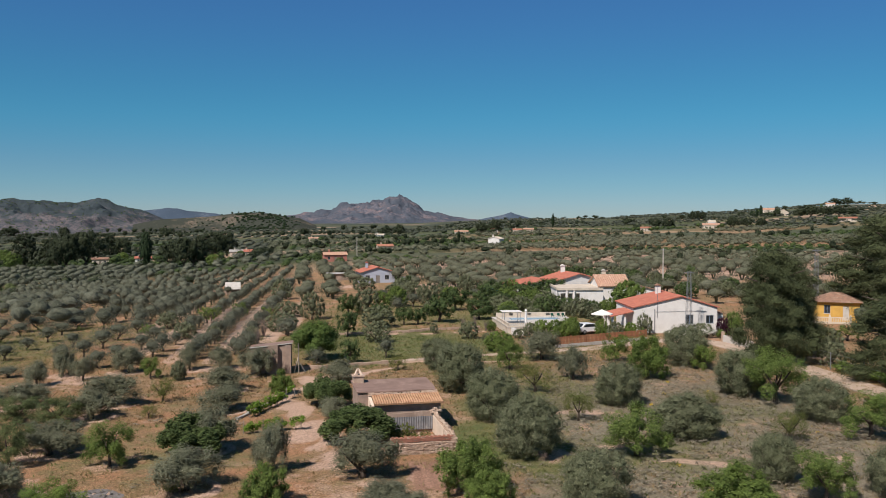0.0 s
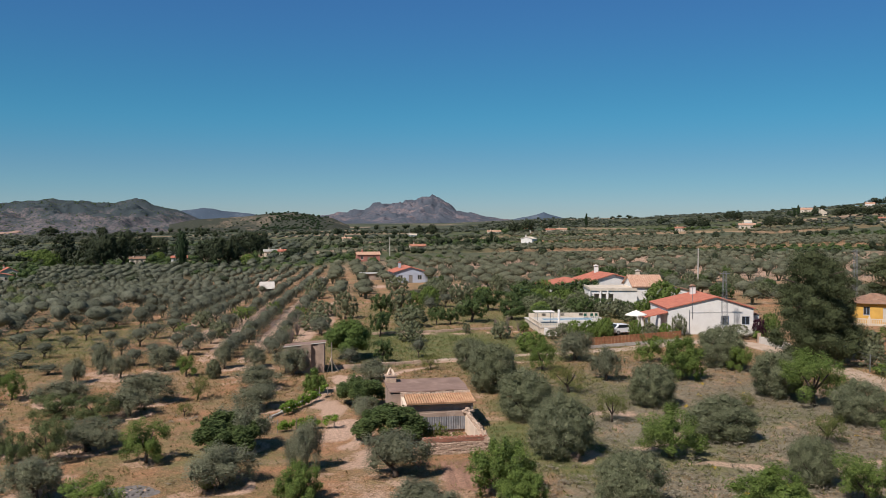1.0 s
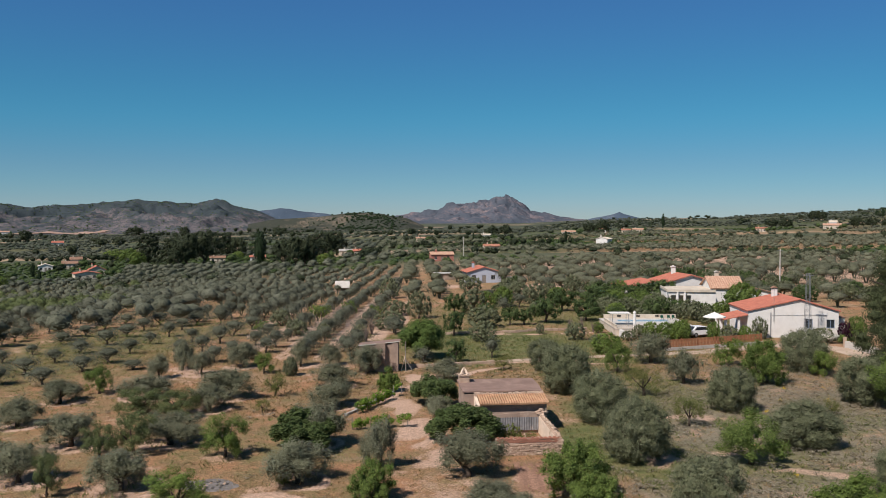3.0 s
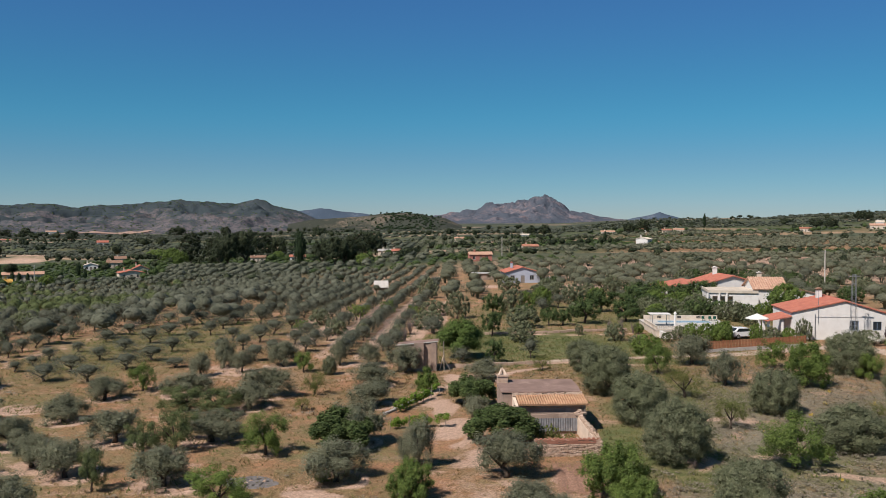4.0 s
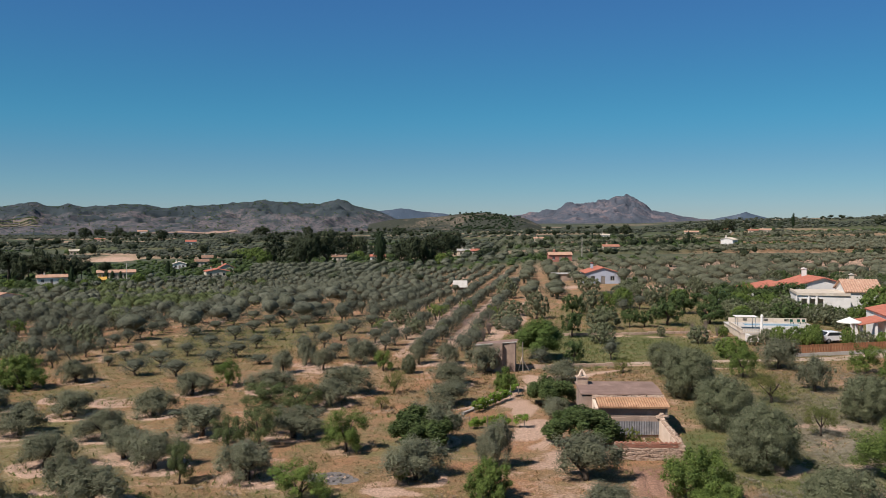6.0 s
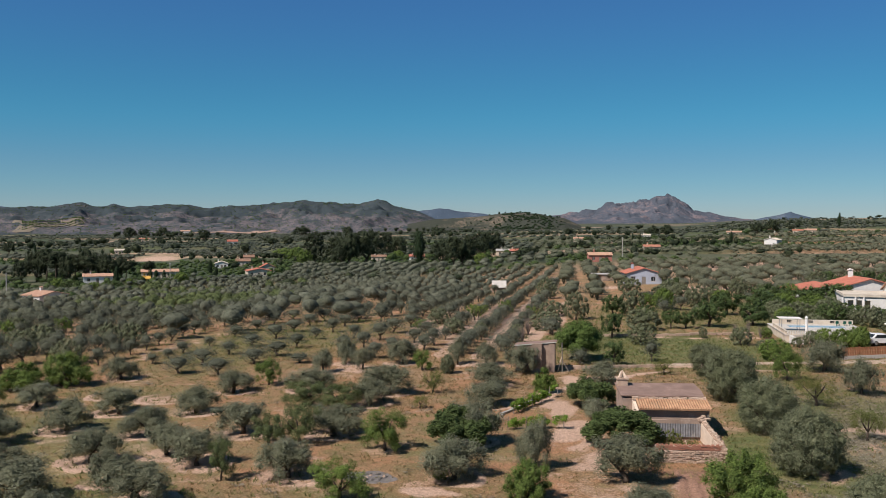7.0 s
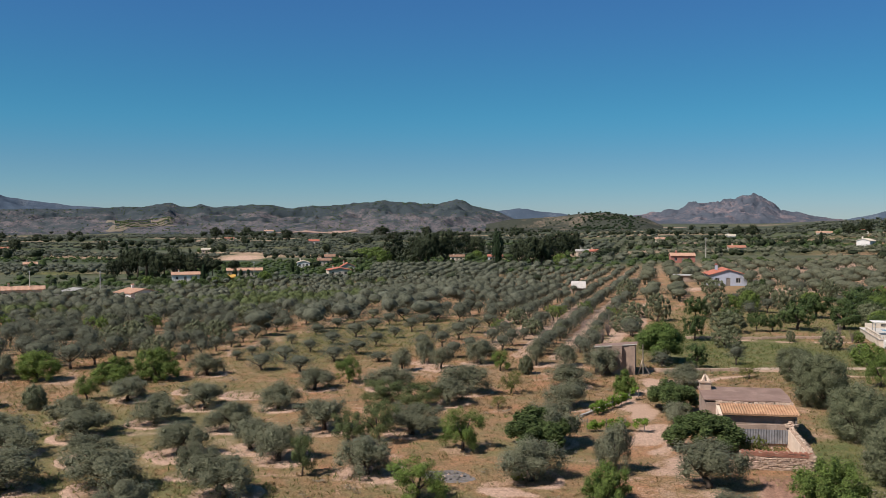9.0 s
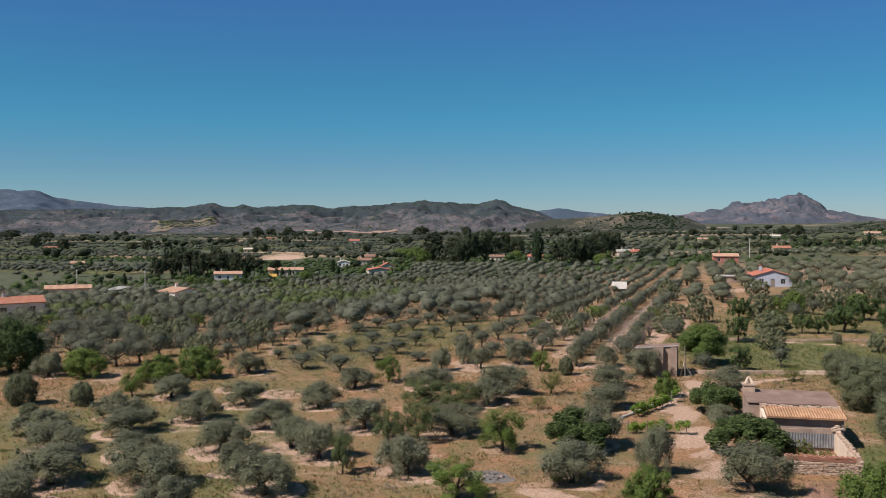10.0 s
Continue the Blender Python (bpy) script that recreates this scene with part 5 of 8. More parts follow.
# ---- the white villa with the orange gable ----
def gable_villa():
    home = thing("gable_villa", pose(26.8, 123, 0, 0, 0, 3), "white single-storey villa with an orange tile roof", "house")
    gabled("", Matrix.Identity(4), 12.0, 9.6, 3.6, 5.15, WHITE, ORANGE_TILE, "", along="y", lean=0.8, fronts=[(7.5, 1.25, 8.6, 2.6), (10.4, 1.35, 11.5, 2.5)], parent=home, pitch=0.32, over=0.22, frame_material=BLUE_PAINT)
    chimney(home, 5.6, 7.2, 4.6, 6.1, 0.7, WHITE, BROWN_TILE)
    part("porch_roof", ribbed((-3.3, 5.2, 2.45), (-3.3, -0.2, 2.45), (-0.05, -0.2, 3.15), (-0.05, 5.2, 3.15), 0.32, 0.07, 0.05), ORANGE_TILE, home)
    for y in (0.1, 2.6, 5.0):
        part("pillar", Mesh().box(-3.1, y, 0.35, -2.75, y + 0.32, 2.43).box(-3.16, y - 0.05, 0.352, -2.7, y + 0.37, 0.55), WHITE, home)
    part("pillar", Mesh().box(-1.3, 0.1, 0.35, -1.0, 0.4, 2.75), WHITE, home)
    part("terrace", Mesh().box(-4.6, -1.0, 0, -0.02, 6.0, 0.34), PAVING, home, "pink paved porch floor")
    rail = Mesh().box(-3.0, -0.25, 1.05, -1.4, -0.1, 1.15)
    for i in range(8):
        rail.tube([(-2.95 + i * 0.21, -0.17, 0.35), (-2.95 + i * 0.21, -0.17, 0.7), (-2.95 + i * 0.21, -0.17, 1.06)], [0.04, 0.07, 0.04], 6)
    part("balustrade", rail, CREAM, home)
    part("annex", Mesh().box(12.01, 1.0, 0, 13.2, 6.0, 2.6), WHITE, home)
    part("annex_roof", Mesh().slab([(12.0, 0.8, 2.95), (13.5, 0.8, 2.7), (13.5, 6.2, 2.7), (12.0, 6.2, 2.95)], 0.1), BROWN_TILE, home)
    part("drainpipe", Mesh().tube([(3.0, -0.08, 3.4), (3.0, -0.08, 0.2)], [0.05, 0.05], 6).tube([(3.1, -0.06, 3.05), (9.0, -0.06, 3.1)], [0.02, 0.02], 5), STEEL, home)
    part("antenna", Mesh().tube([(3.4, -0.1, 2.2), (3.4, -0.1, 6.8)], [0.035, 0.03], 6), STEEL, home)


def loggia_villa():
    home = thing("loggia_villa", pose(0, 0, 0), "white villa with a pillared loggia and tiled roofs", "house")
    gabled("", pose(21.7, 169, 0, 0, 0, 14), 10.0, 9.0, 4.05, 5.45, WHITE, ORANGE_TILE, "", parent=home, along="y", pitch=0.4)
    gabled("", pose(14.6, 171, 0, 0, 0, 14), 6.8, 8.5, 3.0, 4.1, WHITE, ORANGE_TILE, "", parent=home, along="y", lean=2.6, fronts=[(2.4, 1.0, 3.6, 2.2)], pitch=0.4)
    gabled("", pose(28.3, 158, 0, 0, 0, 2), 5.4, 9.0, 4.0, 5.7, WHITE, PALE_TILE, "", parent=home, fronts=[(3.2, 1.2, 4.4, 2.6)], pitch=0.42)
    part("wing", Mesh().prism([(34.0, 0), (44.0, 0), (44.0, 1.9), (34.0, 4.3)], 159.0, 163.0), WHITE, home)
    part("wing_roof", Mesh().slab([(33.9, 158.7, 4.5), (44.3, 158.7, 2.0), (44.3, 163.2, 2.0), (33.9, 163.2, 4.5)], 0.12), BROWN_TILE, home, "thin brown roof on the sloping wing")
    block = Mesh()
    holed(block, 8.0, 3.55, 0.25, [(0.5, 0.35, 1.35, 3.0), (1.75, 0.35, 2.6, 3.0), (3.0, 0.35, 3.85, 3.0)], pose(20.3, 154.5, 0))
    holed(block, 8.0, 3.55, 0.25, [], pose(20.3, 158.0, 0))
    holed(block, 3.2, 3.55, 0.25, [(0.8, 0.35, 1.3, 3.0), (1.7, 0.35, 2.2, 3.0)], pose(20.3, 157.98, 0, 0, 0, -90))
    block.box(20.31, 158.26, 0, 28.2, 166.0, 3.5)
    part("wall", block, WHITE, home)
    part("flat_roof", Mesh().box(20.1, 154.3, 3.56, 28.25, 166.2, 3.75).box(20.1, 154.3, 3.752, 20.3, 166.2, 4.0).box(20.302, 154.3, 3.752, 28.25, 154.5, 4.0), CREAM, home, "flat beige terrace roof")
    for x in (20.0, 21.9, 23.15):
        part("pillar", Mesh().tube([(x, 154.2, 0), (x, 154.2, 3.5)], [0.17, 0.15], 8), WHITE, home)
    chimney(home, 24.2, 177.0, 5.0, 6.6, 0.8, WHITE, WHITE)
    chimney(home, 30.0, 163.5, 5.2, 6.4, 0.7, CREAM, CONCRETE)


gable_villa()
loggia_villa()
KEEP_OFF += [(33, 128, 12), (24, 160, 11), (22, 178, 9), (34, 163, 11), (14, 122, 10), (22, 121, 7)]


def pool_terrace():
    home = thing("pool_terrace", pose(9.1, 122, 0, 0, 0, 7), "raised white pool terrace with a balustrade", "terrace")
    part("podium", Mesh().box(0, 0, 0, 11.5, 0.3, 0.95).box(0, 0.302, 0, 0.3, 12.7, 0.95).box(11.2, 0.302, 0, 11.5, 12.7, 0.95).box(0.302, 12.4, 0, 11.198, 12.7, 0.95), CREAM, home)
    deck = Mesh()
    deck.box(-0.1, -0.1, 0.952, 11.6, 8.7, 1.04).box(-0.1, 11.0, 0.952, 11.6, 12.8, 1.04).box(-0.1, 8.7, 0.952, 2.2, 11.0, 1.04).box(9.8, 8.7, 0.952, 11.6, 11.0, 1.04)
    part("deck", deck, CONCRETE, home)
    part("basin", Mesh().box(2.2, 8.7, 0.1, 9.8, 11.0, 0.2).box(2.2, 8.7, 0.2, 2.3, 11.0, 0.95).box(9.7, 8.7, 0.2, 9.8, 11.0, 0.95), WATER, home, "pale blue pool basin")
    part("water", Mesh().box(2.3, 8.72, 0.86, 9.7, 10.98, 0.95), WATER, home, "clear blue pool water")
    for x0, y0, x1, y1 in ((-0.05, -0.05, 4.2, 0.12), (-0.05, 0.122, 0.12, 9.0)):
        rail = Mesh().box(x0, y0, 1.042, x1, y1, 1.14).box(x0 - 0.04, y0 - 0.04, 1.5, x1 + 0.04, y1 + 0.04, 1.58)
        span = max(x1 - x0, y1 - y0)
        for i in range(int(span / 0.3)):
            px, py = (x0 + 0.15 + i * 0.3, y0 + 0.08) if x1 - x0 > 1 else (x0 + 0.08, y0 + 0.15 + i * 0.3)
            rail.tube([(px, py, 1.14), (px, py, 1.3), (px, py, 1.5)], [0.05, 0.085, 0.05], 6)
        part("balustrade", rail, CREAM, home)
    part("back_wall", Mesh().box(0.6, 12.5, 1.042, 11.5, 12.7, 1.68), CREAM, home)
    for x in (2.6, 5.5, 8.4):
        lattice = Mesh().box(x, 12.44, 1.3, x + 0.6, 12.495, 1.34).box(x, 12.44, 1.54, x + 0.6, 12.495, 1.58)
        for i in range(4):
            lattice.box(x + 0.03 + i * 0.155, 12.44, 1.34, x + 0.1 + i * 0.155, 12.495, 1.54)
        part("lattice", lattice, RUBBER, home, "dark lattice panel in the low white wall")
    for x in (8.9, 9.9, 10.6):
        part("garden_chair", Mesh().box(x, 10.9, 1.3, x + 0.42, 11.35, 1.35).box(x, 11.35, 1.35, x + 0.42, 11.4, 1.68).box(x, 10.92, 1.042, x + 0.05, 10.97, 1.3).box(x + 0.37, 10.92, 1.042, x + 0.42, 10.97, 1.3), CHAIR, home, "dark green garden chair")
    part("canopy", Mesh().box(-0.2, 3.2, 2.76, 2.7, 5.4, 2.82), WHITE, home, "flat white canopy")
    for x, y in ((0.1, 3.4), (2.4, 3.4), (0.1, 5.1), (2.4, 5.1)):
        part("canopy_post", Mesh().box(x, y, 1.042, x + 0.08, y + 0.08, 2.758), STEEL, home)
    part("pillar", Mesh().tube([(3.0, 2.2, 1.042), (3.0, 2.2, 2.95), (3.0, 2.2, 3.0), (3.0, 2.2, 3.3)], [0.19, 0.17, 0.24, 0.05], 8), WHITE, home)
    for i in range(5):
        part("stair", Mesh().box(0.4 + i * 0.4, -1.3, 0, 0.8 + i * 0.4, -0.12, 0.95 - i * 0.18), WHITE, home)


pool_terrace()


def plank_fence():
    home = thing("plank_fence", pose(14.0, 108.6, 0, 0, 0, 30), "reddish wooden plank fence on a low concrete wall", "fence")
    part("plinth", Mesh().box(0, 0, 0, 15.2, 0.2, 0.42), CONCRETE, home)
    plank = Mesh().box(0, 0, 0, 0.165, 0.03, 0.95).data("plank", WOOD)
    for i in range(68):
        ob = part("plank", plank, None, home)
        ob.matrix_basis = pose(0.06 + i * 0.223, 0.05, 0.43)
    for i in range(7):
        part("post", Mesh().box(i * 2.5, 0.085, 0.42, i * 2.5 + 0.09, 0.175, 1.42), WOOD, home)


plank_fence()


# ---- the yellow house ----
def yellow_house():
    home = thing("yellow_house", pose(58.5, 138, 0, 0, 0, -22), "small yellow house with a brown hip roof", "house")
    body = Mesh()
    holed(body, 6.6, 3.1, 0.25, [(1.5, 1.3, 2.4, 2.6), (4.2, 0.3, 5.1, 2.5)], pose(0, 0, 0))
    holed(body, 6.6, 3.1, 0.25, [], pose(6.6, 6, 0, 0, 0, 180))
    holed(body, 5.49, 3.1, 0.25, [], pose(6.6, 0.252, 0, 0, 0, 90))
    holed(body, 5.49, 3.1, 0.25, [], pose(0, 5.748, 0, 0, 0, -90))
    part("wall", body, OCHRE, home)
    part("roof", Mesh().add([(-0.5, -0.5, 3.1), (7.1, -0.5, 3.1), (7.1, 6.5, 3.1), (-0.5, 6.5, 3.1), (2.6, 3, 4.5), (4.0, 3, 4.5)], [(0, 1, 5, 4), (1, 2, 5), (2, 3, 4, 5), (3, 0, 4), (3, 2, 1, 0)]), BROWN_TILE, home)
    part("cornice", Mesh().box(-0.3, -0.3, 2.92, 6.9, -0.02, 3.08).box(-0.3, -0.02, 2.92, -0.02, 6.2, 3.08), OCHRE, home)
    window(home, pose(1.5, 0.04, 1.3), 0.9, 1.3, BLUE_PAINT)
    door(home, pose(4.2, 0.04, 0.3), 0.9, 2.2, CONCRETE)
    rail = Mesh().box(-3.6, -3.1, 0.9, 5.0, -2.95, 1.05).box(-3.6, -3.1, 0, 5.0, -2.95, 0.35)
    for i in range(34):
        rail.tube([(-3.5 + i * 0.25, -3.03, 0.35), (-3.5 + i * 0.25, -3.03, 0.6), (-3.5 + i * 0.25, -3.03, 0.9)], [0.05, 0.08, 0.05], 6)
    part("balustrade", rail, CREAM, home)
    for x in (-3.7, -0.8, 2.1, 5.0):
        part("pier", Mesh().box(x, -3.2, 0, x + 0.3, -2.85, 1.2).tube([(x + 0.15, -3.02, 1.2), (x + 0.15, -3.02, 1.5)], [0.16, 0.05], 8), CREAM, home)


yellow_house()
KEEP_OFF += [(61, 139, 9)]


def lane():
    """The dirt lane that passes the villa, with the low wall on its far side."""
    line = [(43, 66), (41.5, 74), (40.2, 82), (39.2, 90), (38.4, 98), (37.2, 106), (36.0, 112), (33.0, 117), (26.0, 114), (18.0, 108.2), (10.0, 105), (2.0, 102), (-6.0, 98.5)]
    v, f = [], []
    for i, (x, y) in enumerate(line):
        x0, y0 = line[max(i - 1, 0)]
        x1, y1 = line[min(i + 1, len(line) - 1)]
        d = math.hypot(x1 - x0, y1 - y0)
        nx, ny = -(y1 - y0) / d, (x1 - x0) / d
        w = 1.7 if i < 8 else 1.1 if i < 10 else 0.6
        v += [(x + nx * w, y + ny * w, 0.07), (x - nx * w, y - ny * w, 0.07), (x + nx * (w + 0.3), y + ny * (w + 0.3), -0.25), (x - nx * (w + 0.3), y - ny * (w + 0.3), -0.25)]
        if i:
            b = 4 * i
            f += [(b - 4, b - 3, b + 1, b), (b - 4, b, b + 2, b - 2), (b - 3, b - 1, b + 3, b + 1)]
    tagged(new("lane", Mesh().add(v, f).data("lane", LANE)), "pale dusty dirt lane past the villa", "lane", kind="structure")


lane()


def mesh_fence():
    home = thing("mesh_fence", pose(0, 0, 0), "wire fence on steel posts along the lane", "fence")
    for x, y in ((44.8, 70), (43.6, 76), (42.8, 81), (42.0, 87), (41.3, 93), (40.6, 99)):
        part("post", Mesh().tube([(x, y, 0), (x, y, 1.9)], [0.05, 0.05], 6), STEEL, home)
    wires = Mesh()
    for z in (0.3, 0.8, 1.3, 1.8):
        wires.tube([(44.8, 70, z), (43.6, 76, z), (42.8, 81, z), (42.0, 87, z), (41.3, 93, z), (40.6, 99, z)], [0.012] * 6, 4)
    part("wire", wires, STEEL, home)


mesh_fence()


def kerb_wall():
    home = thing("kerb_wall", pose(0, 0, 0), "low pale wall where the lane bends", "wall")
    part("wall", Mesh().box(0, 0, 0, 6.5, 0.25, 0.9, 0, pose(38.5, 108, 0, 0, 0, 105)), CONCRETE, home)
    part("pier", Mesh().box(36.6, 114.6, 0, 36.95, 114.95, 1.3), MORTAR, home)


kerb_wall()


def lattice_mast(x, y, tall):
    home = thing("lattice_mast", pose(x, y, 0), "slim grey steel lattice mast", "mast", "lattice masts")
    legs = ((-0.42, -0.42), (0.42, -0.42), (0.42, 0.42), (-0.42, 0.42))
    k = 0.45
    for px, py in legs:
        part("leg", Mesh().tube([(px, py, 0), (px * k, py * k, tall)], [0.035, 0.025], 4), STEEL, home)
    braces = Mesh()
    n = int(tall / 0.6)
    for i in range(n):
        z0, z1 = tall * i / n, tall * (i + 1) / n
        s0, s1 = 1 - (1 - k) * i / n, 1 - (1 - k) * (i + 1) / n
        for j in range(4):
            (ax, ay), (bx, by) = legs[j], legs[(j + 1) % 4]
            a, b = ((ax * s0, ay * s0, z0), (bx * s1, by * s1, z1)) if (i + j) % 2 else ((bx * s0, by * s0, z0), (ax * s1, ay * s1, z1))
            braces.tube([a, b], [0.014, 0.014], 4)
            braces.tube([(ax * s1, ay * s1, z1), (bx * s1, by * s1, z1)], [0.014, 0.014], 4)
    part("brace", braces, STEEL, home)
    part("crossarm", Mesh().box(-0.7, -0.04, tall - 0.3, 0.7, 0.04, tall - 0.2), STEEL, home)


lattice_mast(33.6, 119.5, 9.0)
lattice_mast(63.5, 149.0, 11.0)


def pole(x, y, tall, r=0.16):
    home = thing("utility_pole", pose(x, y, height(x, y) - 0.05), "plain concrete utility pole", "pole", "utility poles")
    part("shaft", Mesh().tube([(0, 0, 0), (0, 0, tall)], [r, r * 0.7], 8), CONCRETE, home)
    part("crossarm", Mesh().box(-0.6, -0.05, tall - 0.4, 0.6, 0.05, tall - 0.3), STEEL, home)


for x, y, tall in ((51.0, 203, 9.5), (-37.5, 382, 9), (-206, 300, 9), (-191, 200, 9), (-232, 212, 9)):
    pole(x, y, tall)


def parasol():
    home = thing("parasol", pose(22.1, 121.5, 0), "large open cream parasol on the patio", "parasol")
    part("pole", Mesh().tube([(0, 0, 0), (0, 0, 3.5)], [0.04, 0.035], 6), GREY_WOOD, home)
    m = Mesh()
    ring = [(1.5 * math.cos(i * math.tau / 8), 1.5 * math.sin(i * math.tau / 8), 2.95) for i in range(8)]
    m.add([(0, 0, 3.55)] + ring + [(x, y, z - 0.12) for x, y, z in ring], [(0, i + 1, (i + 1) % 8 + 1) for i in range(8)] + [(i + 1, i + 9, (i + 1) % 8 + 9, (i + 1) % 8 + 1) for i in range(8)])
    part("canopy", m, CANVAS, home)


parasol()


def car():
    home = thing("car", pose(20.5, 123.2, 0.02, 0, 0, 28), "small white hatchback parked before the terrace", "car")
    outline = [(-1.95, 0.35), (1.95, 0.35), (2.0, 0.7), (1.85, 0.85), (1.0, 0.95), (0.45, 1.42), (-1.2, 1.46), (-1.75, 1.0), (-1.98, 0.85)]
    body = Mesh().prism(outline, -0.82, 0.82)
    part("body", body, CARPAINT, home)
    part("windscreen", Mesh().add([(0.98, -0.7, 0.985), (0.98, 0.7, 0.985), (0.5, 0.62, 1.405), (0.5, -0.62, 1.405)], [(0, 1, 2, 3)]), GLASS, home)
    part("rear_window", Mesh().add([(-1.735, -0.68, 1.03), (-1.735, 0.68, 1.03), (-1.25, 0.6, 1.445), (-1.25, -0.6, 1.445)], [(3, 2, 1, 0)]), GLASS, home)
    for s in (-1, 1):
        part("side_window", Mesh().add([(0.8, 0.823 * s, 0.97), (-1.5, 0.823 * s, 0.97), (-1.1, 0.823 * s, 1.38), (0.42, 0.823 * s, 1.36)], [(0, 1, 2, 3)]), GLASS, home)
        part("tail_light", Mesh().box(-2.0, 0.6 * s - 0.12, 0.75, -1.96, 0.6 * s + 0.12, 0.95), ORANGE_TILE, home)
        for x in (-1.25, 1.25):
            w = part("wheel", Mesh().tube([(x, 0.66 * s, 0.31), (x, 0.86 * s, 0.31)], [0.31, 0.31], 16), RUBBER, home)
            part("rim", Mesh().tube([(x, 0.861 * s, 0.31), (x, 0.88 * s, 0.31)], [0.2, 0.19], 12), STEEL, w)


car()


def pot(x, y, z, s):
    home = thing("flower_pot", pose(x, y, z), "terracotta flower pot with a green plant", "flower pot", "pots on the patio")
    part("pot", Mesh().tube([(0, 0, 0), (0, 0, 0.4 * s), (0, 0, 0.42 * s), (0, 0, 0.5 * s)], [0.16 * s, 0.26 * s, 0.3 * s, 0.3 * s], 10), TERRACOTTA, home)
    rng = np.random.default_rng(int(x * 10))
    v, q = leaf_cards(rng, [(0, 0, 0.75 * s, 0.3 * s, 1.0)], 120, 0.25, 0.1, core=0.5)
    part("plant", fast_mesh("plant", v, q, ALMOND), None, home)


for x, y, s in ((22.6, 121.4, 1.2), (23.4, 121.3, 1.0), (24.6, 120.6, 1.1), (25.3, 120.4, 0.9), (21.9, 123.9, 1.0)):
    pot(x, y, 0.05 if x < 22.5 or y < 121.5 else 0.35, s)


# ---- the drive and the meadow's edges ----
def vine_row(x0, y0, x1, y1, posts, seed):
    home = thing("vine_row", pose(0, 0, 0), "bright green vines on wooden posts beside the drive", "vine", "vines beside the drive")
    rng = np.random.default_rng(seed)
    blobs = []
    for i in range(posts):
        k = i / (posts - 1)
        x, y = x0 + (x1 - x0) * k, y0 + (y1 - y0) * k
        part("post", Mesh().tube([(x, y, 0), (x + 0.02, y, 1.1)], [0.04, 0.035], 6), GREY_WOOD, home)
    for i in range(posts * 9):
        k = rng.random()
        blobs.append((x0 + (x1 - x0) * k + rng.normal() * 0.12, y0 + (y1 - y0) * k + rng.normal() * 0.12, rng.uniform(0.25, 1.0), rng.uniform(0.16, 0.32), 0.8))
    v, q = leaf_cards(rng, blobs, posts * 420, 0.14, 0.12, core=0.0)
    part("foliage", fast_mesh("vine_foliage", v, q, VINE), None, home)


vine_row(-15.6, 70.2, -13.5, 79.2, 6, 81)
vine_row(-14.8, 64.6, -10.8, 66.2, 4, 82)


def edging(name, label, line, tall, thick, material, seed):
    """A low broken wall along a line."""
    rng = np.random.default_rng(seed)
    home = thing(name, pose(0, 0, 0), label, "wall")
    for (x0, y0), (x1, y1) in zip(line, line[1:]):
        d, turn = math.hypot(x1 - x0, y1 - y0), math.degrees(math.atan2(y1 - y0, x1 - x0))
        n = max(int(d / 0.9), 1)
        for i in range(n):
            h = tall * rng.uniform(0.75, 1.1)
            part("block", Mesh().prism([(i * d / n + 0.02, -0.05), ((i + 1) * d / n - 0.02, -0.05), ((i + 1) * d / n - 0.05, h * 0.96), (i * d / n + 0.04, h)], 0, thick, 0, pose(x0, y0, 0, 0, 0, turn)), material, home)


edging("drive_kerb", "low grey kerb between the drive and the vines", [(-16.3, 69.2), (-14.1, 78.8)], 0.3, 0.22, CEMENT, 83)
edging("meadow_wall", "low grey stone wall along the meadow's edge", [(-15.2, 93.2), (-12.5, 93.9), (-8.8, 95.9), (-4.9, 97.6)], 0.34, 0.3, MORTAR, 84)
edging("field_wall", "low earth-coloured wall across the meadow", [(-14.5, 121.2), (-8.4, 122.9), (-4.8, 124.4), (-1.2, 126.5), (5.5, 129.2)], 0.35, 0.3, MORTAR, 85)


def ash_heap():
    home = thing("ash_heap", pose(-20.2, 50.1, 0), "flat grey heap of ash and rubble on the grass", "rubble heap")
    rng = np.random.default_rng(86)
    m = Mesh()
    rings = [(1.75, -0.02), (1.45, 0.05), (0.9, 0.08), (0.35, 0.11)]
    v = [(r * 1.15 * math.cos(i * math.tau / 20) * rng.uniform(0.85, 1.15), r * 0.8 * math.sin(i * math.tau / 20) * rng.uniform(0.85, 1.15), z + rng.uniform(-0.015, 0.03)) for r, z in rings for i in range(20)] + [(0, 0, 0.12)]
    f = [(k * 20 + i, k * 20 + (i + 1) % 20, (k + 1) * 20 + (i + 1) % 20, (k + 1) * 20 + i) for k in range(3) for i in range(20)] + [(60 + i, 60 + (i + 1) % 20, 80) for i in range(20)]
    part("ash", m.add(v, f), ASH, home)
    for i in range(24):
        x, y, r = rng.normal() * 0.7, rng.normal() * 0.5, rng.uniform(0.04, 0.14)
        part("rubble_stone", Mesh().tube([(x, y, 0.04), (x + r, y, 0.1 + r * 0.5), (x + r * 1.6, y + r, 0.12)], [r * 0.8, r * 0.7, r * 0.3], 5), ASH if i % 4 else STONE, home)


ash_heap()


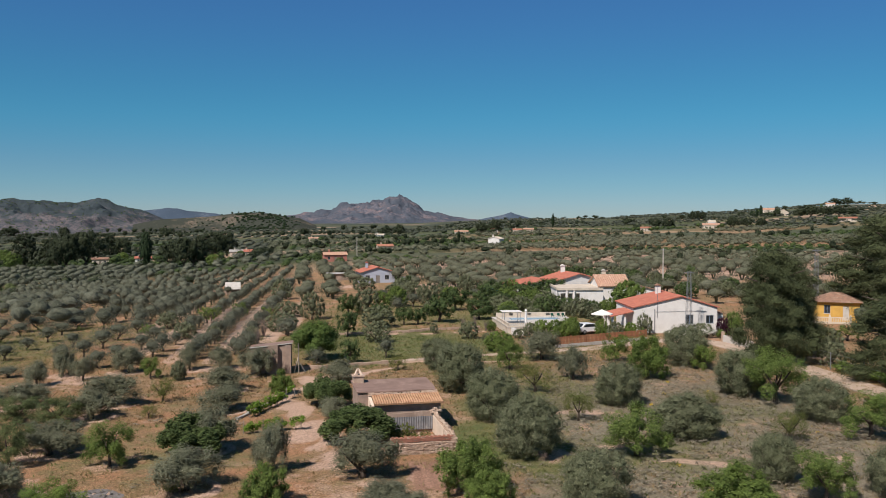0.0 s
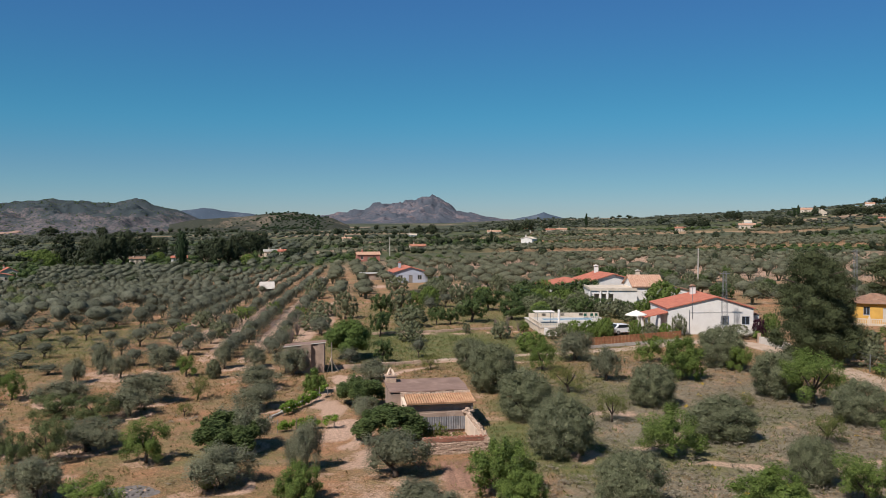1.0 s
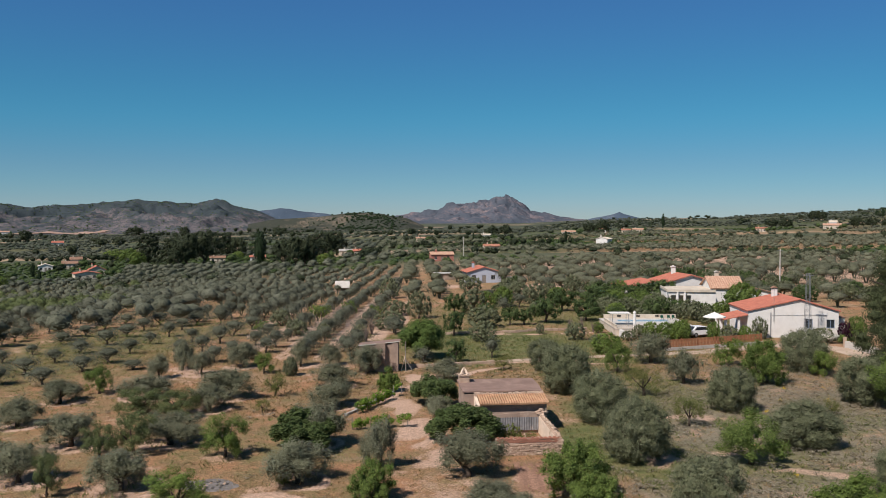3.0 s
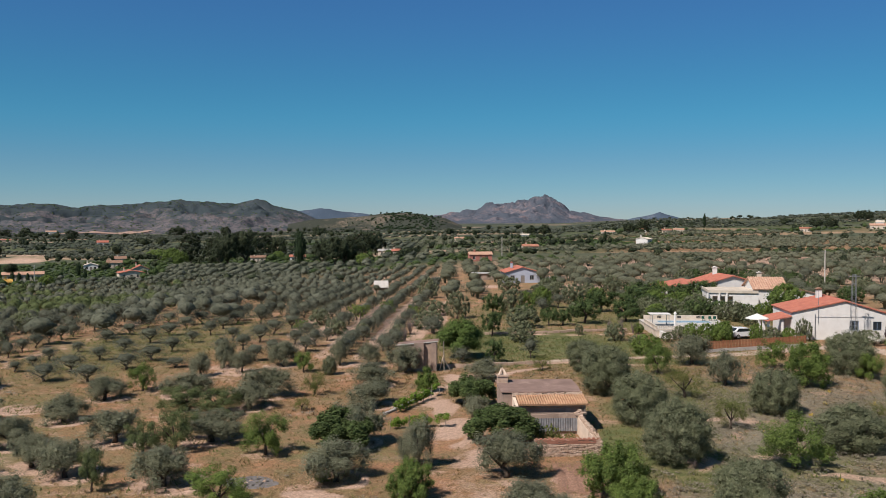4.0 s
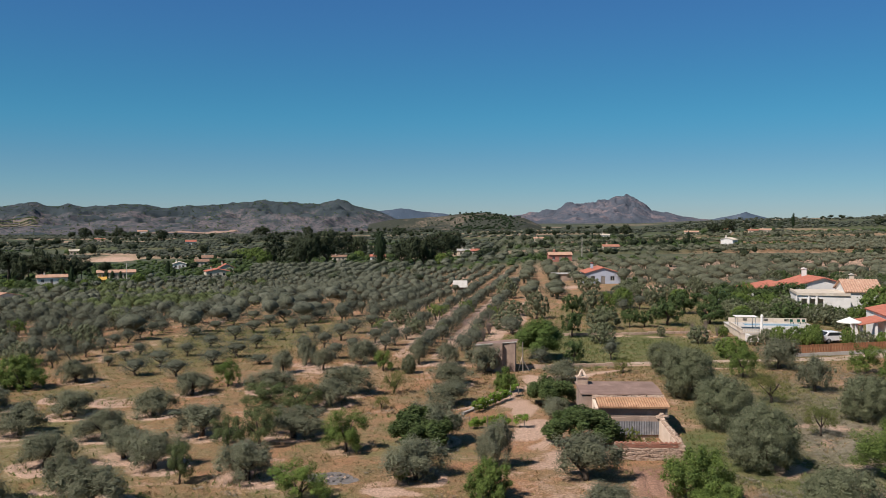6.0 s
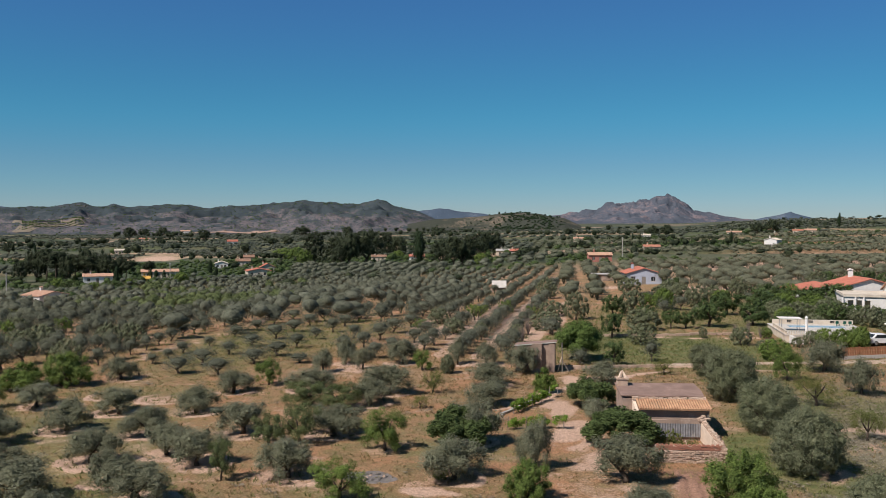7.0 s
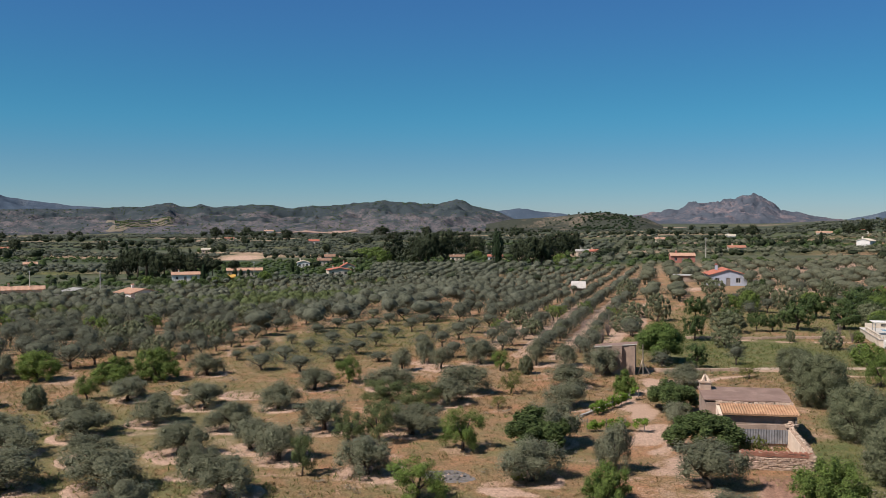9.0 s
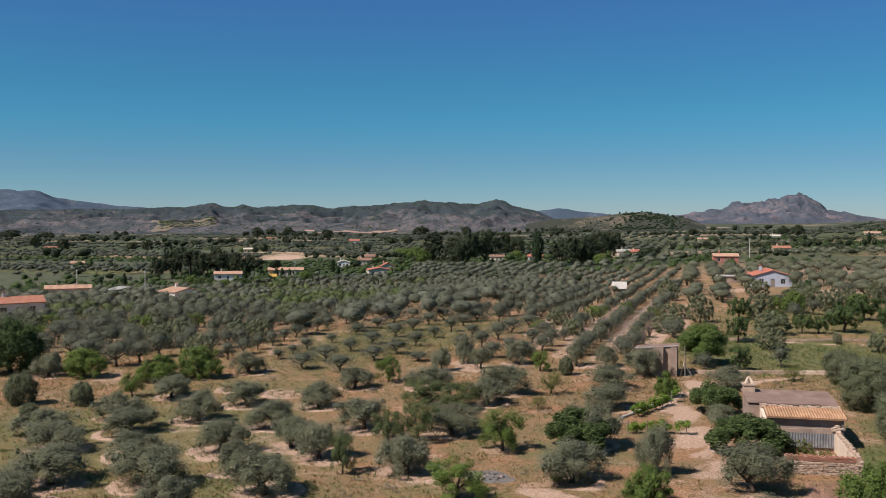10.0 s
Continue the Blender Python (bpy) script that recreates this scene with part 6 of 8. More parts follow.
def garden_shed():
    home = thing("garden_shed", pose(8.6, 170.5, height(9, 171), 0, 0, 6), "pale blue-green sheet shed among garden trees", "shed")
    part("wall", holed(Mesh(), 5.6, 2.0, 0.1, [(3.4, 0.02, 4.3, 1.8)], pose(0, 0, 0)), GREYBLUE, home)
    part("wall", Mesh().box(0, 0.102, 0, 0.1, 3.0, 2.1).box(5.5, 0.102, 0, 5.6, 3.0, 2.1).box(0.102, 2.9, 0, 5.498, 3.0, 2.2), GREYBLUE, home)
    part("roof", Mesh().slab([(-0.2, -0.3, 2.1), (5.8, -0.3, 2.1), (5.8, 3.2, 2.5), (-0.2, 3.2, 2.5)], 0.06), STEEL, home)
    part("tarpaulin", Mesh().slab([(-0.3, -0.45, 2.16), (1.1, -0.5, 2.32), (2.2, -0.45, 2.2), (2.2, 2.2, 2.5), (1.1, 2.2, 2.75), (-0.3, 2.2, 2.45)], 0.03), TEAL, home, "teal tarpaulin over the roof")
    for x in (6.2, 9.0):
        part("post", Mesh().tube([(x, 0, 0), (x, 0, 1.9)], [0.05, 0.05], 6), STEEL, home)
    part("lean_to_roof", Mesh().slab([(5.85, -0.3, 1.95), (9.3, -0.3, 1.9), (9.3, 3.0, 2.3), (5.85, 3.0, 2.35)], 0.05), STEEL, home)


garden_shed()
KEEP_OFF += [(12.5, 171.5, 5.5), (12.5, 165, 3.0)]


def long_shelter():
    home = thing("field_shelter", pose(-197.5, 190.5, height(-197.5, 190.5)), "long open shelter with a thin grey roof", "shelter")
    part("roof", Mesh().slab([(0, 0, 2.2), (-12, 22, 2.4), (-15.2, 20.4, 2.6), (-3.2, -1.6, 2.4)], 0.09), CEMENT, home)
    for k in (0.02, 0.26, 0.5, 0.74, 0.97):
        for ox, oy in ((-0.3, 0), (-2.9, -1.4)):
            part("post", Mesh().tube([(ox - 12 * k, oy + 22 * k, -0.2), (ox - 12 * k, oy + 22 * k, 2.28)], [0.07, 0.07], 6), GREY_WOOD, home)


long_shelter()
KEEP_OFF += [(-202, 198, 5), (-208, 208, 5)]


def yard():
    tagged(new("patio", Mesh().slab([(41.6, 100.6, 0.06), (45.5, 100.4, 0.06), (50.5, 113.0, 0.06), (46.0, 113.6, 0.06)], 0.3).data("patio", PAVING)), "pale paved yard in the shade of pines", "patio", kind="structure")
    bike = thing("motor_scooter", pose(45.0, 108.5, 0.06, 0, 0, 25), "white motor scooter parked in the shaded yard", "scooter")
    for x in (-0.6, 0.6):
        part("wheel", Mesh().tube([(x, -0.06, 0.24), (x, 0.06, 0.24)], [0.24, 0.24], 12), RUBBER, bike)
    part("body", Mesh().prism([(-0.75, 0.45), (-0.2, 0.3), (0.3, 0.28), (0.5, 0.5), (0.62, 0.95), (0.5, 1.0), (0.32, 0.42), (0.0, 0.45), (-0.1, 0.72), (-0.7, 0.76)], -0.16, 0.16), CARPAINT, bike)
    part("seat", Mesh().box(-0.72, -0.14, 0.762, -0.08, 0.14, 0.84), RUBBER, bike)
    part("handlebar", Mesh().tube([(0.52, -0.32, 1.06), (0.56, 0, 0.98), (0.52, 0.32, 1.06)], [0.025] * 3, 6), STEEL, bike)
    urn = thing("garden_ornament", pose(46.8, 110.4, 0.06), "small white stone garden ornament", "ornament")
    part("stone", Mesh().tube([(0, 0, 0), (0, 0, 0.15), (0, 0, 0.2), (0, 0, 0.6), (0, 0, 0.85), (0, 0, 1.0)], [0.25, 0.24, 0.12, 0.14, 0.28, 0.2], 10), WHITE, urn)


yard()


def agave(x, y, size):
    home = thing("agave", pose(x, y, 0), "blue-green agave rosette on the dry ground", "agave")
    for i in range(22):
        w, up = i * 2.4, 0.25 + 0.65 * i / 22
        c, d = math.cos(w), math.sin(w)
        m = Mesh()
        v = []
        for k, wide in ((0.0, 0.05), (0.35, 0.085), (0.7, 0.06), (1.0, 0.004)):
            reach, z = size * k * (1.05 - 0.6 * up), 0.04 + size * k * up * (1.15 - 0.2 * k)
            v += [(c * reach - d * wide, d * reach + c * wide, z), (c * reach, d * reach, z - 0.03), (c * reach + d * wide, d * reach - c * wide, z)]
        f = [(3 * k + j, 3 * k + j + 1, 3 * k + j + 4, 3 * k + j + 3) for k in range(3) for j in range(2)]
        part("leaf", m.add(v, f), AGAVE, home)


agave(-4.9, 45.4, 0.75)


def power_line():
    home = thing("power_line", pose(0, 0, 0), "thin overhead wires between two lattice masts", "wires")
    for off in (-0.5, 0.0, 0.5):
        pts = []
        for i in range(13):
            k = i / 12
            pts.append((33.6 + off * 0.7 + 29.9 * k, 119.5 - off * 0.7 + 29.5 * k, 8.8 + 2.0 * k - 3.2 * k * (1 - k)))
        part("wire", Mesh().tube(pts, [0.013] * 13, 4), RUBBER, home)


power_line()


def bare_bush(x, y, tall, seed):
    home = thing("bare_bush", pose(x, y, 0), "leafless grey-brown bush with upright twigs", "bush", "bare bushes")
    rng = np.random.default_rng(seed)
    m = Mesh()
    for i in range(46):
        w, lean = rng.uniform(0, math.tau), rng.uniform(0.05, 0.42)
        c, d, h = math.cos(w), math.sin(w), tall * rng.uniform(0.5, 1.0)
        m.tube([(c * 0.08, d * 0.08, 0), (c * lean * h * 0.5, d * lean * h * 0.5, h * 0.55), (c * lean * h + rng.normal() * 0.08, d * lean * h + rng.normal() * 0.08, h)], [0.022, 0.014, 0.006], 4)
    part("crown", m, TWIG, home)


for i, (x, y, tall) in enumerate(((4.6, 126.4, 2.6), (2.9, 127.2, 2.0), (6.2, 125.8, 1.8), (-24.6, 119.8, 3.0), (-23.9, 112.6, 2.4))):
    bare_bush(x, y, tall, 120 + i)


# ---- farther houses ----
HOMES = []


def far_house(x, y, turn, w, d, eave, ridge, wall, roof, label, along="x", stack=True):
    z, eave, ridge = height(x, y), max(eave, 2.9), max(ridge, max(eave, 2.9) + 1.0)
    home = gabled("house", pose(x, y, z - 0.1, 0, 0, turn), w, d, eave, ridge, wall, roof, label, along=along, fronts=[(w * 0.14, 1.0, w * 0.14 + 1.1, 2.2), (w * 0.7, 1.0, w * 0.7 + 1.1, 2.2)],
                  doors=[(w * 0.44, 0.02, w * 0.44 + 1.0, 2.15)], ends=[(d * 0.4, 1.0, d * 0.4 + 1.1, 2.2)], pitch=0.34) if w > 6 else \
        gabled("house", pose(x, y, z - 0.1, 0, 0, turn), w, d, eave, ridge, wall, roof, label, along=along, fronts=[(w * 0.2, 1.0, w * 0.2 + 0.8, 2.0)], pitch=0.34)
    if stack:
        chimney(home, w * 0.25, d * 0.5, ridge - 0.3, ridge + 0.9, 0.6, wall, roof)
    KEEP_OFF.append((x + w / 2, y + d / 2, max(w, d) * 0.62))
    HOMES.append((x, y, w, d))
    for k in (0.965, 0.94) if x < -120 and math.hypot(x, y) < 460 else ():
        KEEP_OFF.append(((x + w / 2) * k, (y + w / 3) * k, w * 0.5))
    return home


far_house(-20.8, 222, 14, 8.8, 9, 2.8, 4.2, GREYBLUE, ORANGE_TILE, "grey-blue gabled house with an orange roof", "y")
def house_annex():
    home = thing("outbuilding", pose(-31.0, 236, height(-30, 232), 0, 0, 14), "long low outbuilding with a pale sheet roof", "outbuilding")
    part("wall", holed(Mesh(), 9.5, 1.8, 0.15, [(1.0, 0.02, 2.2, 1.6), (4.0, 0.8, 5.0, 1.5), (7.0, 0.02, 8.2, 1.6)], pose(0, 0, 0)), OLD_RENDER, home)
    part("wall", Mesh().box(0, 0.152, 0, 0.15, 2.2, 1.8).box(9.35, 0.152, 0, 9.5, 2.2, 1.8).box(0.152, 2.05, 0, 9.348, 2.2, 1.9), OLD_RENDER, home)
    part("roof", Mesh().slab([(-0.3, -0.3, 1.86), (9.8, -0.3, 1.9), (9.8, 2.5, 2.15), (-0.3, 2.5, 2.1)], 0.06), CEMENT, home)


house_annex()
KEEP_OFF += [(-29, 234, 6), (-28, 226, 4)]
tagged(new("road", Mesh().slab([(-9.5, 214, 0.1), (-6.6, 214, 0.1), (-9.5, 245, 0.2), (-12.5, 245, 0.2)], 0.4).data("road", ASH)), "short grey asphalt drive beside the gabled house", "road", kind="structure")
far_house(214, 723, -17, 13.0, 8.7, 3.2, 4.6, CREAM, PALE_TILE, "long pinkish house on the slope", "x")
far_house(222, 735, -17, 5.9, 4.7, 5.4, 6.4, WHITE, CREAM, "white upper block of a house on the slope", "x")
far_house(159, 707, -13, 8.4, 6.7, 2.3, 3.3, CREAM, RUST_TILE, "farmhouse with a rust roof on the slope", "x")
far_house(321, 712, -25, 13.6, 6.8, 2.5, 4.0, CREAM, RUST_TILE, "farmhouse with a rust roof on the slope", "x")
far_house(350, 916, -21, 10.1, 8.1, 4.4, 7.6, CREAM, CREAM, "pale gabled house among cypresses", "y")
far_house(402, 1103, -20, 13.6, 10.9, 3.8, 6.0, CREAM, PALE_TILE, "pale house among cypresses", "x")
far_house(476, 1092, -24, 10.7, 8.6, 3.8, 5.4, WHITE, PALE_TILE, "white house on the rise", "x")
far_house(10, 762, -1, 11.8, 4.7, 2.5, 3.9, CREAM, PALE_TILE, "sandy farm building on the plain", "x")
far_house(25, 485, -29, 6.8, 5.5, 4.6, 5.6, WHITE, CREAM, "plain white two-storey house on the plain", "y")
far_house(41, 761, -3, 6.9, 5.5, 2.3, 3.4, WHITE, RUST_TILE, "small farmhouse among trees on the plain", "x")
far_house(58, 727, -5, 7.5, 6.0, 2.3, 3.2, CREAM, RUST_TILE, "low rust-roofed house among trees", "x")
far_house(67, 730, -6, 8.5, 6.8, 2.3, 3.2, CREAM, PALE_TILE, "low rust-roofed house among trees", "x")
far_house(-32.5, 441, 15, 7.8, 6.2, 2.4, 3.6, CREAM, RUST_TILE, "sandy farmhouse with a red roof", "x")
far_house(-47.5, 351, 17, 9.2, 4.6, 2.3, 3.2, BRICKWALL, PALE_TILE, "pinkish-red farmhouse with a pale tile roof", "x")
far_house(-254, 432, 30, 7.7, 6.2, 2.9, 4.2, CREAM, BROWN_TILE, "stone-coloured house with a brown roof", "x")
far_house(-262, 454, 30, 6.1, 4.9, 4.1, 5.4, CREAM, BROWN_TILE, "stone-coloured house with a brown roof", "x")
far_house(-252, 407, 31, 6.8, 5.4, 2.8, 4.0, WHITE, CREAM, "white house with a pale roof", "y")
far_house(-200, 350, 37, 10.4, 8.3, 2.3, 3.6, CREAM, ORANGE_TILE, "house with a bright orange roof", "y")
far_house(-207, 374, 36, 7.2, 5.7, 3.0, 4.7, CREAM, ORANGE_TILE, "house with a bright orange roof", "y")
far_house(-242, 331, 35, 15.8, 4.8, 2.3, 3.2, CREAM, PALE_TILE, "cream house with cypresses before it", "x")
far_house(-245, 297, 39, 11.4, 4.6, 2.3, 3.5, WHITE, PALE_TILE, "white house half hidden by pines", "x")
far_house(-213, 292, 36, 2.8, 3.5, 2.3, 3.2, OCHRE, OCHRE, "small ochre outbuilding behind cypresses", "x")
far_house(-374, 338, 48, 6.5, 5.2, 2.3, 3.2, CREAM, PALE_TILE, "low farmhouse with a tile roof among groves", "x")
far_house(-601, 516, 49, 10.2, 8.2, 2.3, 3.2, CREAM, RUST_TILE, "low rust-roofed farm shed on the plain", "x")
far_house(-430, 556, 37, 7.2, 5.8, 2.3, 3.2, CREAM, CREAM, "pale farm building on the plain", "x")
far_house(-477, 794, 31, 10.7, 8.6, 3.6, 5.4, WHITE, ORANGE_TILE, "white house with an orange roof on the plain", "x")
far_house(-660, 899, 36, 11.5, 9.2, 2.3, 3.6, CREAM, RUST_TILE, "low farmhouse on the plain", "x")
far_house(-947, 1413, 34, 17.5, 14.0, 4.4, 6.6, WHITE, PALE_TILE, "white farm building at the foot of the hills", "x")
far_house(-182, 454, 21, 8.2, 3.5, 2.3, 3.2, CREAM, BROWN_TILE, "low pinkish house behind pines", "x")
far_house(-155, 441, 19, 7.8, 3.9, 2.3, 3.2, WHITE, ORANGE_TILE, "white house with an orange roof behind pines", "x")
far_house(-103, 392, 15, 3.1, 3.5, 2.3, 3.4, CREAM, ORANGE_TILE, "narrow house with an orange roof", "y")
far_house(-113, 464, 13, 10.5, 4.2, 2.3, 3.2, CREAM, CEMENT, "long farm building with a grey roof", "x")
far_house(-103, 454, 12, 4.2, 3.5, 2.3, 3.2, CREAM, ORANGE_TILE, "small orange-roofed house among groves", "x")
far_house(-103, 673, 8, 7.9, 6.3, 2.3, 3.5, CREAM, PALE_TILE, "sandy farm building on the plain", "x")
far_house(-60, 772, 4, 8.0, 6.4, 2.3, 3.2, WHITE, CREAM, "low white shed on the plain", "x")
far_house(-180.5, 194.5, -15, 7.9, 8.8, 2.3, 3.2, WHITE, PALE_TILE, "small white cottage with a pale tile roof", "x")
far_house(-237, 203.5, 48, 14.0, 5.1, 2.3, 3.2, CREAM, PALE_TILE, "long low house with a salmon tile roof", "x")
far_house(-149, 116, 59, 9.1, 6.4, 2.3, 3.2, WHITE, RUST_TILE, "white house with a salmon roof among olive trees", "x")


def tin_hut():
    home = thing("hut", pose(-51.6, 208, height(-51.6, 208) - 0.05, 0, 0, 14), "small open-fronted hut with a pale sloping sheet roof", "hut")
    part("wall", Mesh().box(0, 0.1, 0, 0.15, 3.0, 1.3).box(3.15, 0.1, 0, 3.3, 3.0, 1.3).box(0.152, 2.85, 0, 3.148, 3.0, 2.5).box(0.152, 0.1, 0, 1.2, 0.22, 0.9), OLD_RENDER, home)
    part("roof", ribbed((-0.15, -0.3, 1.28), (3.45, -0.3, 1.28), (3.45, 3.2, 2.75), (-0.15, 3.2, 2.75), 0.3, 0.03, 0.05), CONCRETE, home)
    part("crate", Mesh().box(1.5, -0.7, 0.05, 2.2, 0.0, 0.5).box(2.3, -0.5, 0.05, 2.9, 0.1, 0.35), RUST_SHEET, home, "rusty junk before the hut")
    KEEP_OFF.append((-50.0, 209.5, 3.9))
    KEEP_OFF.append((-48.2, 201.5, 2.6))


tin_hut()


# ---- trees of the gardens and groves ----
plant("meadow_tree", -14.4, 99.8, 4.9, 5.4, True, "", "large round-headed fresh green tree in the meadow")
for x, y, tall, wide in ((-10.4, 97.4, 3.0, 2.0), (-13.1, 119.7, 3.9, 2.6), (-16.1, 148.6, 3.9, 3.9)):
    plant("young_tree", x, y, tall, wide * 1.2, False, "meadow trees")
for x, y, tall, wide in ((-14.0, 96.9, 2.0, 2.5), (-6.6, 101.0, 2.7, 2.3), (-8.7, 114.5, 3.0, 3.4), (-9.7, 130.2, 3.4, 4.4), (-21.2, 141.7, 4.8, 4.1), (-13.4, 153.9, 4.4, 4.4), (-17.7, 196.1, 3.8, 4.6), (-12.3, 178.4, 2.1, 3.5), (-10.0, 182.4, 3.1, 4.0), (-26.2, 146.7, 2.9, 4.4), (-23.4, 126.5, 3.0, 4.1), (-33.5, 181.8, 4.8, 4.3)):
    plant("dense_olive_tree" if tall > 2.8 else "olive_tree", x, y, tall, wide * 1.25, False, "olive trees in the meadow", "broad grey-green olive tree in the meadow")
for x, y, tall, wide in ((-5.9, 132.8, 2.9, 1.9), (-3.8, 133.7, 2.6, 2.1), (-0.6, 136.6, 4.6, 3.5), (5.8, 140.2, 3.6, 3.6), (7.8, 160.4, 4.1, 4.8), (10.7, 171.2, 4.4, 4.4), (15.6, 167.7, 3.9, 5.0), (19.6, 167.3, 5.0, 5.4), (2.2, 154.0, 4.0, 4.0)):
    plant("young_tree", x, y, tall * 1.1, wide * 1.45, False, "garden trees", "mid-green fruit tree in the villa garden")
for x, y, tall, wide in ((1.5, 174.1, 3.1, 3.8), (13.6, 172.5, 4.7, 4.5), (15.3, 151.4, 2.0, 5.9), (19.1, 149.6, 1.9, 4.9), (6.9, 126.2, 1.6, 2.0), (6.8, 106.3, 2.7, 3.8), (31.2, 147, 6.4, 6.4), (13.4, 119.3, 2.7, 3.0), (15.4, 119.2, 2.6, 3.4), (17.2, 118.8, 2.4, 3.0), (17.9, 120.8, 2.8, 2.4), (17.6, 122.0, 2.6, 3), (40.4, 121.5, 3.6, 3.4), (21.7, 119.6, 2.7, 2.1), (25.7, 119.4, 2.3, 1.9)):
    plant("broadleaf_tree", x, y, tall, wide, False, "garden trees")
for x, y, tall, wide in ((-1.3, 123.4, 1.7, 1.3), (-3.0, 166.9, 4.3, 4.9), (4.8, 187.6, 4.8, 4.8), (-0.1, 179.4, 3.5, 4.6), (-6.3, 177.2, 4.1, 4.6), (-9.0, 189.7, 3.7, 4.9), (6.2, 112.9, 1.7, 2.9), (3.4, 118, 2.6, 3.0), (17.4, 147.5, 4.4, 5.2), (28.0, 121.4, 3.3, 2.6), (23.4, 118.6, 2.4, 2.4), (35.8, 120.8, 2.0, 3.4), (24.6, 138, 2.2, 4), (12.0, 119.6, 2.2, 2.4), (10.4, 118, 1.5, 2.6)):
    plant("dense_olive_tree", x, y, tall, wide, False, "olive trees about the gardens")
for x, y, tall, wide in ((10, 552, 8.5, 2.1), (5, 507, 3.9, 1.0), (105, 838, 14.7, 3.3), (-54, 623, 8.1, 1.6), (329, 920, 11.3, 3.1), (343, 947, 13.0, 3.2), (334, 950, 7.8, 3.9), (-243, 244, 6.6, 1.8), (-216, 301, 6.7, 1.7), (-235, 332, 4.2, 1.8), (-215, 309, 5.8, 1.7), (-232, 313, 3.0, 1.3), (-232, 301, 7.8, 2.2), (-221, 353, 8.0, 1.9), (-216, 350, 5.3, 1.6), (-490, 542, 7.5, 1.9)):
    plant("cypress", x, y, tall, wide * 1.15, False, "cypresses")

wild = np.random.default_rng(77)
for i in range(46):
    x, y = wild.uniform(-12, 15), wild.uniform(141, 196)
    if all(math.hypot(x - kx, y - ky) > kr for kx, ky, kr in KEEP_OFF) and all(math.hypot(x - px, y - py) > 0.4 * pw + 1.5 for px, py, pw in PLANTED):
        kind = ("young_tree", "olive_tree", "dense_olive_tree", "olive_tree", "broadleaf_tree")[i % 5]
        plant(kind, x, y, wild.uniform(2.6, 4.4), wild.uniform(3.4, 5.0), False, "trees behind the meadow")
for x, y, tall, wide in ((21.5, 149.6, 3.0, 4.6), (25.2, 149.0, 2.6, 4.2), (17.2, 145.4, 3.6, 5.2), (13.0, 147.0, 3.6, 5.2), (9.6, 149.8, 3.6, 5.0), (28.2, 150.6, 2.4, 3.6), (15.6, 156.0, 4.2, 5.4), (11.6, 158.6, 4.0, 5.0), (18.6, 152.6, 3.6, 4.4), (10.4, 139.6, 2.6, 4.0), (14.2, 138.6, 2.4, 3.6)):
    plant(("dark_tree", "broadleaf_tree", "young_tree", "dense_olive_tree")[int(x * 7) % 4], x, y, tall, wide, False, "trees before the loggia", "green leafy tree in the villa garden")
for x, y, tall, wide in ((22.4, 143.4, 3.7, 4.0), (20.4, 145.8, 2.6, 3.2), (24.8, 144.3, 2.5, 2.9)):
    plant("dense_olive_tree", x, y, tall, wide, False, "trees before the loggia", "grey-green olive tree before the white loggia")
for i, (x, y, tall, wide) in enumerate(((-232.7, 268.2, 4.7, 4.6), (-227.8, 267.2, 4.4, 4.1), (-227.6, 273.5, 3.5, 3.7), (-218.9, 271.1, 3.4, 4.0), (-212.0, 270.9, 4.1, 4.4), (-210.9, 274.5, 3.6, 4.0), (-217.9, 290.9, 3.6, 3.7), (-210.5, 294.1, 3.3, 3.3), (-205.3, 296.4, 3.6, 3.7), (-205.5, 306.8, 5.3, 4.8), (-209.9, 255.3, 3.3, 4.3), (-199.6, 251.9, 3.2, 4.6))):
    plant("broadleaf_tree" if i % 3 == 0 else "dark_tree", x, y, tall, wide * 1.35, False, "trees before the far houses", "leafy green tree before houses among pines")
back = np.random.default_rng(78)
for i in range(64):
    x, y = back.uniform(20, 66), back.uniform(172, 236)
    if all(math.hypot(x - kx, y - ky) > kr * 0.8 for kx, ky, kr in KEEP_OFF) and all(math.hypot(x - px, y - py) > 0.4 * pw + 1.2 for px, py, pw in PLANTED):
        kind = ("dark_tree", "dense_olive_tree", "young_tree", "olive_tree", "dense_olive_tree")[i % 5]
        plant(kind, x, y, back.uniform(2.8, 4.6), back.uniform(4.0, 6.0), False, "trees behind the villas", "dark green leafy tree behind the villas" if i % 5 in (0, 2) else "grey-green olive tree behind the villas")
plant("purple_bush", 39.0, 121.3, 2.8, 2.6, False)
for x, y, tall, wide in ((-2.5, 63.0, 1.5, 1.5), (-3.2, 62.4, 1.2, 1.3), (-2.0, 62.2, 0.8, 1.2), (-1.3, 63.6, 0.7, 1.0)):
    plant("pale_almond_tree", x, y, tall, wide, False, "weeds inside the pen", "tall straw-green weeds inside the yard wall")
for x, y, tall, wide in ((33.0, 118.6, 1.5, 3.0), (35.6, 118.2, 1.7, 3.2), (30.6, 119.2, 1.2, 1.6)):
    plant("grey_shrub", x, y, tall, wide, False, "bushes by the white wall")
    plant("flowering_bush", x + 0.1, y - 0.2, tall * 1.06, wide * 1.05, False, "bushes by the white wall")
for x, y, tall, wide in ((49.5, 113.0, 2.2, 5.0), (53.5, 115.5, 2.4, 5.5), (45.5, 116.0, 2.0, 4.0)):
    plant("pale_almond_tree", x, y, tall, wide, False, "hedge by the yellow house", "clipped ochre-green hedge below the yellow house")
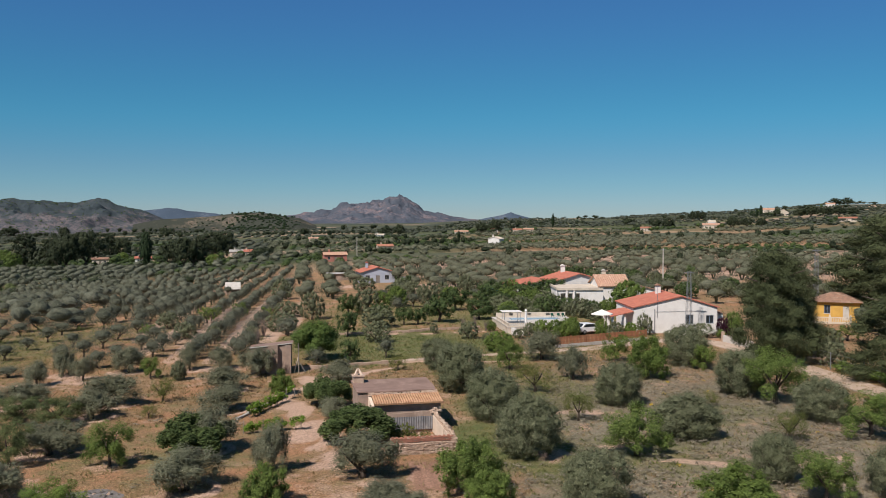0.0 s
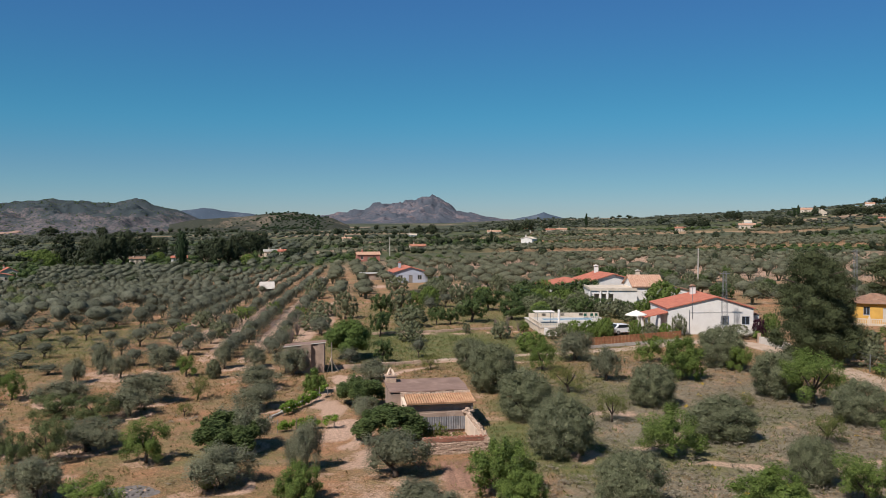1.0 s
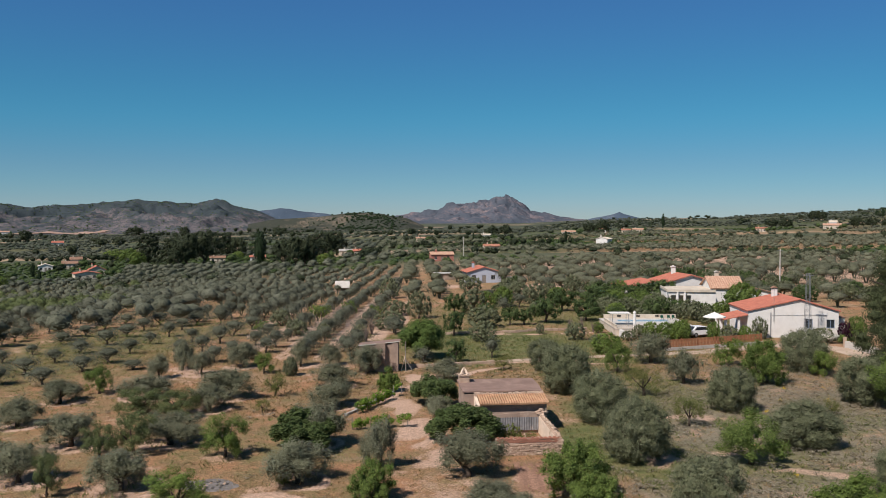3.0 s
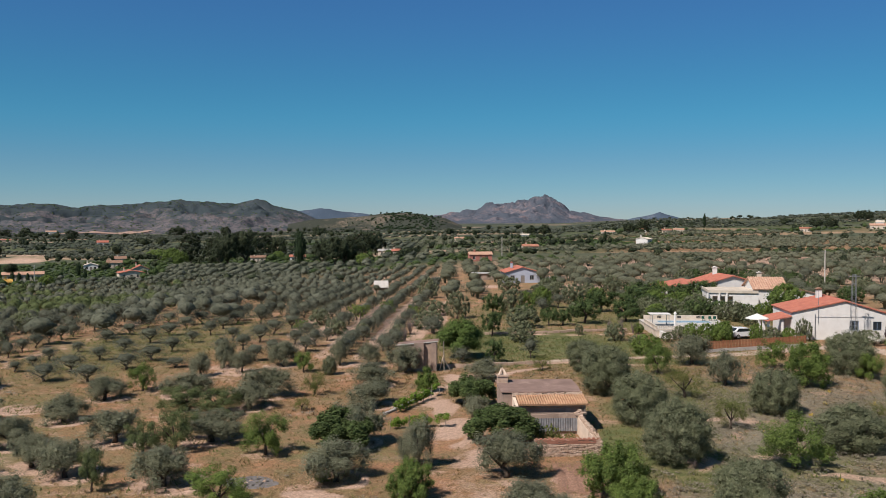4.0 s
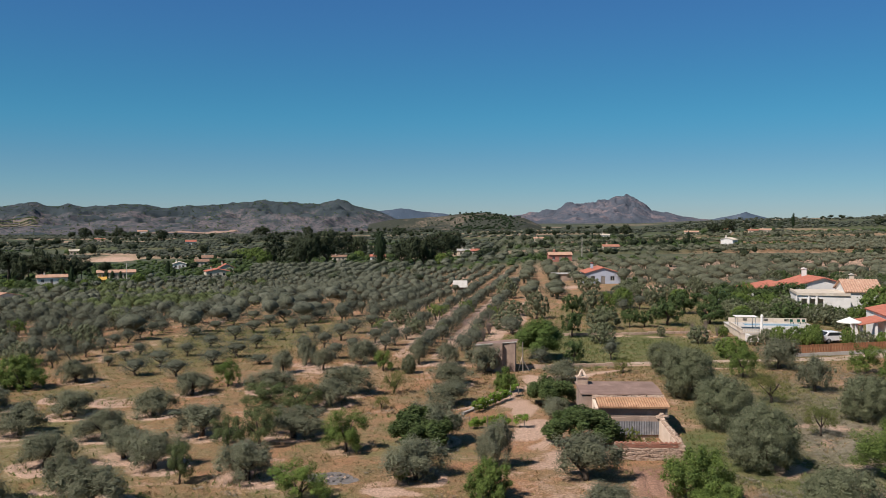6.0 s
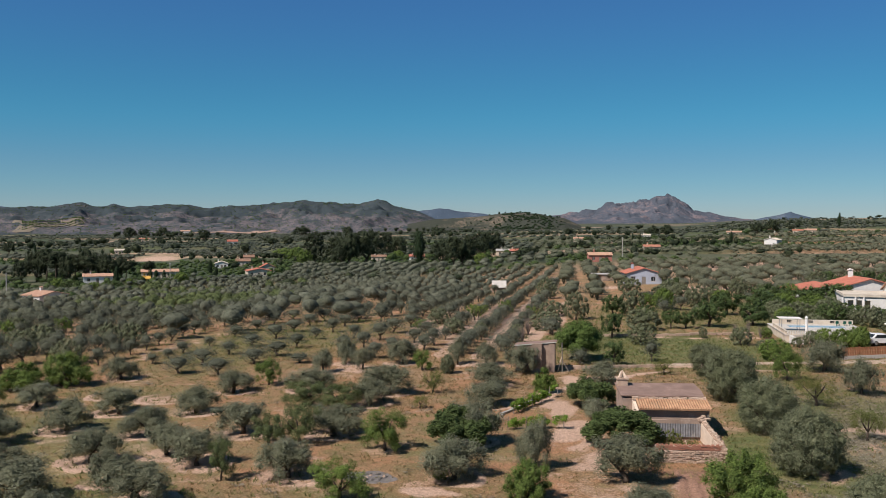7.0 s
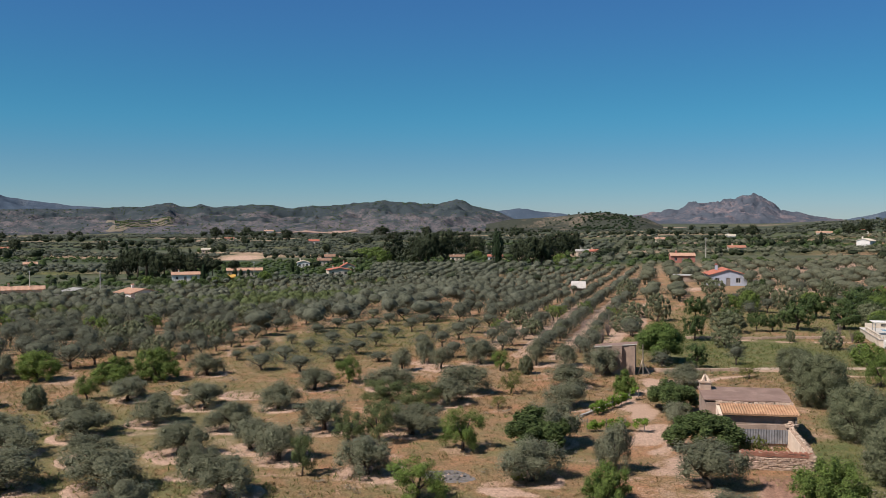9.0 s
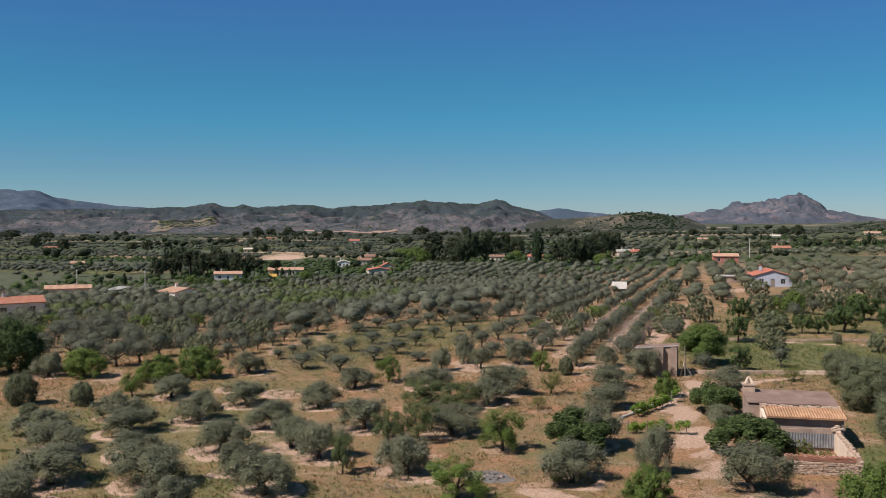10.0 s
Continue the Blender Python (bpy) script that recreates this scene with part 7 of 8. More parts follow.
for x, y, tall, wide in ((45.5, 103.0, 3.6, 4.2), (42.6, 95.5, 3.0, 3.4)):
    plant("dense_olive_tree", x, y, tall, wide, False, "olive trees by the lane")

for i in range(7):
    plant("shrub", 42.0 + 0.28 * i, 91.5 - 2.0 * i, 1.5 + 0.1 * (i % 3), 2.6, False, "hedge along the wire fence", "dark clipped hedge behind the wire fence")
for x, y in ((37.6, 118.4), (32.2, 120.6), (24.9, 119.6), (27.6, 121.4)):
    plant("shrub", x, y, 1.5, 1.7, False, "bushes by the white wall")

# Pine groves.
rng = np.random.default_rng(21)
for x, y, tall, wide in ((-210, 440, 17.0, 15.7), (-192, 426, 14.5, 12.7), (-181, 422, 17.8, 14.8), (-176, 431, 18.6, 16.8), (-192, 501, 14.5, 18.0), (-184, 503, 13.1, 12.4), (-182, 414, 13.1, 11.7), (-122, 393, 11.9, 12.2), (-113, 383, 13.4, 12.3), (-108, 392, 13.1, 11.5), (-115, 442, 14.7, 14.7), (-118, 479, 13.4, 11.4), (-110, 385, 12.4, 10.3)):
    plant("round_pine" if int(x) % 3 else "grove_pine", x, y, tall * 1.1, wide * 1.15, False, "pines of a far grove")
plant("cypress", -136, 401, 18.0, 6.6, False, "poplars", "tall slim grey-green poplar between pine groves")
for x, y, tall, wide in ((-99, 378, 6.0, 6.5), (-212, 432, 9.3, 9.3), (-241, 480, 9.0, 13.8), (-265, 511, 7.4, 14.8), (-176, 481, 5.3, 7.9)):
    plant("broadleaf_tree", x, y, tall, wide, False, "far bushes")
EAST_PINES = [(-56, 868, 10.1, 14.6), (-43, 861, 10.5, 15.5), (32, 728, 10.3, 11.3), (43, 730, 12.2, 15.1), (61, 776, 6.5, 8.0), (187, 773, 8.7, 14.3), (196, 763, 9.1, 13.2), (264, 969, 6.5, 7.8), (262, 915, 11.0, 13.5), (273, 924, 10.5, 13.6), (234, 712, 9.6, 11.4), (241, 727, 9.8, 12.7), (248, 716, 8.8, 12.6), (256, 706, 7.7, 13.4), (340, 838, 9.3, 15.1), (347, 829, 11.6, 17.4), (350, 805, 10.2, 15.8), (359, 795, 10.1, 19.1), (369, 790, 9.0, 14.6), (503, 1124, 10.3, 19.0), (514, 1115, 10.3, 19.0), (374, 962, 10.6, 9.3), (347, 911, 8.8, 10.0), (189, 898, 7.1, 15.4)]
WEST_PINES = [(-657, 554, 12.2, 13.3), (-578, 515, 11.5, 16.0), (-527, 538, 8.7, 10.7), (-508, 535, 10.5, 10.5), (-568, 611, 7.5, 7.5), (-408, 542, 6.1, 6.1), (-526, 749, 9.4, 8.3), (-710, 948, 16.8, 22.9), (-838, 1154, 12.9, 23.9), (-561, 884, 16.2, 17.5), (-813, 1166, 14.7, 27.5), (-417, 778, 8.0, 14.8), (-390, 757, 9.9, 14.3), (-594, 1200, 15.5, 34.5), (-1005, 811, 13.3, 33.3), (-964, 830, 11.5, 29.5), (-972, 903, 6.8, 17.1), (-993, 981, 9.0, 12.6), (-1014, 1020, 9.3, 13.0), (-511, 1182, 14.9, 21.6)]
for x, y, tall, wide in EAST_PINES + WEST_PINES:
    plant("round_pine", x, y, tall * 1.05, wide, False, "pines on the plain", "dark pines standing on the far plain")
for i in range(17):
    a, q = i * 2.4, math.sqrt((i + 0.5) / 17)
    x, y = -251 + 30 * q * math.cos(a), 309 + 9 * q * math.sin(a) + 15 * q * math.cos(a)
    if all(math.hypot(x - kx, y - ky) > kr * 0.7 for kx, ky, kr in KEEP_OFF):
        h = rng.uniform(8, 15.5)
        plant("umbrella_pine" if i % 3 else "round_pine", x, y, h, h * rng.uniform(0.6, 1.0), False, "pines of a far grove")

# Groves: the nearest trees stand as things, the rest is one mass of trees.
YELLOW_TREES = [(-64.7, 115.8, 1.6, 2.6), (-66.8, 125.2, 1.9, 2.7), (-67.4, 133.2, 1.7, 2.9), (-58.7, 116.1, 1.6, 2.9), (-60.1, 124.2, 1.8, 2.5), (-61.9, 133.5, 1.9, 3.4), (-54.5, 125.1, 1.7, 2.5), (-56.1, 134.1, 1.7, 3.4), (-52.8, 116.7, 1.9, 2.3),
                (-51.7, 108.6, 1.4, 2.2), (-57.0, 107.1, 1.8, 2.5), (-63.4, 107.6, 1.5, 2.6), (-56.1, 99.2, 1.5, 2.8), (-50.2, 99.9, 1.6, 2.4), (-48.8, 92.2, 1.6, 2.7), (-54.9, 91.6, 1.5, 2.2), (-48.6, 86.2, 1.6, 2.7),
                (-61.3, 97.6, 1.2, 1.6), (-60.6, 90.6, 1.4, 2.1), (-53.6, 83.8, 1.7, 2.8), (-59.9, 86.7, 1.1, 1.5), (-59.2, 82.7, 1.1, 1.4), (-44.0, 88.3, 1.0, 2.4), (-52.9, 78.3, 1.6, 2.4), (-48.5, 78.8, 1.6, 3.0)]
PATH_TREES = [(-64.4, 80.3, 1.8, 1.6), (-65.2, 84.3, 1.8, 1.8), (-66.1, 88.2, 1.7, 1.7), (-66.7, 92.0, 1.7, 1.8), (-68.1, 96.6, 1.6, 2.0), (-69.3, 101.1, 1.6, 2.1), (-71.3, 106.7, 1.6, 2.0), (-71.6, 110.2, 1.8, 2.2),
              (-72.2, 113.8, 1.7, 1.9), (-74.9, 123.7, 1.8, 2.4), (-76.5, 131.0, 1.6, 2.7), (-78.6, 139.1, 1.5, 2.7)]
EDGE_TREES = [(-42.7, 109.6, 2.1, 3.2), (-41.7, 101.4, 1.9, 2.5), (-46.9, 110.6, 1.7, 2.2), (-43.8, 117.8, 2.0, 2.8), (-34.5, 96.4, 1.7, 2.4), (-37.3, 108.1, 1.7, 2.2), (-33.8, 101.7, 1.7, 2.3), (-36.9, 98.7, 1.7, 2.3),
              (-37.3, 94.1, 1.7, 2.1), (-44.1, 126.0, 1.8, 2.9), (-38.1, 115.7, 1.8, 2.5)]
YELLOW_FIELD = [(-61, 76), (-68, 128), (-50, 128), (-45, 104), (-42.5, 87), (-46, 75)]
MIDDLE_FIELD = [(-39, 80), (-34, 98), (-42, 118), (-50, 160), (-62, 235), (-80, 318), (-104, 335), (-84, 230), (-60, 145), (-49, 128), (-44, 104), (-41.5, 86)]
LEFT_FIELD = [(-84, 64), (-70.5, 70), (-67.5, 81), (-73.5, 115), (-86, 155), (-92, 195), (-106, 330), (-160, 330), (-205, 285), (-185, 240), (-188, 195), (-168, 130), (-120, 78)]
TOP_FIELD = [(-173, 330), (-107, 345), (-70, 360), (-62, 400), (-98, 385), (-214, 429)]
olive_spots = []
for x, y, tall, wide in YELLOW_TREES + PATH_TREES + EDGE_TREES:
    plant("olive_tree", x, y, tall * 1.4, wide * 1.55, False, "olive trees in the yellow field", "small neat olive tree on a short trunk in dry grass")
olive_spots += [(s, 2.4, 2.7) for s in row_spots(ROW_FIELD, ROW_HEADING, ROW_BETWEEN, 3.3, 0.3, rng, 0.1)]
olive_spots += [(s, 2.9, 3.2) for s in row_spots(MIDDLE_FIELD, -9, 4.9, 4.1, 0.6, rng, 0.1)]
olive_spots += [(s, 2.9, 3.2) for s in row_spots(LEFT_FIELD, -9.3, 4.9, 3.8, 0.55, rng, 0.06)]
olive_spots += [(s, 3.2, 4.8) for s in row_spots(TOP_FIELD, -12, 6.0, 5.4, 0.6, rng, 0.08)]
olive_spots.sort(key=lambda o: math.hypot(*o[0]))
for (x, y), tall, wide in olive_spots[:200]:
    k = rng.uniform(0.8, 1.2)
    bright = rng.random()
    plant("olive_tree" if bright < 0.86 else "almond_tree" if bright > 0.95 else "dense_olive_tree", x, y, tall * k * 1.06, wide * k * 1.2, False, "olive trees in rows")


def scatter(name, label, spots, kind, count, leaf, seed, core=0.5, trunks=False, foliage=None):
    """One mass of trees: (x, y, height, width) each, cut from a few forms."""
    rng = np.random.default_rng(seed)
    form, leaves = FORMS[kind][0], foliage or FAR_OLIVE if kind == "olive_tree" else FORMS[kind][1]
    forms = []
    for i in range(5):
        blobs = clumps(rng, "dome" if form == "open" else form)
        few = 28 if count > 1000 else 18 if count > 100 else 9
        blobs = [blobs[j] for j in rng.permutation(len(blobs) - 1)[:few]]
        blobs = [(bx * 0.95, by * 0.95, bz, br * (1.0 if few > 20 else 1.3 if few > 9 else 1.7), bf) for bx, by, bz, br, bf in blobs]
        v, q = leaf_cards(rng, blobs, count, leaf, leaf * 0.5, 0.7, 0.0, 1.8)
        if core:
            v, q = heart(rng, v, q, 0.64 if count > 80 else 0.6, 7 if count > 80 else 5, form)
        if trunks:
            for lean in (-0.07, 0.06):
                w = np.array([(px * 0.035 + lean * k, py * 0.035, z) for k, z in ((0.2, -0.02), (0.9, 0.2), (1.6, 0.5)) for px, py in ((1, 0), (0, 1), (-1, 0), (0, -1))])
                f = np.array([(j * 4 + i, j * 4 + (i + 1) % 4, j * 4 + 4 + (i + 1) % 4, j * 4 + 4 + i) for j in range(2) for i in range(4)])
                v, q = np.vstack([v, w]), np.vstack([q, len(v) + halves(f)])
        forms.append((v, q))
    vs, qs, base = [], [], 0
    for i, (x, y, tall, wide) in enumerate(spots):
        v, q = forms[i % 5]
        a = rng.uniform(0, math.tau)
        c, s = math.cos(a) * wide, math.sin(a) * wide
        w = np.stack([x + v[:, 0] * c - v[:, 1] * s, y + v[:, 0] * s + v[:, 1] * c, height(x, y) + v[:, 2] * tall], 1)
        vs.append(w), qs.append(q + base)
        base += len(v)
    tagged(new(name, fast_mesh(name, np.vstack(vs), np.vstack(qs), leaves, True)), label, "trees", kind="stuff")


def around(spots, k0=0.72, k1=1.3):
    return [(x, y, t * k, w * k) for (x, y), t, w in spots for k in [rng.uniform(k0, k1)]]


def mixed(o):
    """Whether a spot in the western grove holds a greener fruit tree."""
    (x, y), _, _ = o
    return math.degrees(math.atan2(-x, y)) > 26 and float(fractal(np.array([x]), np.array([y]), 0.035, 3, 63)[0]) > 0.51


greener = [o for o in olive_spots[200:] if mixed(o)]
grey = [o for o in olive_spots[200:] if not mixed(o)]
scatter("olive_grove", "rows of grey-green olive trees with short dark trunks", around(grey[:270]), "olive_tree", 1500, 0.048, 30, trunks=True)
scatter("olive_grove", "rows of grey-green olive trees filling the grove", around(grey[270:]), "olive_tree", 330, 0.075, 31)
scatter("fruit_grove", "mid-green fruit trees between the olive rows", around(greener), "green_fruit_tree", 420, 0.075, 29)


def far_spots(az0, az1, r0, r1, cell, keep, seed):
    """Loose rows over a sector of the land, thinned where keep says so."""
    rng = np.random.default_rng(seed)
    out = []
    x1 = r1 * 1.0
    n = int(2 * x1 / cell)
    gx, gy = np.meshgrid((np.arange(n) - n / 2) * cell, np.arange(int(r0 * 0.5 / cell), int(r1 / cell)) * cell)
    gx, gy = gx.ravel() + rng.normal(size=gx.size) * cell * 0.12, gy.ravel() + rng.normal(size=gy.size) * cell * 0.12
    a = radians(9)
    gx, gy = gx * math.cos(a) - gy * math.sin(a), gx * math.sin(a) + gy * math.cos(a)
    r, az = np.hypot(gx, gy), np.degrees(np.arctan2(-gx, gy))
    ok = (r > r0) & (r < r1) & (az > az0) & (az < az1) & (rng.random(r.size) < keep(gx, gy))
    for x, y in zip(gx[ok], gy[ok]):
        if all(math.hypot(x - kx, y - ky) > kr for kx, ky, kr in KEEP_OFF):
            out.append((float(x), float(y)))
    return out


def fields(x, y):
    kind = plots(x, y)
    return np.where(np.hypot(x, y) < 320, np.where(noise2(x, y, 0.011, 5) > 0.22, 0.92, 0.4), np.where(kind < 0.40, 0.93, np.where(kind < 0.58, 0.0, 0.05)))


def taken(x, y, corners):
    return any(inside(x, y, c) for c in corners)


KEEP_OFF += [(44, 309, 6), (57, 291, 5.5), (74, 330, 7), (88, 308, 5), (30, 300, 5), (110, 350, 7), (72, 200, 9), (80, 216, 9)]
BUILT = [YELLOW_FIELD, ROW_FIELD, MIDDLE_FIELD, LEFT_FIELD, TOP_FIELD, [(-22, 90), (16, 90), (45, 110), (48, 175), (8, 178), (-30, 172)]]
KEEP_OFF += [(-348 - 9 * i * 1.6, 493 + 9 * i * 2.6, 17) for i in range(-2, 3)]
mid = [s for s in far_spots(-30, 56, 120, 330, 6.0, fields, 51) if not taken(*s, BUILT) and math.hypot(s[0] - 30, s[1] - 155) > 24 and not (s[1] < 200 and -20 < s[0] < 8)
       and not (28 < s[0] < 60 and 110 < s[1] < 150)]
sized = [(x, y, rng.uniform(3.4, 4.8), rng.uniform(4.6, 6.2)) for x, y in mid]
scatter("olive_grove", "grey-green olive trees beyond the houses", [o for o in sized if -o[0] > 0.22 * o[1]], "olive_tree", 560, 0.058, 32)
scatter("olive_grove", "pale broad olive trees on pinkish soil beyond the villas", [(x, y, t * 0.86, w * 1.1) for x, y, t, w in sized if -x <= 0.22 * y and noise2(np.array([x]), np.array([y]), 0.11, 91)[0] < 0.63], "olive_tree", 700, 0.055, 43, trunks=True, foliage=GROVE)
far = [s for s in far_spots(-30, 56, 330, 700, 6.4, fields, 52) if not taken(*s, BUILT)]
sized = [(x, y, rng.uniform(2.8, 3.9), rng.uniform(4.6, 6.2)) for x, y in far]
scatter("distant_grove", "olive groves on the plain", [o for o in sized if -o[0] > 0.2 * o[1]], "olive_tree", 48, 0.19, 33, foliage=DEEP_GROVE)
scatter("distant_grove", "pale olive groves on the slope", [o for o in sized if -o[0] <= 0.2 * o[1]], "olive_tree", 60, 0.17, 44, foliage=GROVE)
orchard = [s for s in far_spots(-30, 56, 330, 800, 7.0, lambda x, y: np.where((plots(x, y) > 0.40) & (plots(x, y) < 0.58), 0.95, 0.0), 58) if not taken(*s, BUILT)]
scatter("distant_orchard", "dark green orchards in rows on the plain", [(x, y, rng.uniform(1.8, 2.6), rng.uniform(4.0, 5.4)) for x, y in orchard], "dark_tree", 26, 0.24, 40)
farther = far_spots(-30, 56, 700, 1500, 10.5, lambda x, y: np.where(plots(x, y) < 0.5, 0.75, 0.03), 53)
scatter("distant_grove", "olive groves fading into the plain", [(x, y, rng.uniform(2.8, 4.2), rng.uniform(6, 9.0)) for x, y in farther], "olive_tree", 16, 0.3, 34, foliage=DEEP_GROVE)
woods = far_spots(-30, 56, 520, 1700, 26.0, lambda x, y: np.where(noise2(x, y, 0.012, 17) > 0.80, 0.6, 0.012), 54)
scatter("distant_wood", "scattered dark pines and copses on the plain", [(x, y, rng.uniform(6, 11) * (0.6 if x > -60 else 1.0), rng.uniform(8, 14.0) * (0.75 if x > -60 else 1.0)) for x, y in woods], "umbrella_pine", 170, 0.15, 35)
green = far_spots(-30, 56, 260, 700, 17.0, lambda x, y: np.where(noise2(x, y, 0.02, 27) > 0.55, 0.3, 0.03), 55)
scatter("distant_copse", "fresh green bushes between the groves", [(x, y, rng.uniform(3, 5), rng.uniform(4, 8.0)) for x, y in green], "round_pine", 170, 0.14, 36)


def house_trees(seed):
    """Garden trees close about the farther houses."""
    rng = np.random.default_rng(seed)
    out = []
    for x, y, w, d in HOMES:
        r = math.hypot(x, y)
        if r < 230:
            continue
        for i in range(7):
            a, off = rng.uniform(0, math.tau), rng.uniform(0.75, 1.3)
            px, py = x + w / 2 + w * off * math.cos(a), y + d / 2 + max(w, d) * off * math.sin(a)
            nearer = r - math.hypot(px, py)
            tall = rng.uniform(1.6, 2.6) if nearer > 1 and abs((px - x - w / 2)) < w * 0.7 else rng.uniform(3.0, 5.5)
            out.append((px, py, tall, tall * rng.uniform(1.0, 1.5)))
    return out


scatter("garden_trees", "dark green garden trees about the far houses", house_trees(72), "dark_tree", 240, 0.1, 41)
wooded = [s for s in far_spots(27, 54, 205, 420, 8.5, lambda x, y: np.where(noise2(x, y, 0.018, 29) > 0.52, 0.42, 0.05), 59) if not taken(*s, [LEFT_FIELD])]
scatter("garden_trees", "dark green trees and bushes between far houses", [(x, y, rng.uniform(2.2, 4.2), rng.uniform(3.5, 6.0)) for x, y in wooded], "dark_tree", 240, 0.1, 42)


def hedge_rows(seed, count):
    """Straight lines of dark trees and windbreaks that divide the far fields."""
    rng = np.random.default_rng(seed)
    out = []
    for i in range(count):
        az, r = rng.uniform(-26, 52), rng.uniform(380, 1400)
        cx, cy = -r * math.sin(radians(az)), r * math.cos(radians(az))
        w, n = radians(rng.choice((80, 95, 5)) + rng.uniform(-8, 8)), rng.integers(8, 26)
        for j in range(n):
            d = (j - n / 2) * rng.uniform(4.5, 6.0)
            x, y = cx + d * math.sin(w), cy + d * math.cos(w)
            if rng.random() < 0.9 and all(math.hypot(x - kx, y - ky) > kr for kx, ky, kr in KEEP_OFF):
                out.append((x, y, rng.uniform(3.0, 6.5), rng.uniform(4.5, 8.0)))
    return out


scatter("distant_hedge", "dark hedges and windbreaks between far fields", hedge_rows(71, 46), "umbrella_pine", 60, 0.18, 38)


def hill_trees(name, label, a0, a1, r0, r1, top, count, tall, wide, kind, seed):
    """Trees that stand on a hill's upper slope: top gives the ground's height at a distance and bearing."""
    rng = np.random.default_rng(seed)
    out = []
    for i in range(count):
        a, r = a0 + (a1 - a0) * rng.beta(1.6, 2.4), r1 - (r1 - r0) * rng.random() ** 1.5
        if rng.random() > 0.25 + 1.2 * float(noise2(np.array([a]), np.array([r * 0.01]), 1.7, 7)[0]):
            continue
        hit, where, _, _ = bpy.data.objects[top].ray_cast(Vector((-r * math.sin(radians(a)), r * math.cos(radians(a)), 900)), Vector((0, 0, -1)))
        if hit:
            out.append((where.x, where.y, where.z, rng.uniform(*tall), rng.uniform(*wide)))
    form = leaf_cards(rng, [(0, 0, 0.5, 0.3, 1.0), (0.15, 0, 0.62, 0.25, 1.0), (-0.16, 0.05, 0.45, 0.25, 1.0)], 5, 0.3, 0.16, 0.9, 0.0, 1.6)
    v, q = heart(rng, form[0], form[1], 0.8, 6, "round")
    vs = [np.stack([x + v[:, 0] * w, y + v[:, 1] * w, z - 0.5 + v[:, 2] * t], 1) for x, y, z, t, w in out]
    qs = [q + j * len(v) for j in range(len(out))]
    tagged(new(name, fast_mesh(name, np.vstack(vs), np.vstack(qs), FORMS[kind][1])), label, "trees", kind="stuff")


def draped(name, label, category, a0, a1, r0, r1, top, material, lift=1.0):
    """A field laid over a slope, with a wavy edge."""
    hill, v, f = bpy.data.objects[top], [], []
    na, nr = 40, 12
    for i in range(nr + 1):
        for j in range(na + 1):
            a = a0 + (a1 - a0) * j / na + 0.25 * math.sin(i * 0.9)
            r = r0 + (r1 - r0) * i / nr + 6 * math.sin(j * 0.5)
            p = Vector((-r * math.sin(radians(a)), r * math.cos(radians(a)), 900))
            hit, where, _, _ = hill.ray_cast(p, Vector((0, 0, -1)))
            v.append((p.x, p.y, (where.z if hit else -10) + lift))
    f = [(i * (na + 1) + j, i * (na + 1) + j + 1, (i + 1) * (na + 1) + j + 1, (i + 1) * (na + 1) + j) for i in range(nr) for j in range(na)]
    tagged(new(name, fast_mesh(name, np.array(v), np.array(f), material)), label, category, kind="structure")


HILL_SOIL = plain("hill_field_soil", (0.36, 0.235, 0.18), (0.25, 0.165, 0.125), 0.02, 0.95, 0.2, (0.2, 0.15, 0.1))
draped("hill_field", "bare pinkish field at the foot of the hills", "field", 27.8, 33.2, 1640, 1690, "hill_range", HILL_SOIL, 1.0)
draped("vineyard_soil", "pale terraced soil of a hillside vineyard", "field", 39.3, 43.1, 1805, 2060, "hill_range", plain("vineyard_soil", (0.19, 0.155, 0.115), (0.145, 0.12, 0.085), 0.02, 0.95, 0.2), 1.0)
vines = []
for i in range(15):
    for j in range(46):
        a, r = 39.45 + 3.4 * j / 46, 1820 + 225 * i / 15
        hit, where, _, _ = bpy.data.objects["hill_range"].ray_cast(Vector((-r * math.sin(radians(a)), r * math.cos(radians(a)), 900)), Vector((0, 0, -1)))
        if hit and rng.random() < 0.9:
            vines.append((where.x, where.y, where.z))
v, q = heart(np.random.default_rng(5), np.zeros((0, 3)), np.zeros((0, 3), int), 0.9, 5, "round")
tagged(new("vineyard_rows", fast_mesh("vineyard_rows", np.vstack([np.stack([x + v[:, 0] * 3.4, y + v[:, 1] * 3.4, z + 0.8 + v[:, 2] * 2.2], 1) for x, y, z in vines]), np.vstack([q + k * len(v) for k in range(len(vines))]), CAROB)),
       "rows of vines on the hillside", "vines", kind="stuff")
hill_trees("knoll_pines", "dark pines covering the knoll's top", 9.5, 15.0, 1500, 1775, "pine_knoll", 420, (2.2, 5.5), (3.5, 8.5), "cypress", 101)
hill_trees("knoll_scrub", "dark scrub and trees on the knoll's slopes", 9.0, 18.5, 1400, 1720, "pine_knoll", 320, (1.8, 3.5), (3.5, 7), "cypress", 102)
hill_trees("hill_scrub", "dark trees dotted over the hill range", 18.0, 56.0, 1600, 2490, "hill_range", 5200, (1.4, 3.2), (2.6, 5.6), "young_tree", 103)


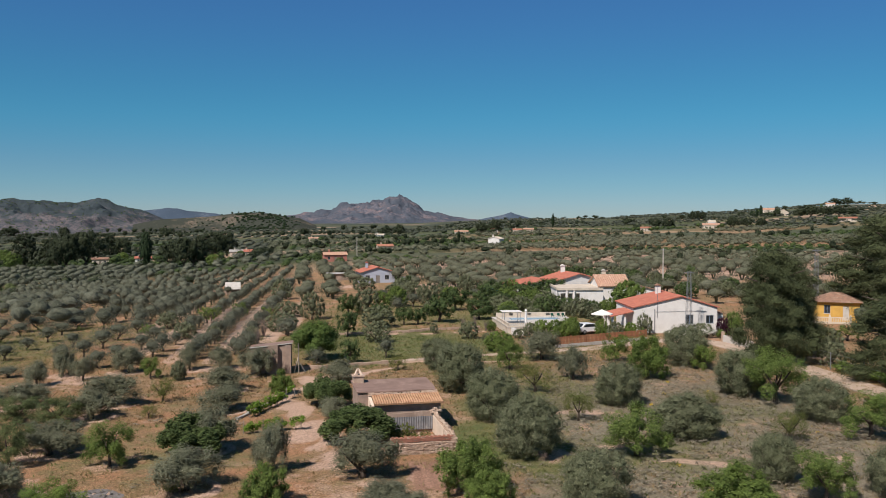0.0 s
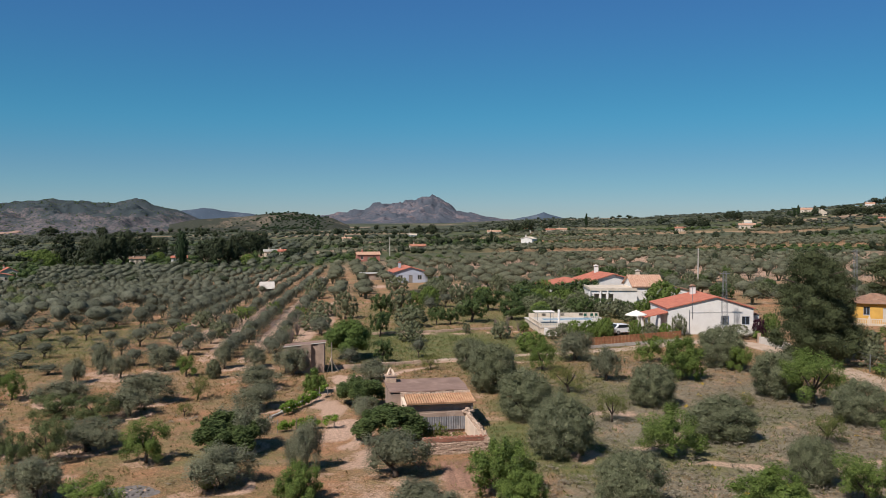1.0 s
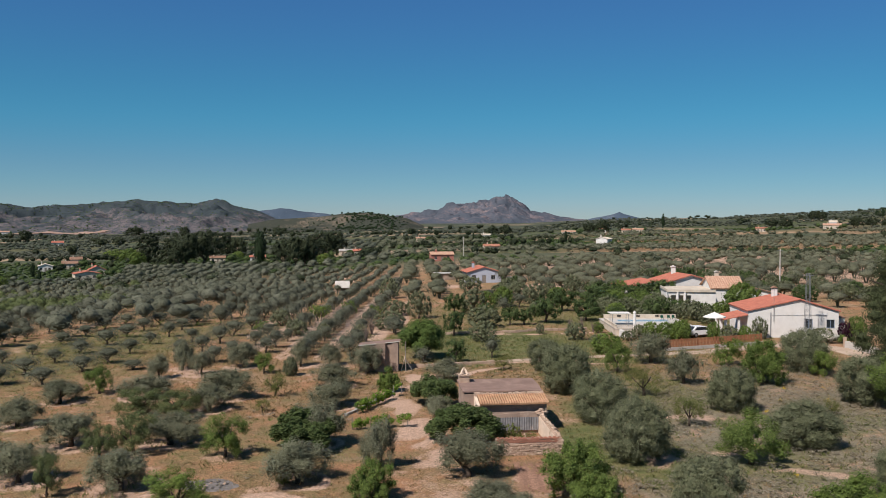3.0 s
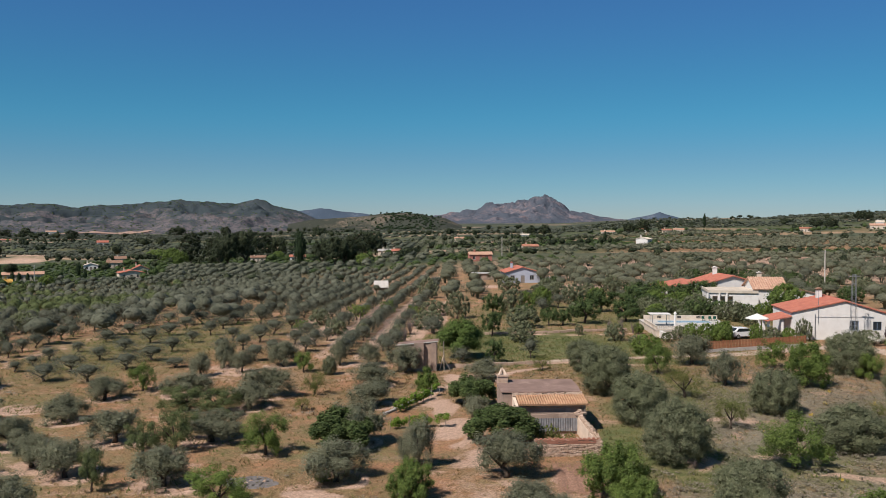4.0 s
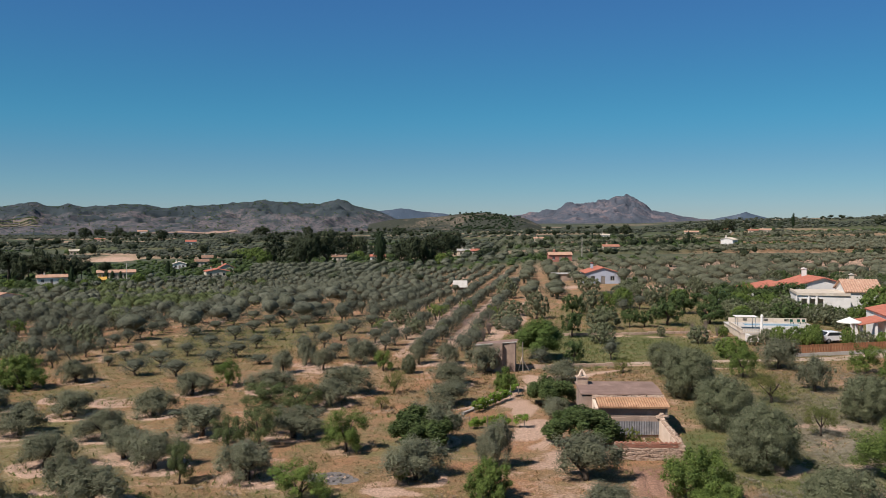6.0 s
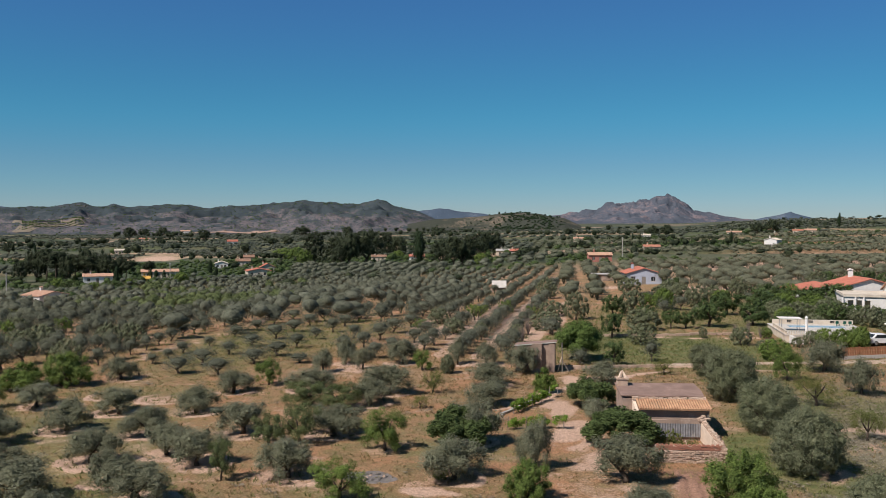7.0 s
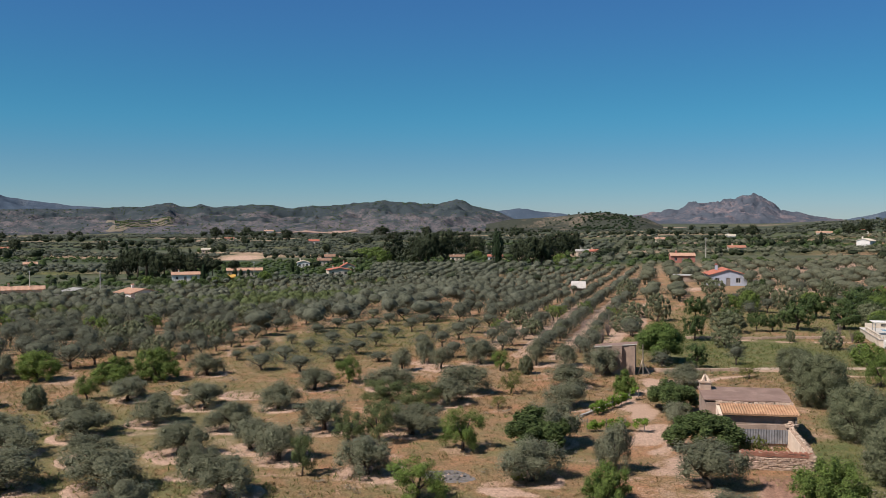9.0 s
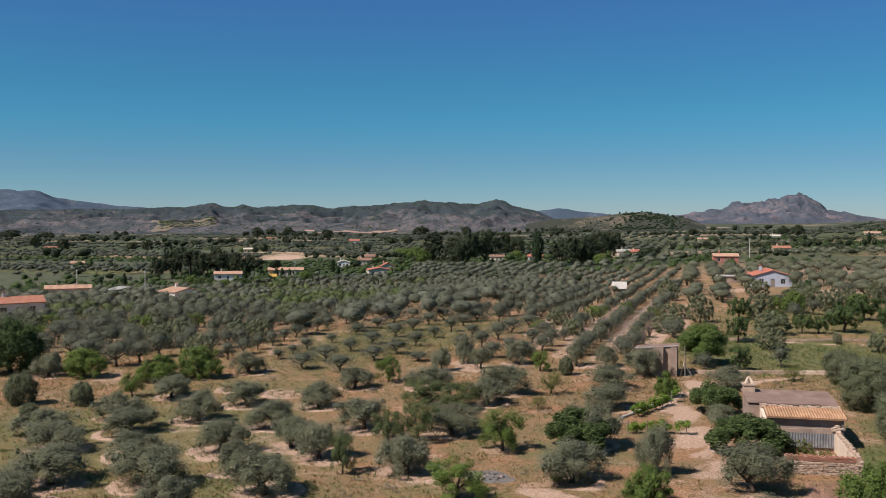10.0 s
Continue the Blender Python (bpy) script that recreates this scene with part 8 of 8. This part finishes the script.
# ---- low growth near the camera ----
def grass(name, label, count, r0, r1, material, keep, seed, tall):
    rng = np.random.default_rng(seed)
    r, a = np.sqrt(rng.uniform(r0 ** 2, r1 ** 2, count)), np.radians(rng.uniform(-29, 54, count))
    x, y = -r * np.sin(a), r * np.cos(a)
    ok = rng.random(count) < keep(x, y)
    x, y = x[ok], y[ok]
    n, blades = len(x), 4
    c = np.repeat(np.stack([x, y, np.zeros(n)], 1), blades, 0) + rng.normal(size=(n * blades, 3)) * (0.09, 0.09, 0.0)
    w = rng.uniform(0, math.tau, n * blades)
    side = np.stack([np.cos(w), np.sin(w), np.zeros_like(w)], 1) * rng.uniform(0.02, 0.05, n * blades)[:, None]
    lift = np.stack([rng.normal(size=n * blades) * 0.14, rng.normal(size=n * blades) * 0.14, rng.uniform(0.4, 1.0, n * blades) * tall], 1)
    v = np.stack([c - side, c + side, c + side * 0.3 + lift, c - side * 0.3 + lift], 1).reshape(-1, 3)
    tagged(new(name, fast_mesh(name, v, np.arange(len(v)).reshape(-1, 4), material)), label, "grass", kind="stuff")


grass("dry_grass", "tufts of straw-coloured dry grass", 44000, 42, 112, DRY, lambda x, y: np.clip(0.8 - patches(x, y, BARE) - 0.6 * patches(x, y, GREEN) - 0.55 * patches(x, y, SCRUB), 0.0, 1), 61, 0.2)
grass("green_weeds", "low green weeds", 85000, 42, 175, HERB, lambda x, y: np.clip(0.10 + 0.9 * patches(x, y, GREEN) - patches(x, y, BARE), 0.0, 1), 62, 0.24)
blooms = far_spots(-29, 0, 46, 100, 1.4, lambda x, y: 0.10 * (noise2(x, y, 0.25, 91) > 0.62) * patches(x, y, SCRUB), 57)
scatter("yellow_wildflowers", "small yellow wildflowers in the scrub", [(x, y, rng.uniform(0.2, 0.4), rng.uniform(0.3, 0.7)) for x, y in blooms], "yellow_flower", 24, 0.3, 39, 0)
tufts = far_spots(-29, 54, 42, 104, 0.72, lambda x, y: np.clip(0.03 + 1.1 * patches(x, y, SCRUB) * (0.2 + noise2(x, y, 0.4, 93)) - patches(x, y, BARE), 0, 1), 56)
scatter("low_scrub", "low grey-green thyme and scrub tufts", [(x, y, rng.uniform(0.2, 0.5), rng.uniform(0.45, 1.15)) for x, y in tufts], "thyme", 34, 0.22, 37, 0)
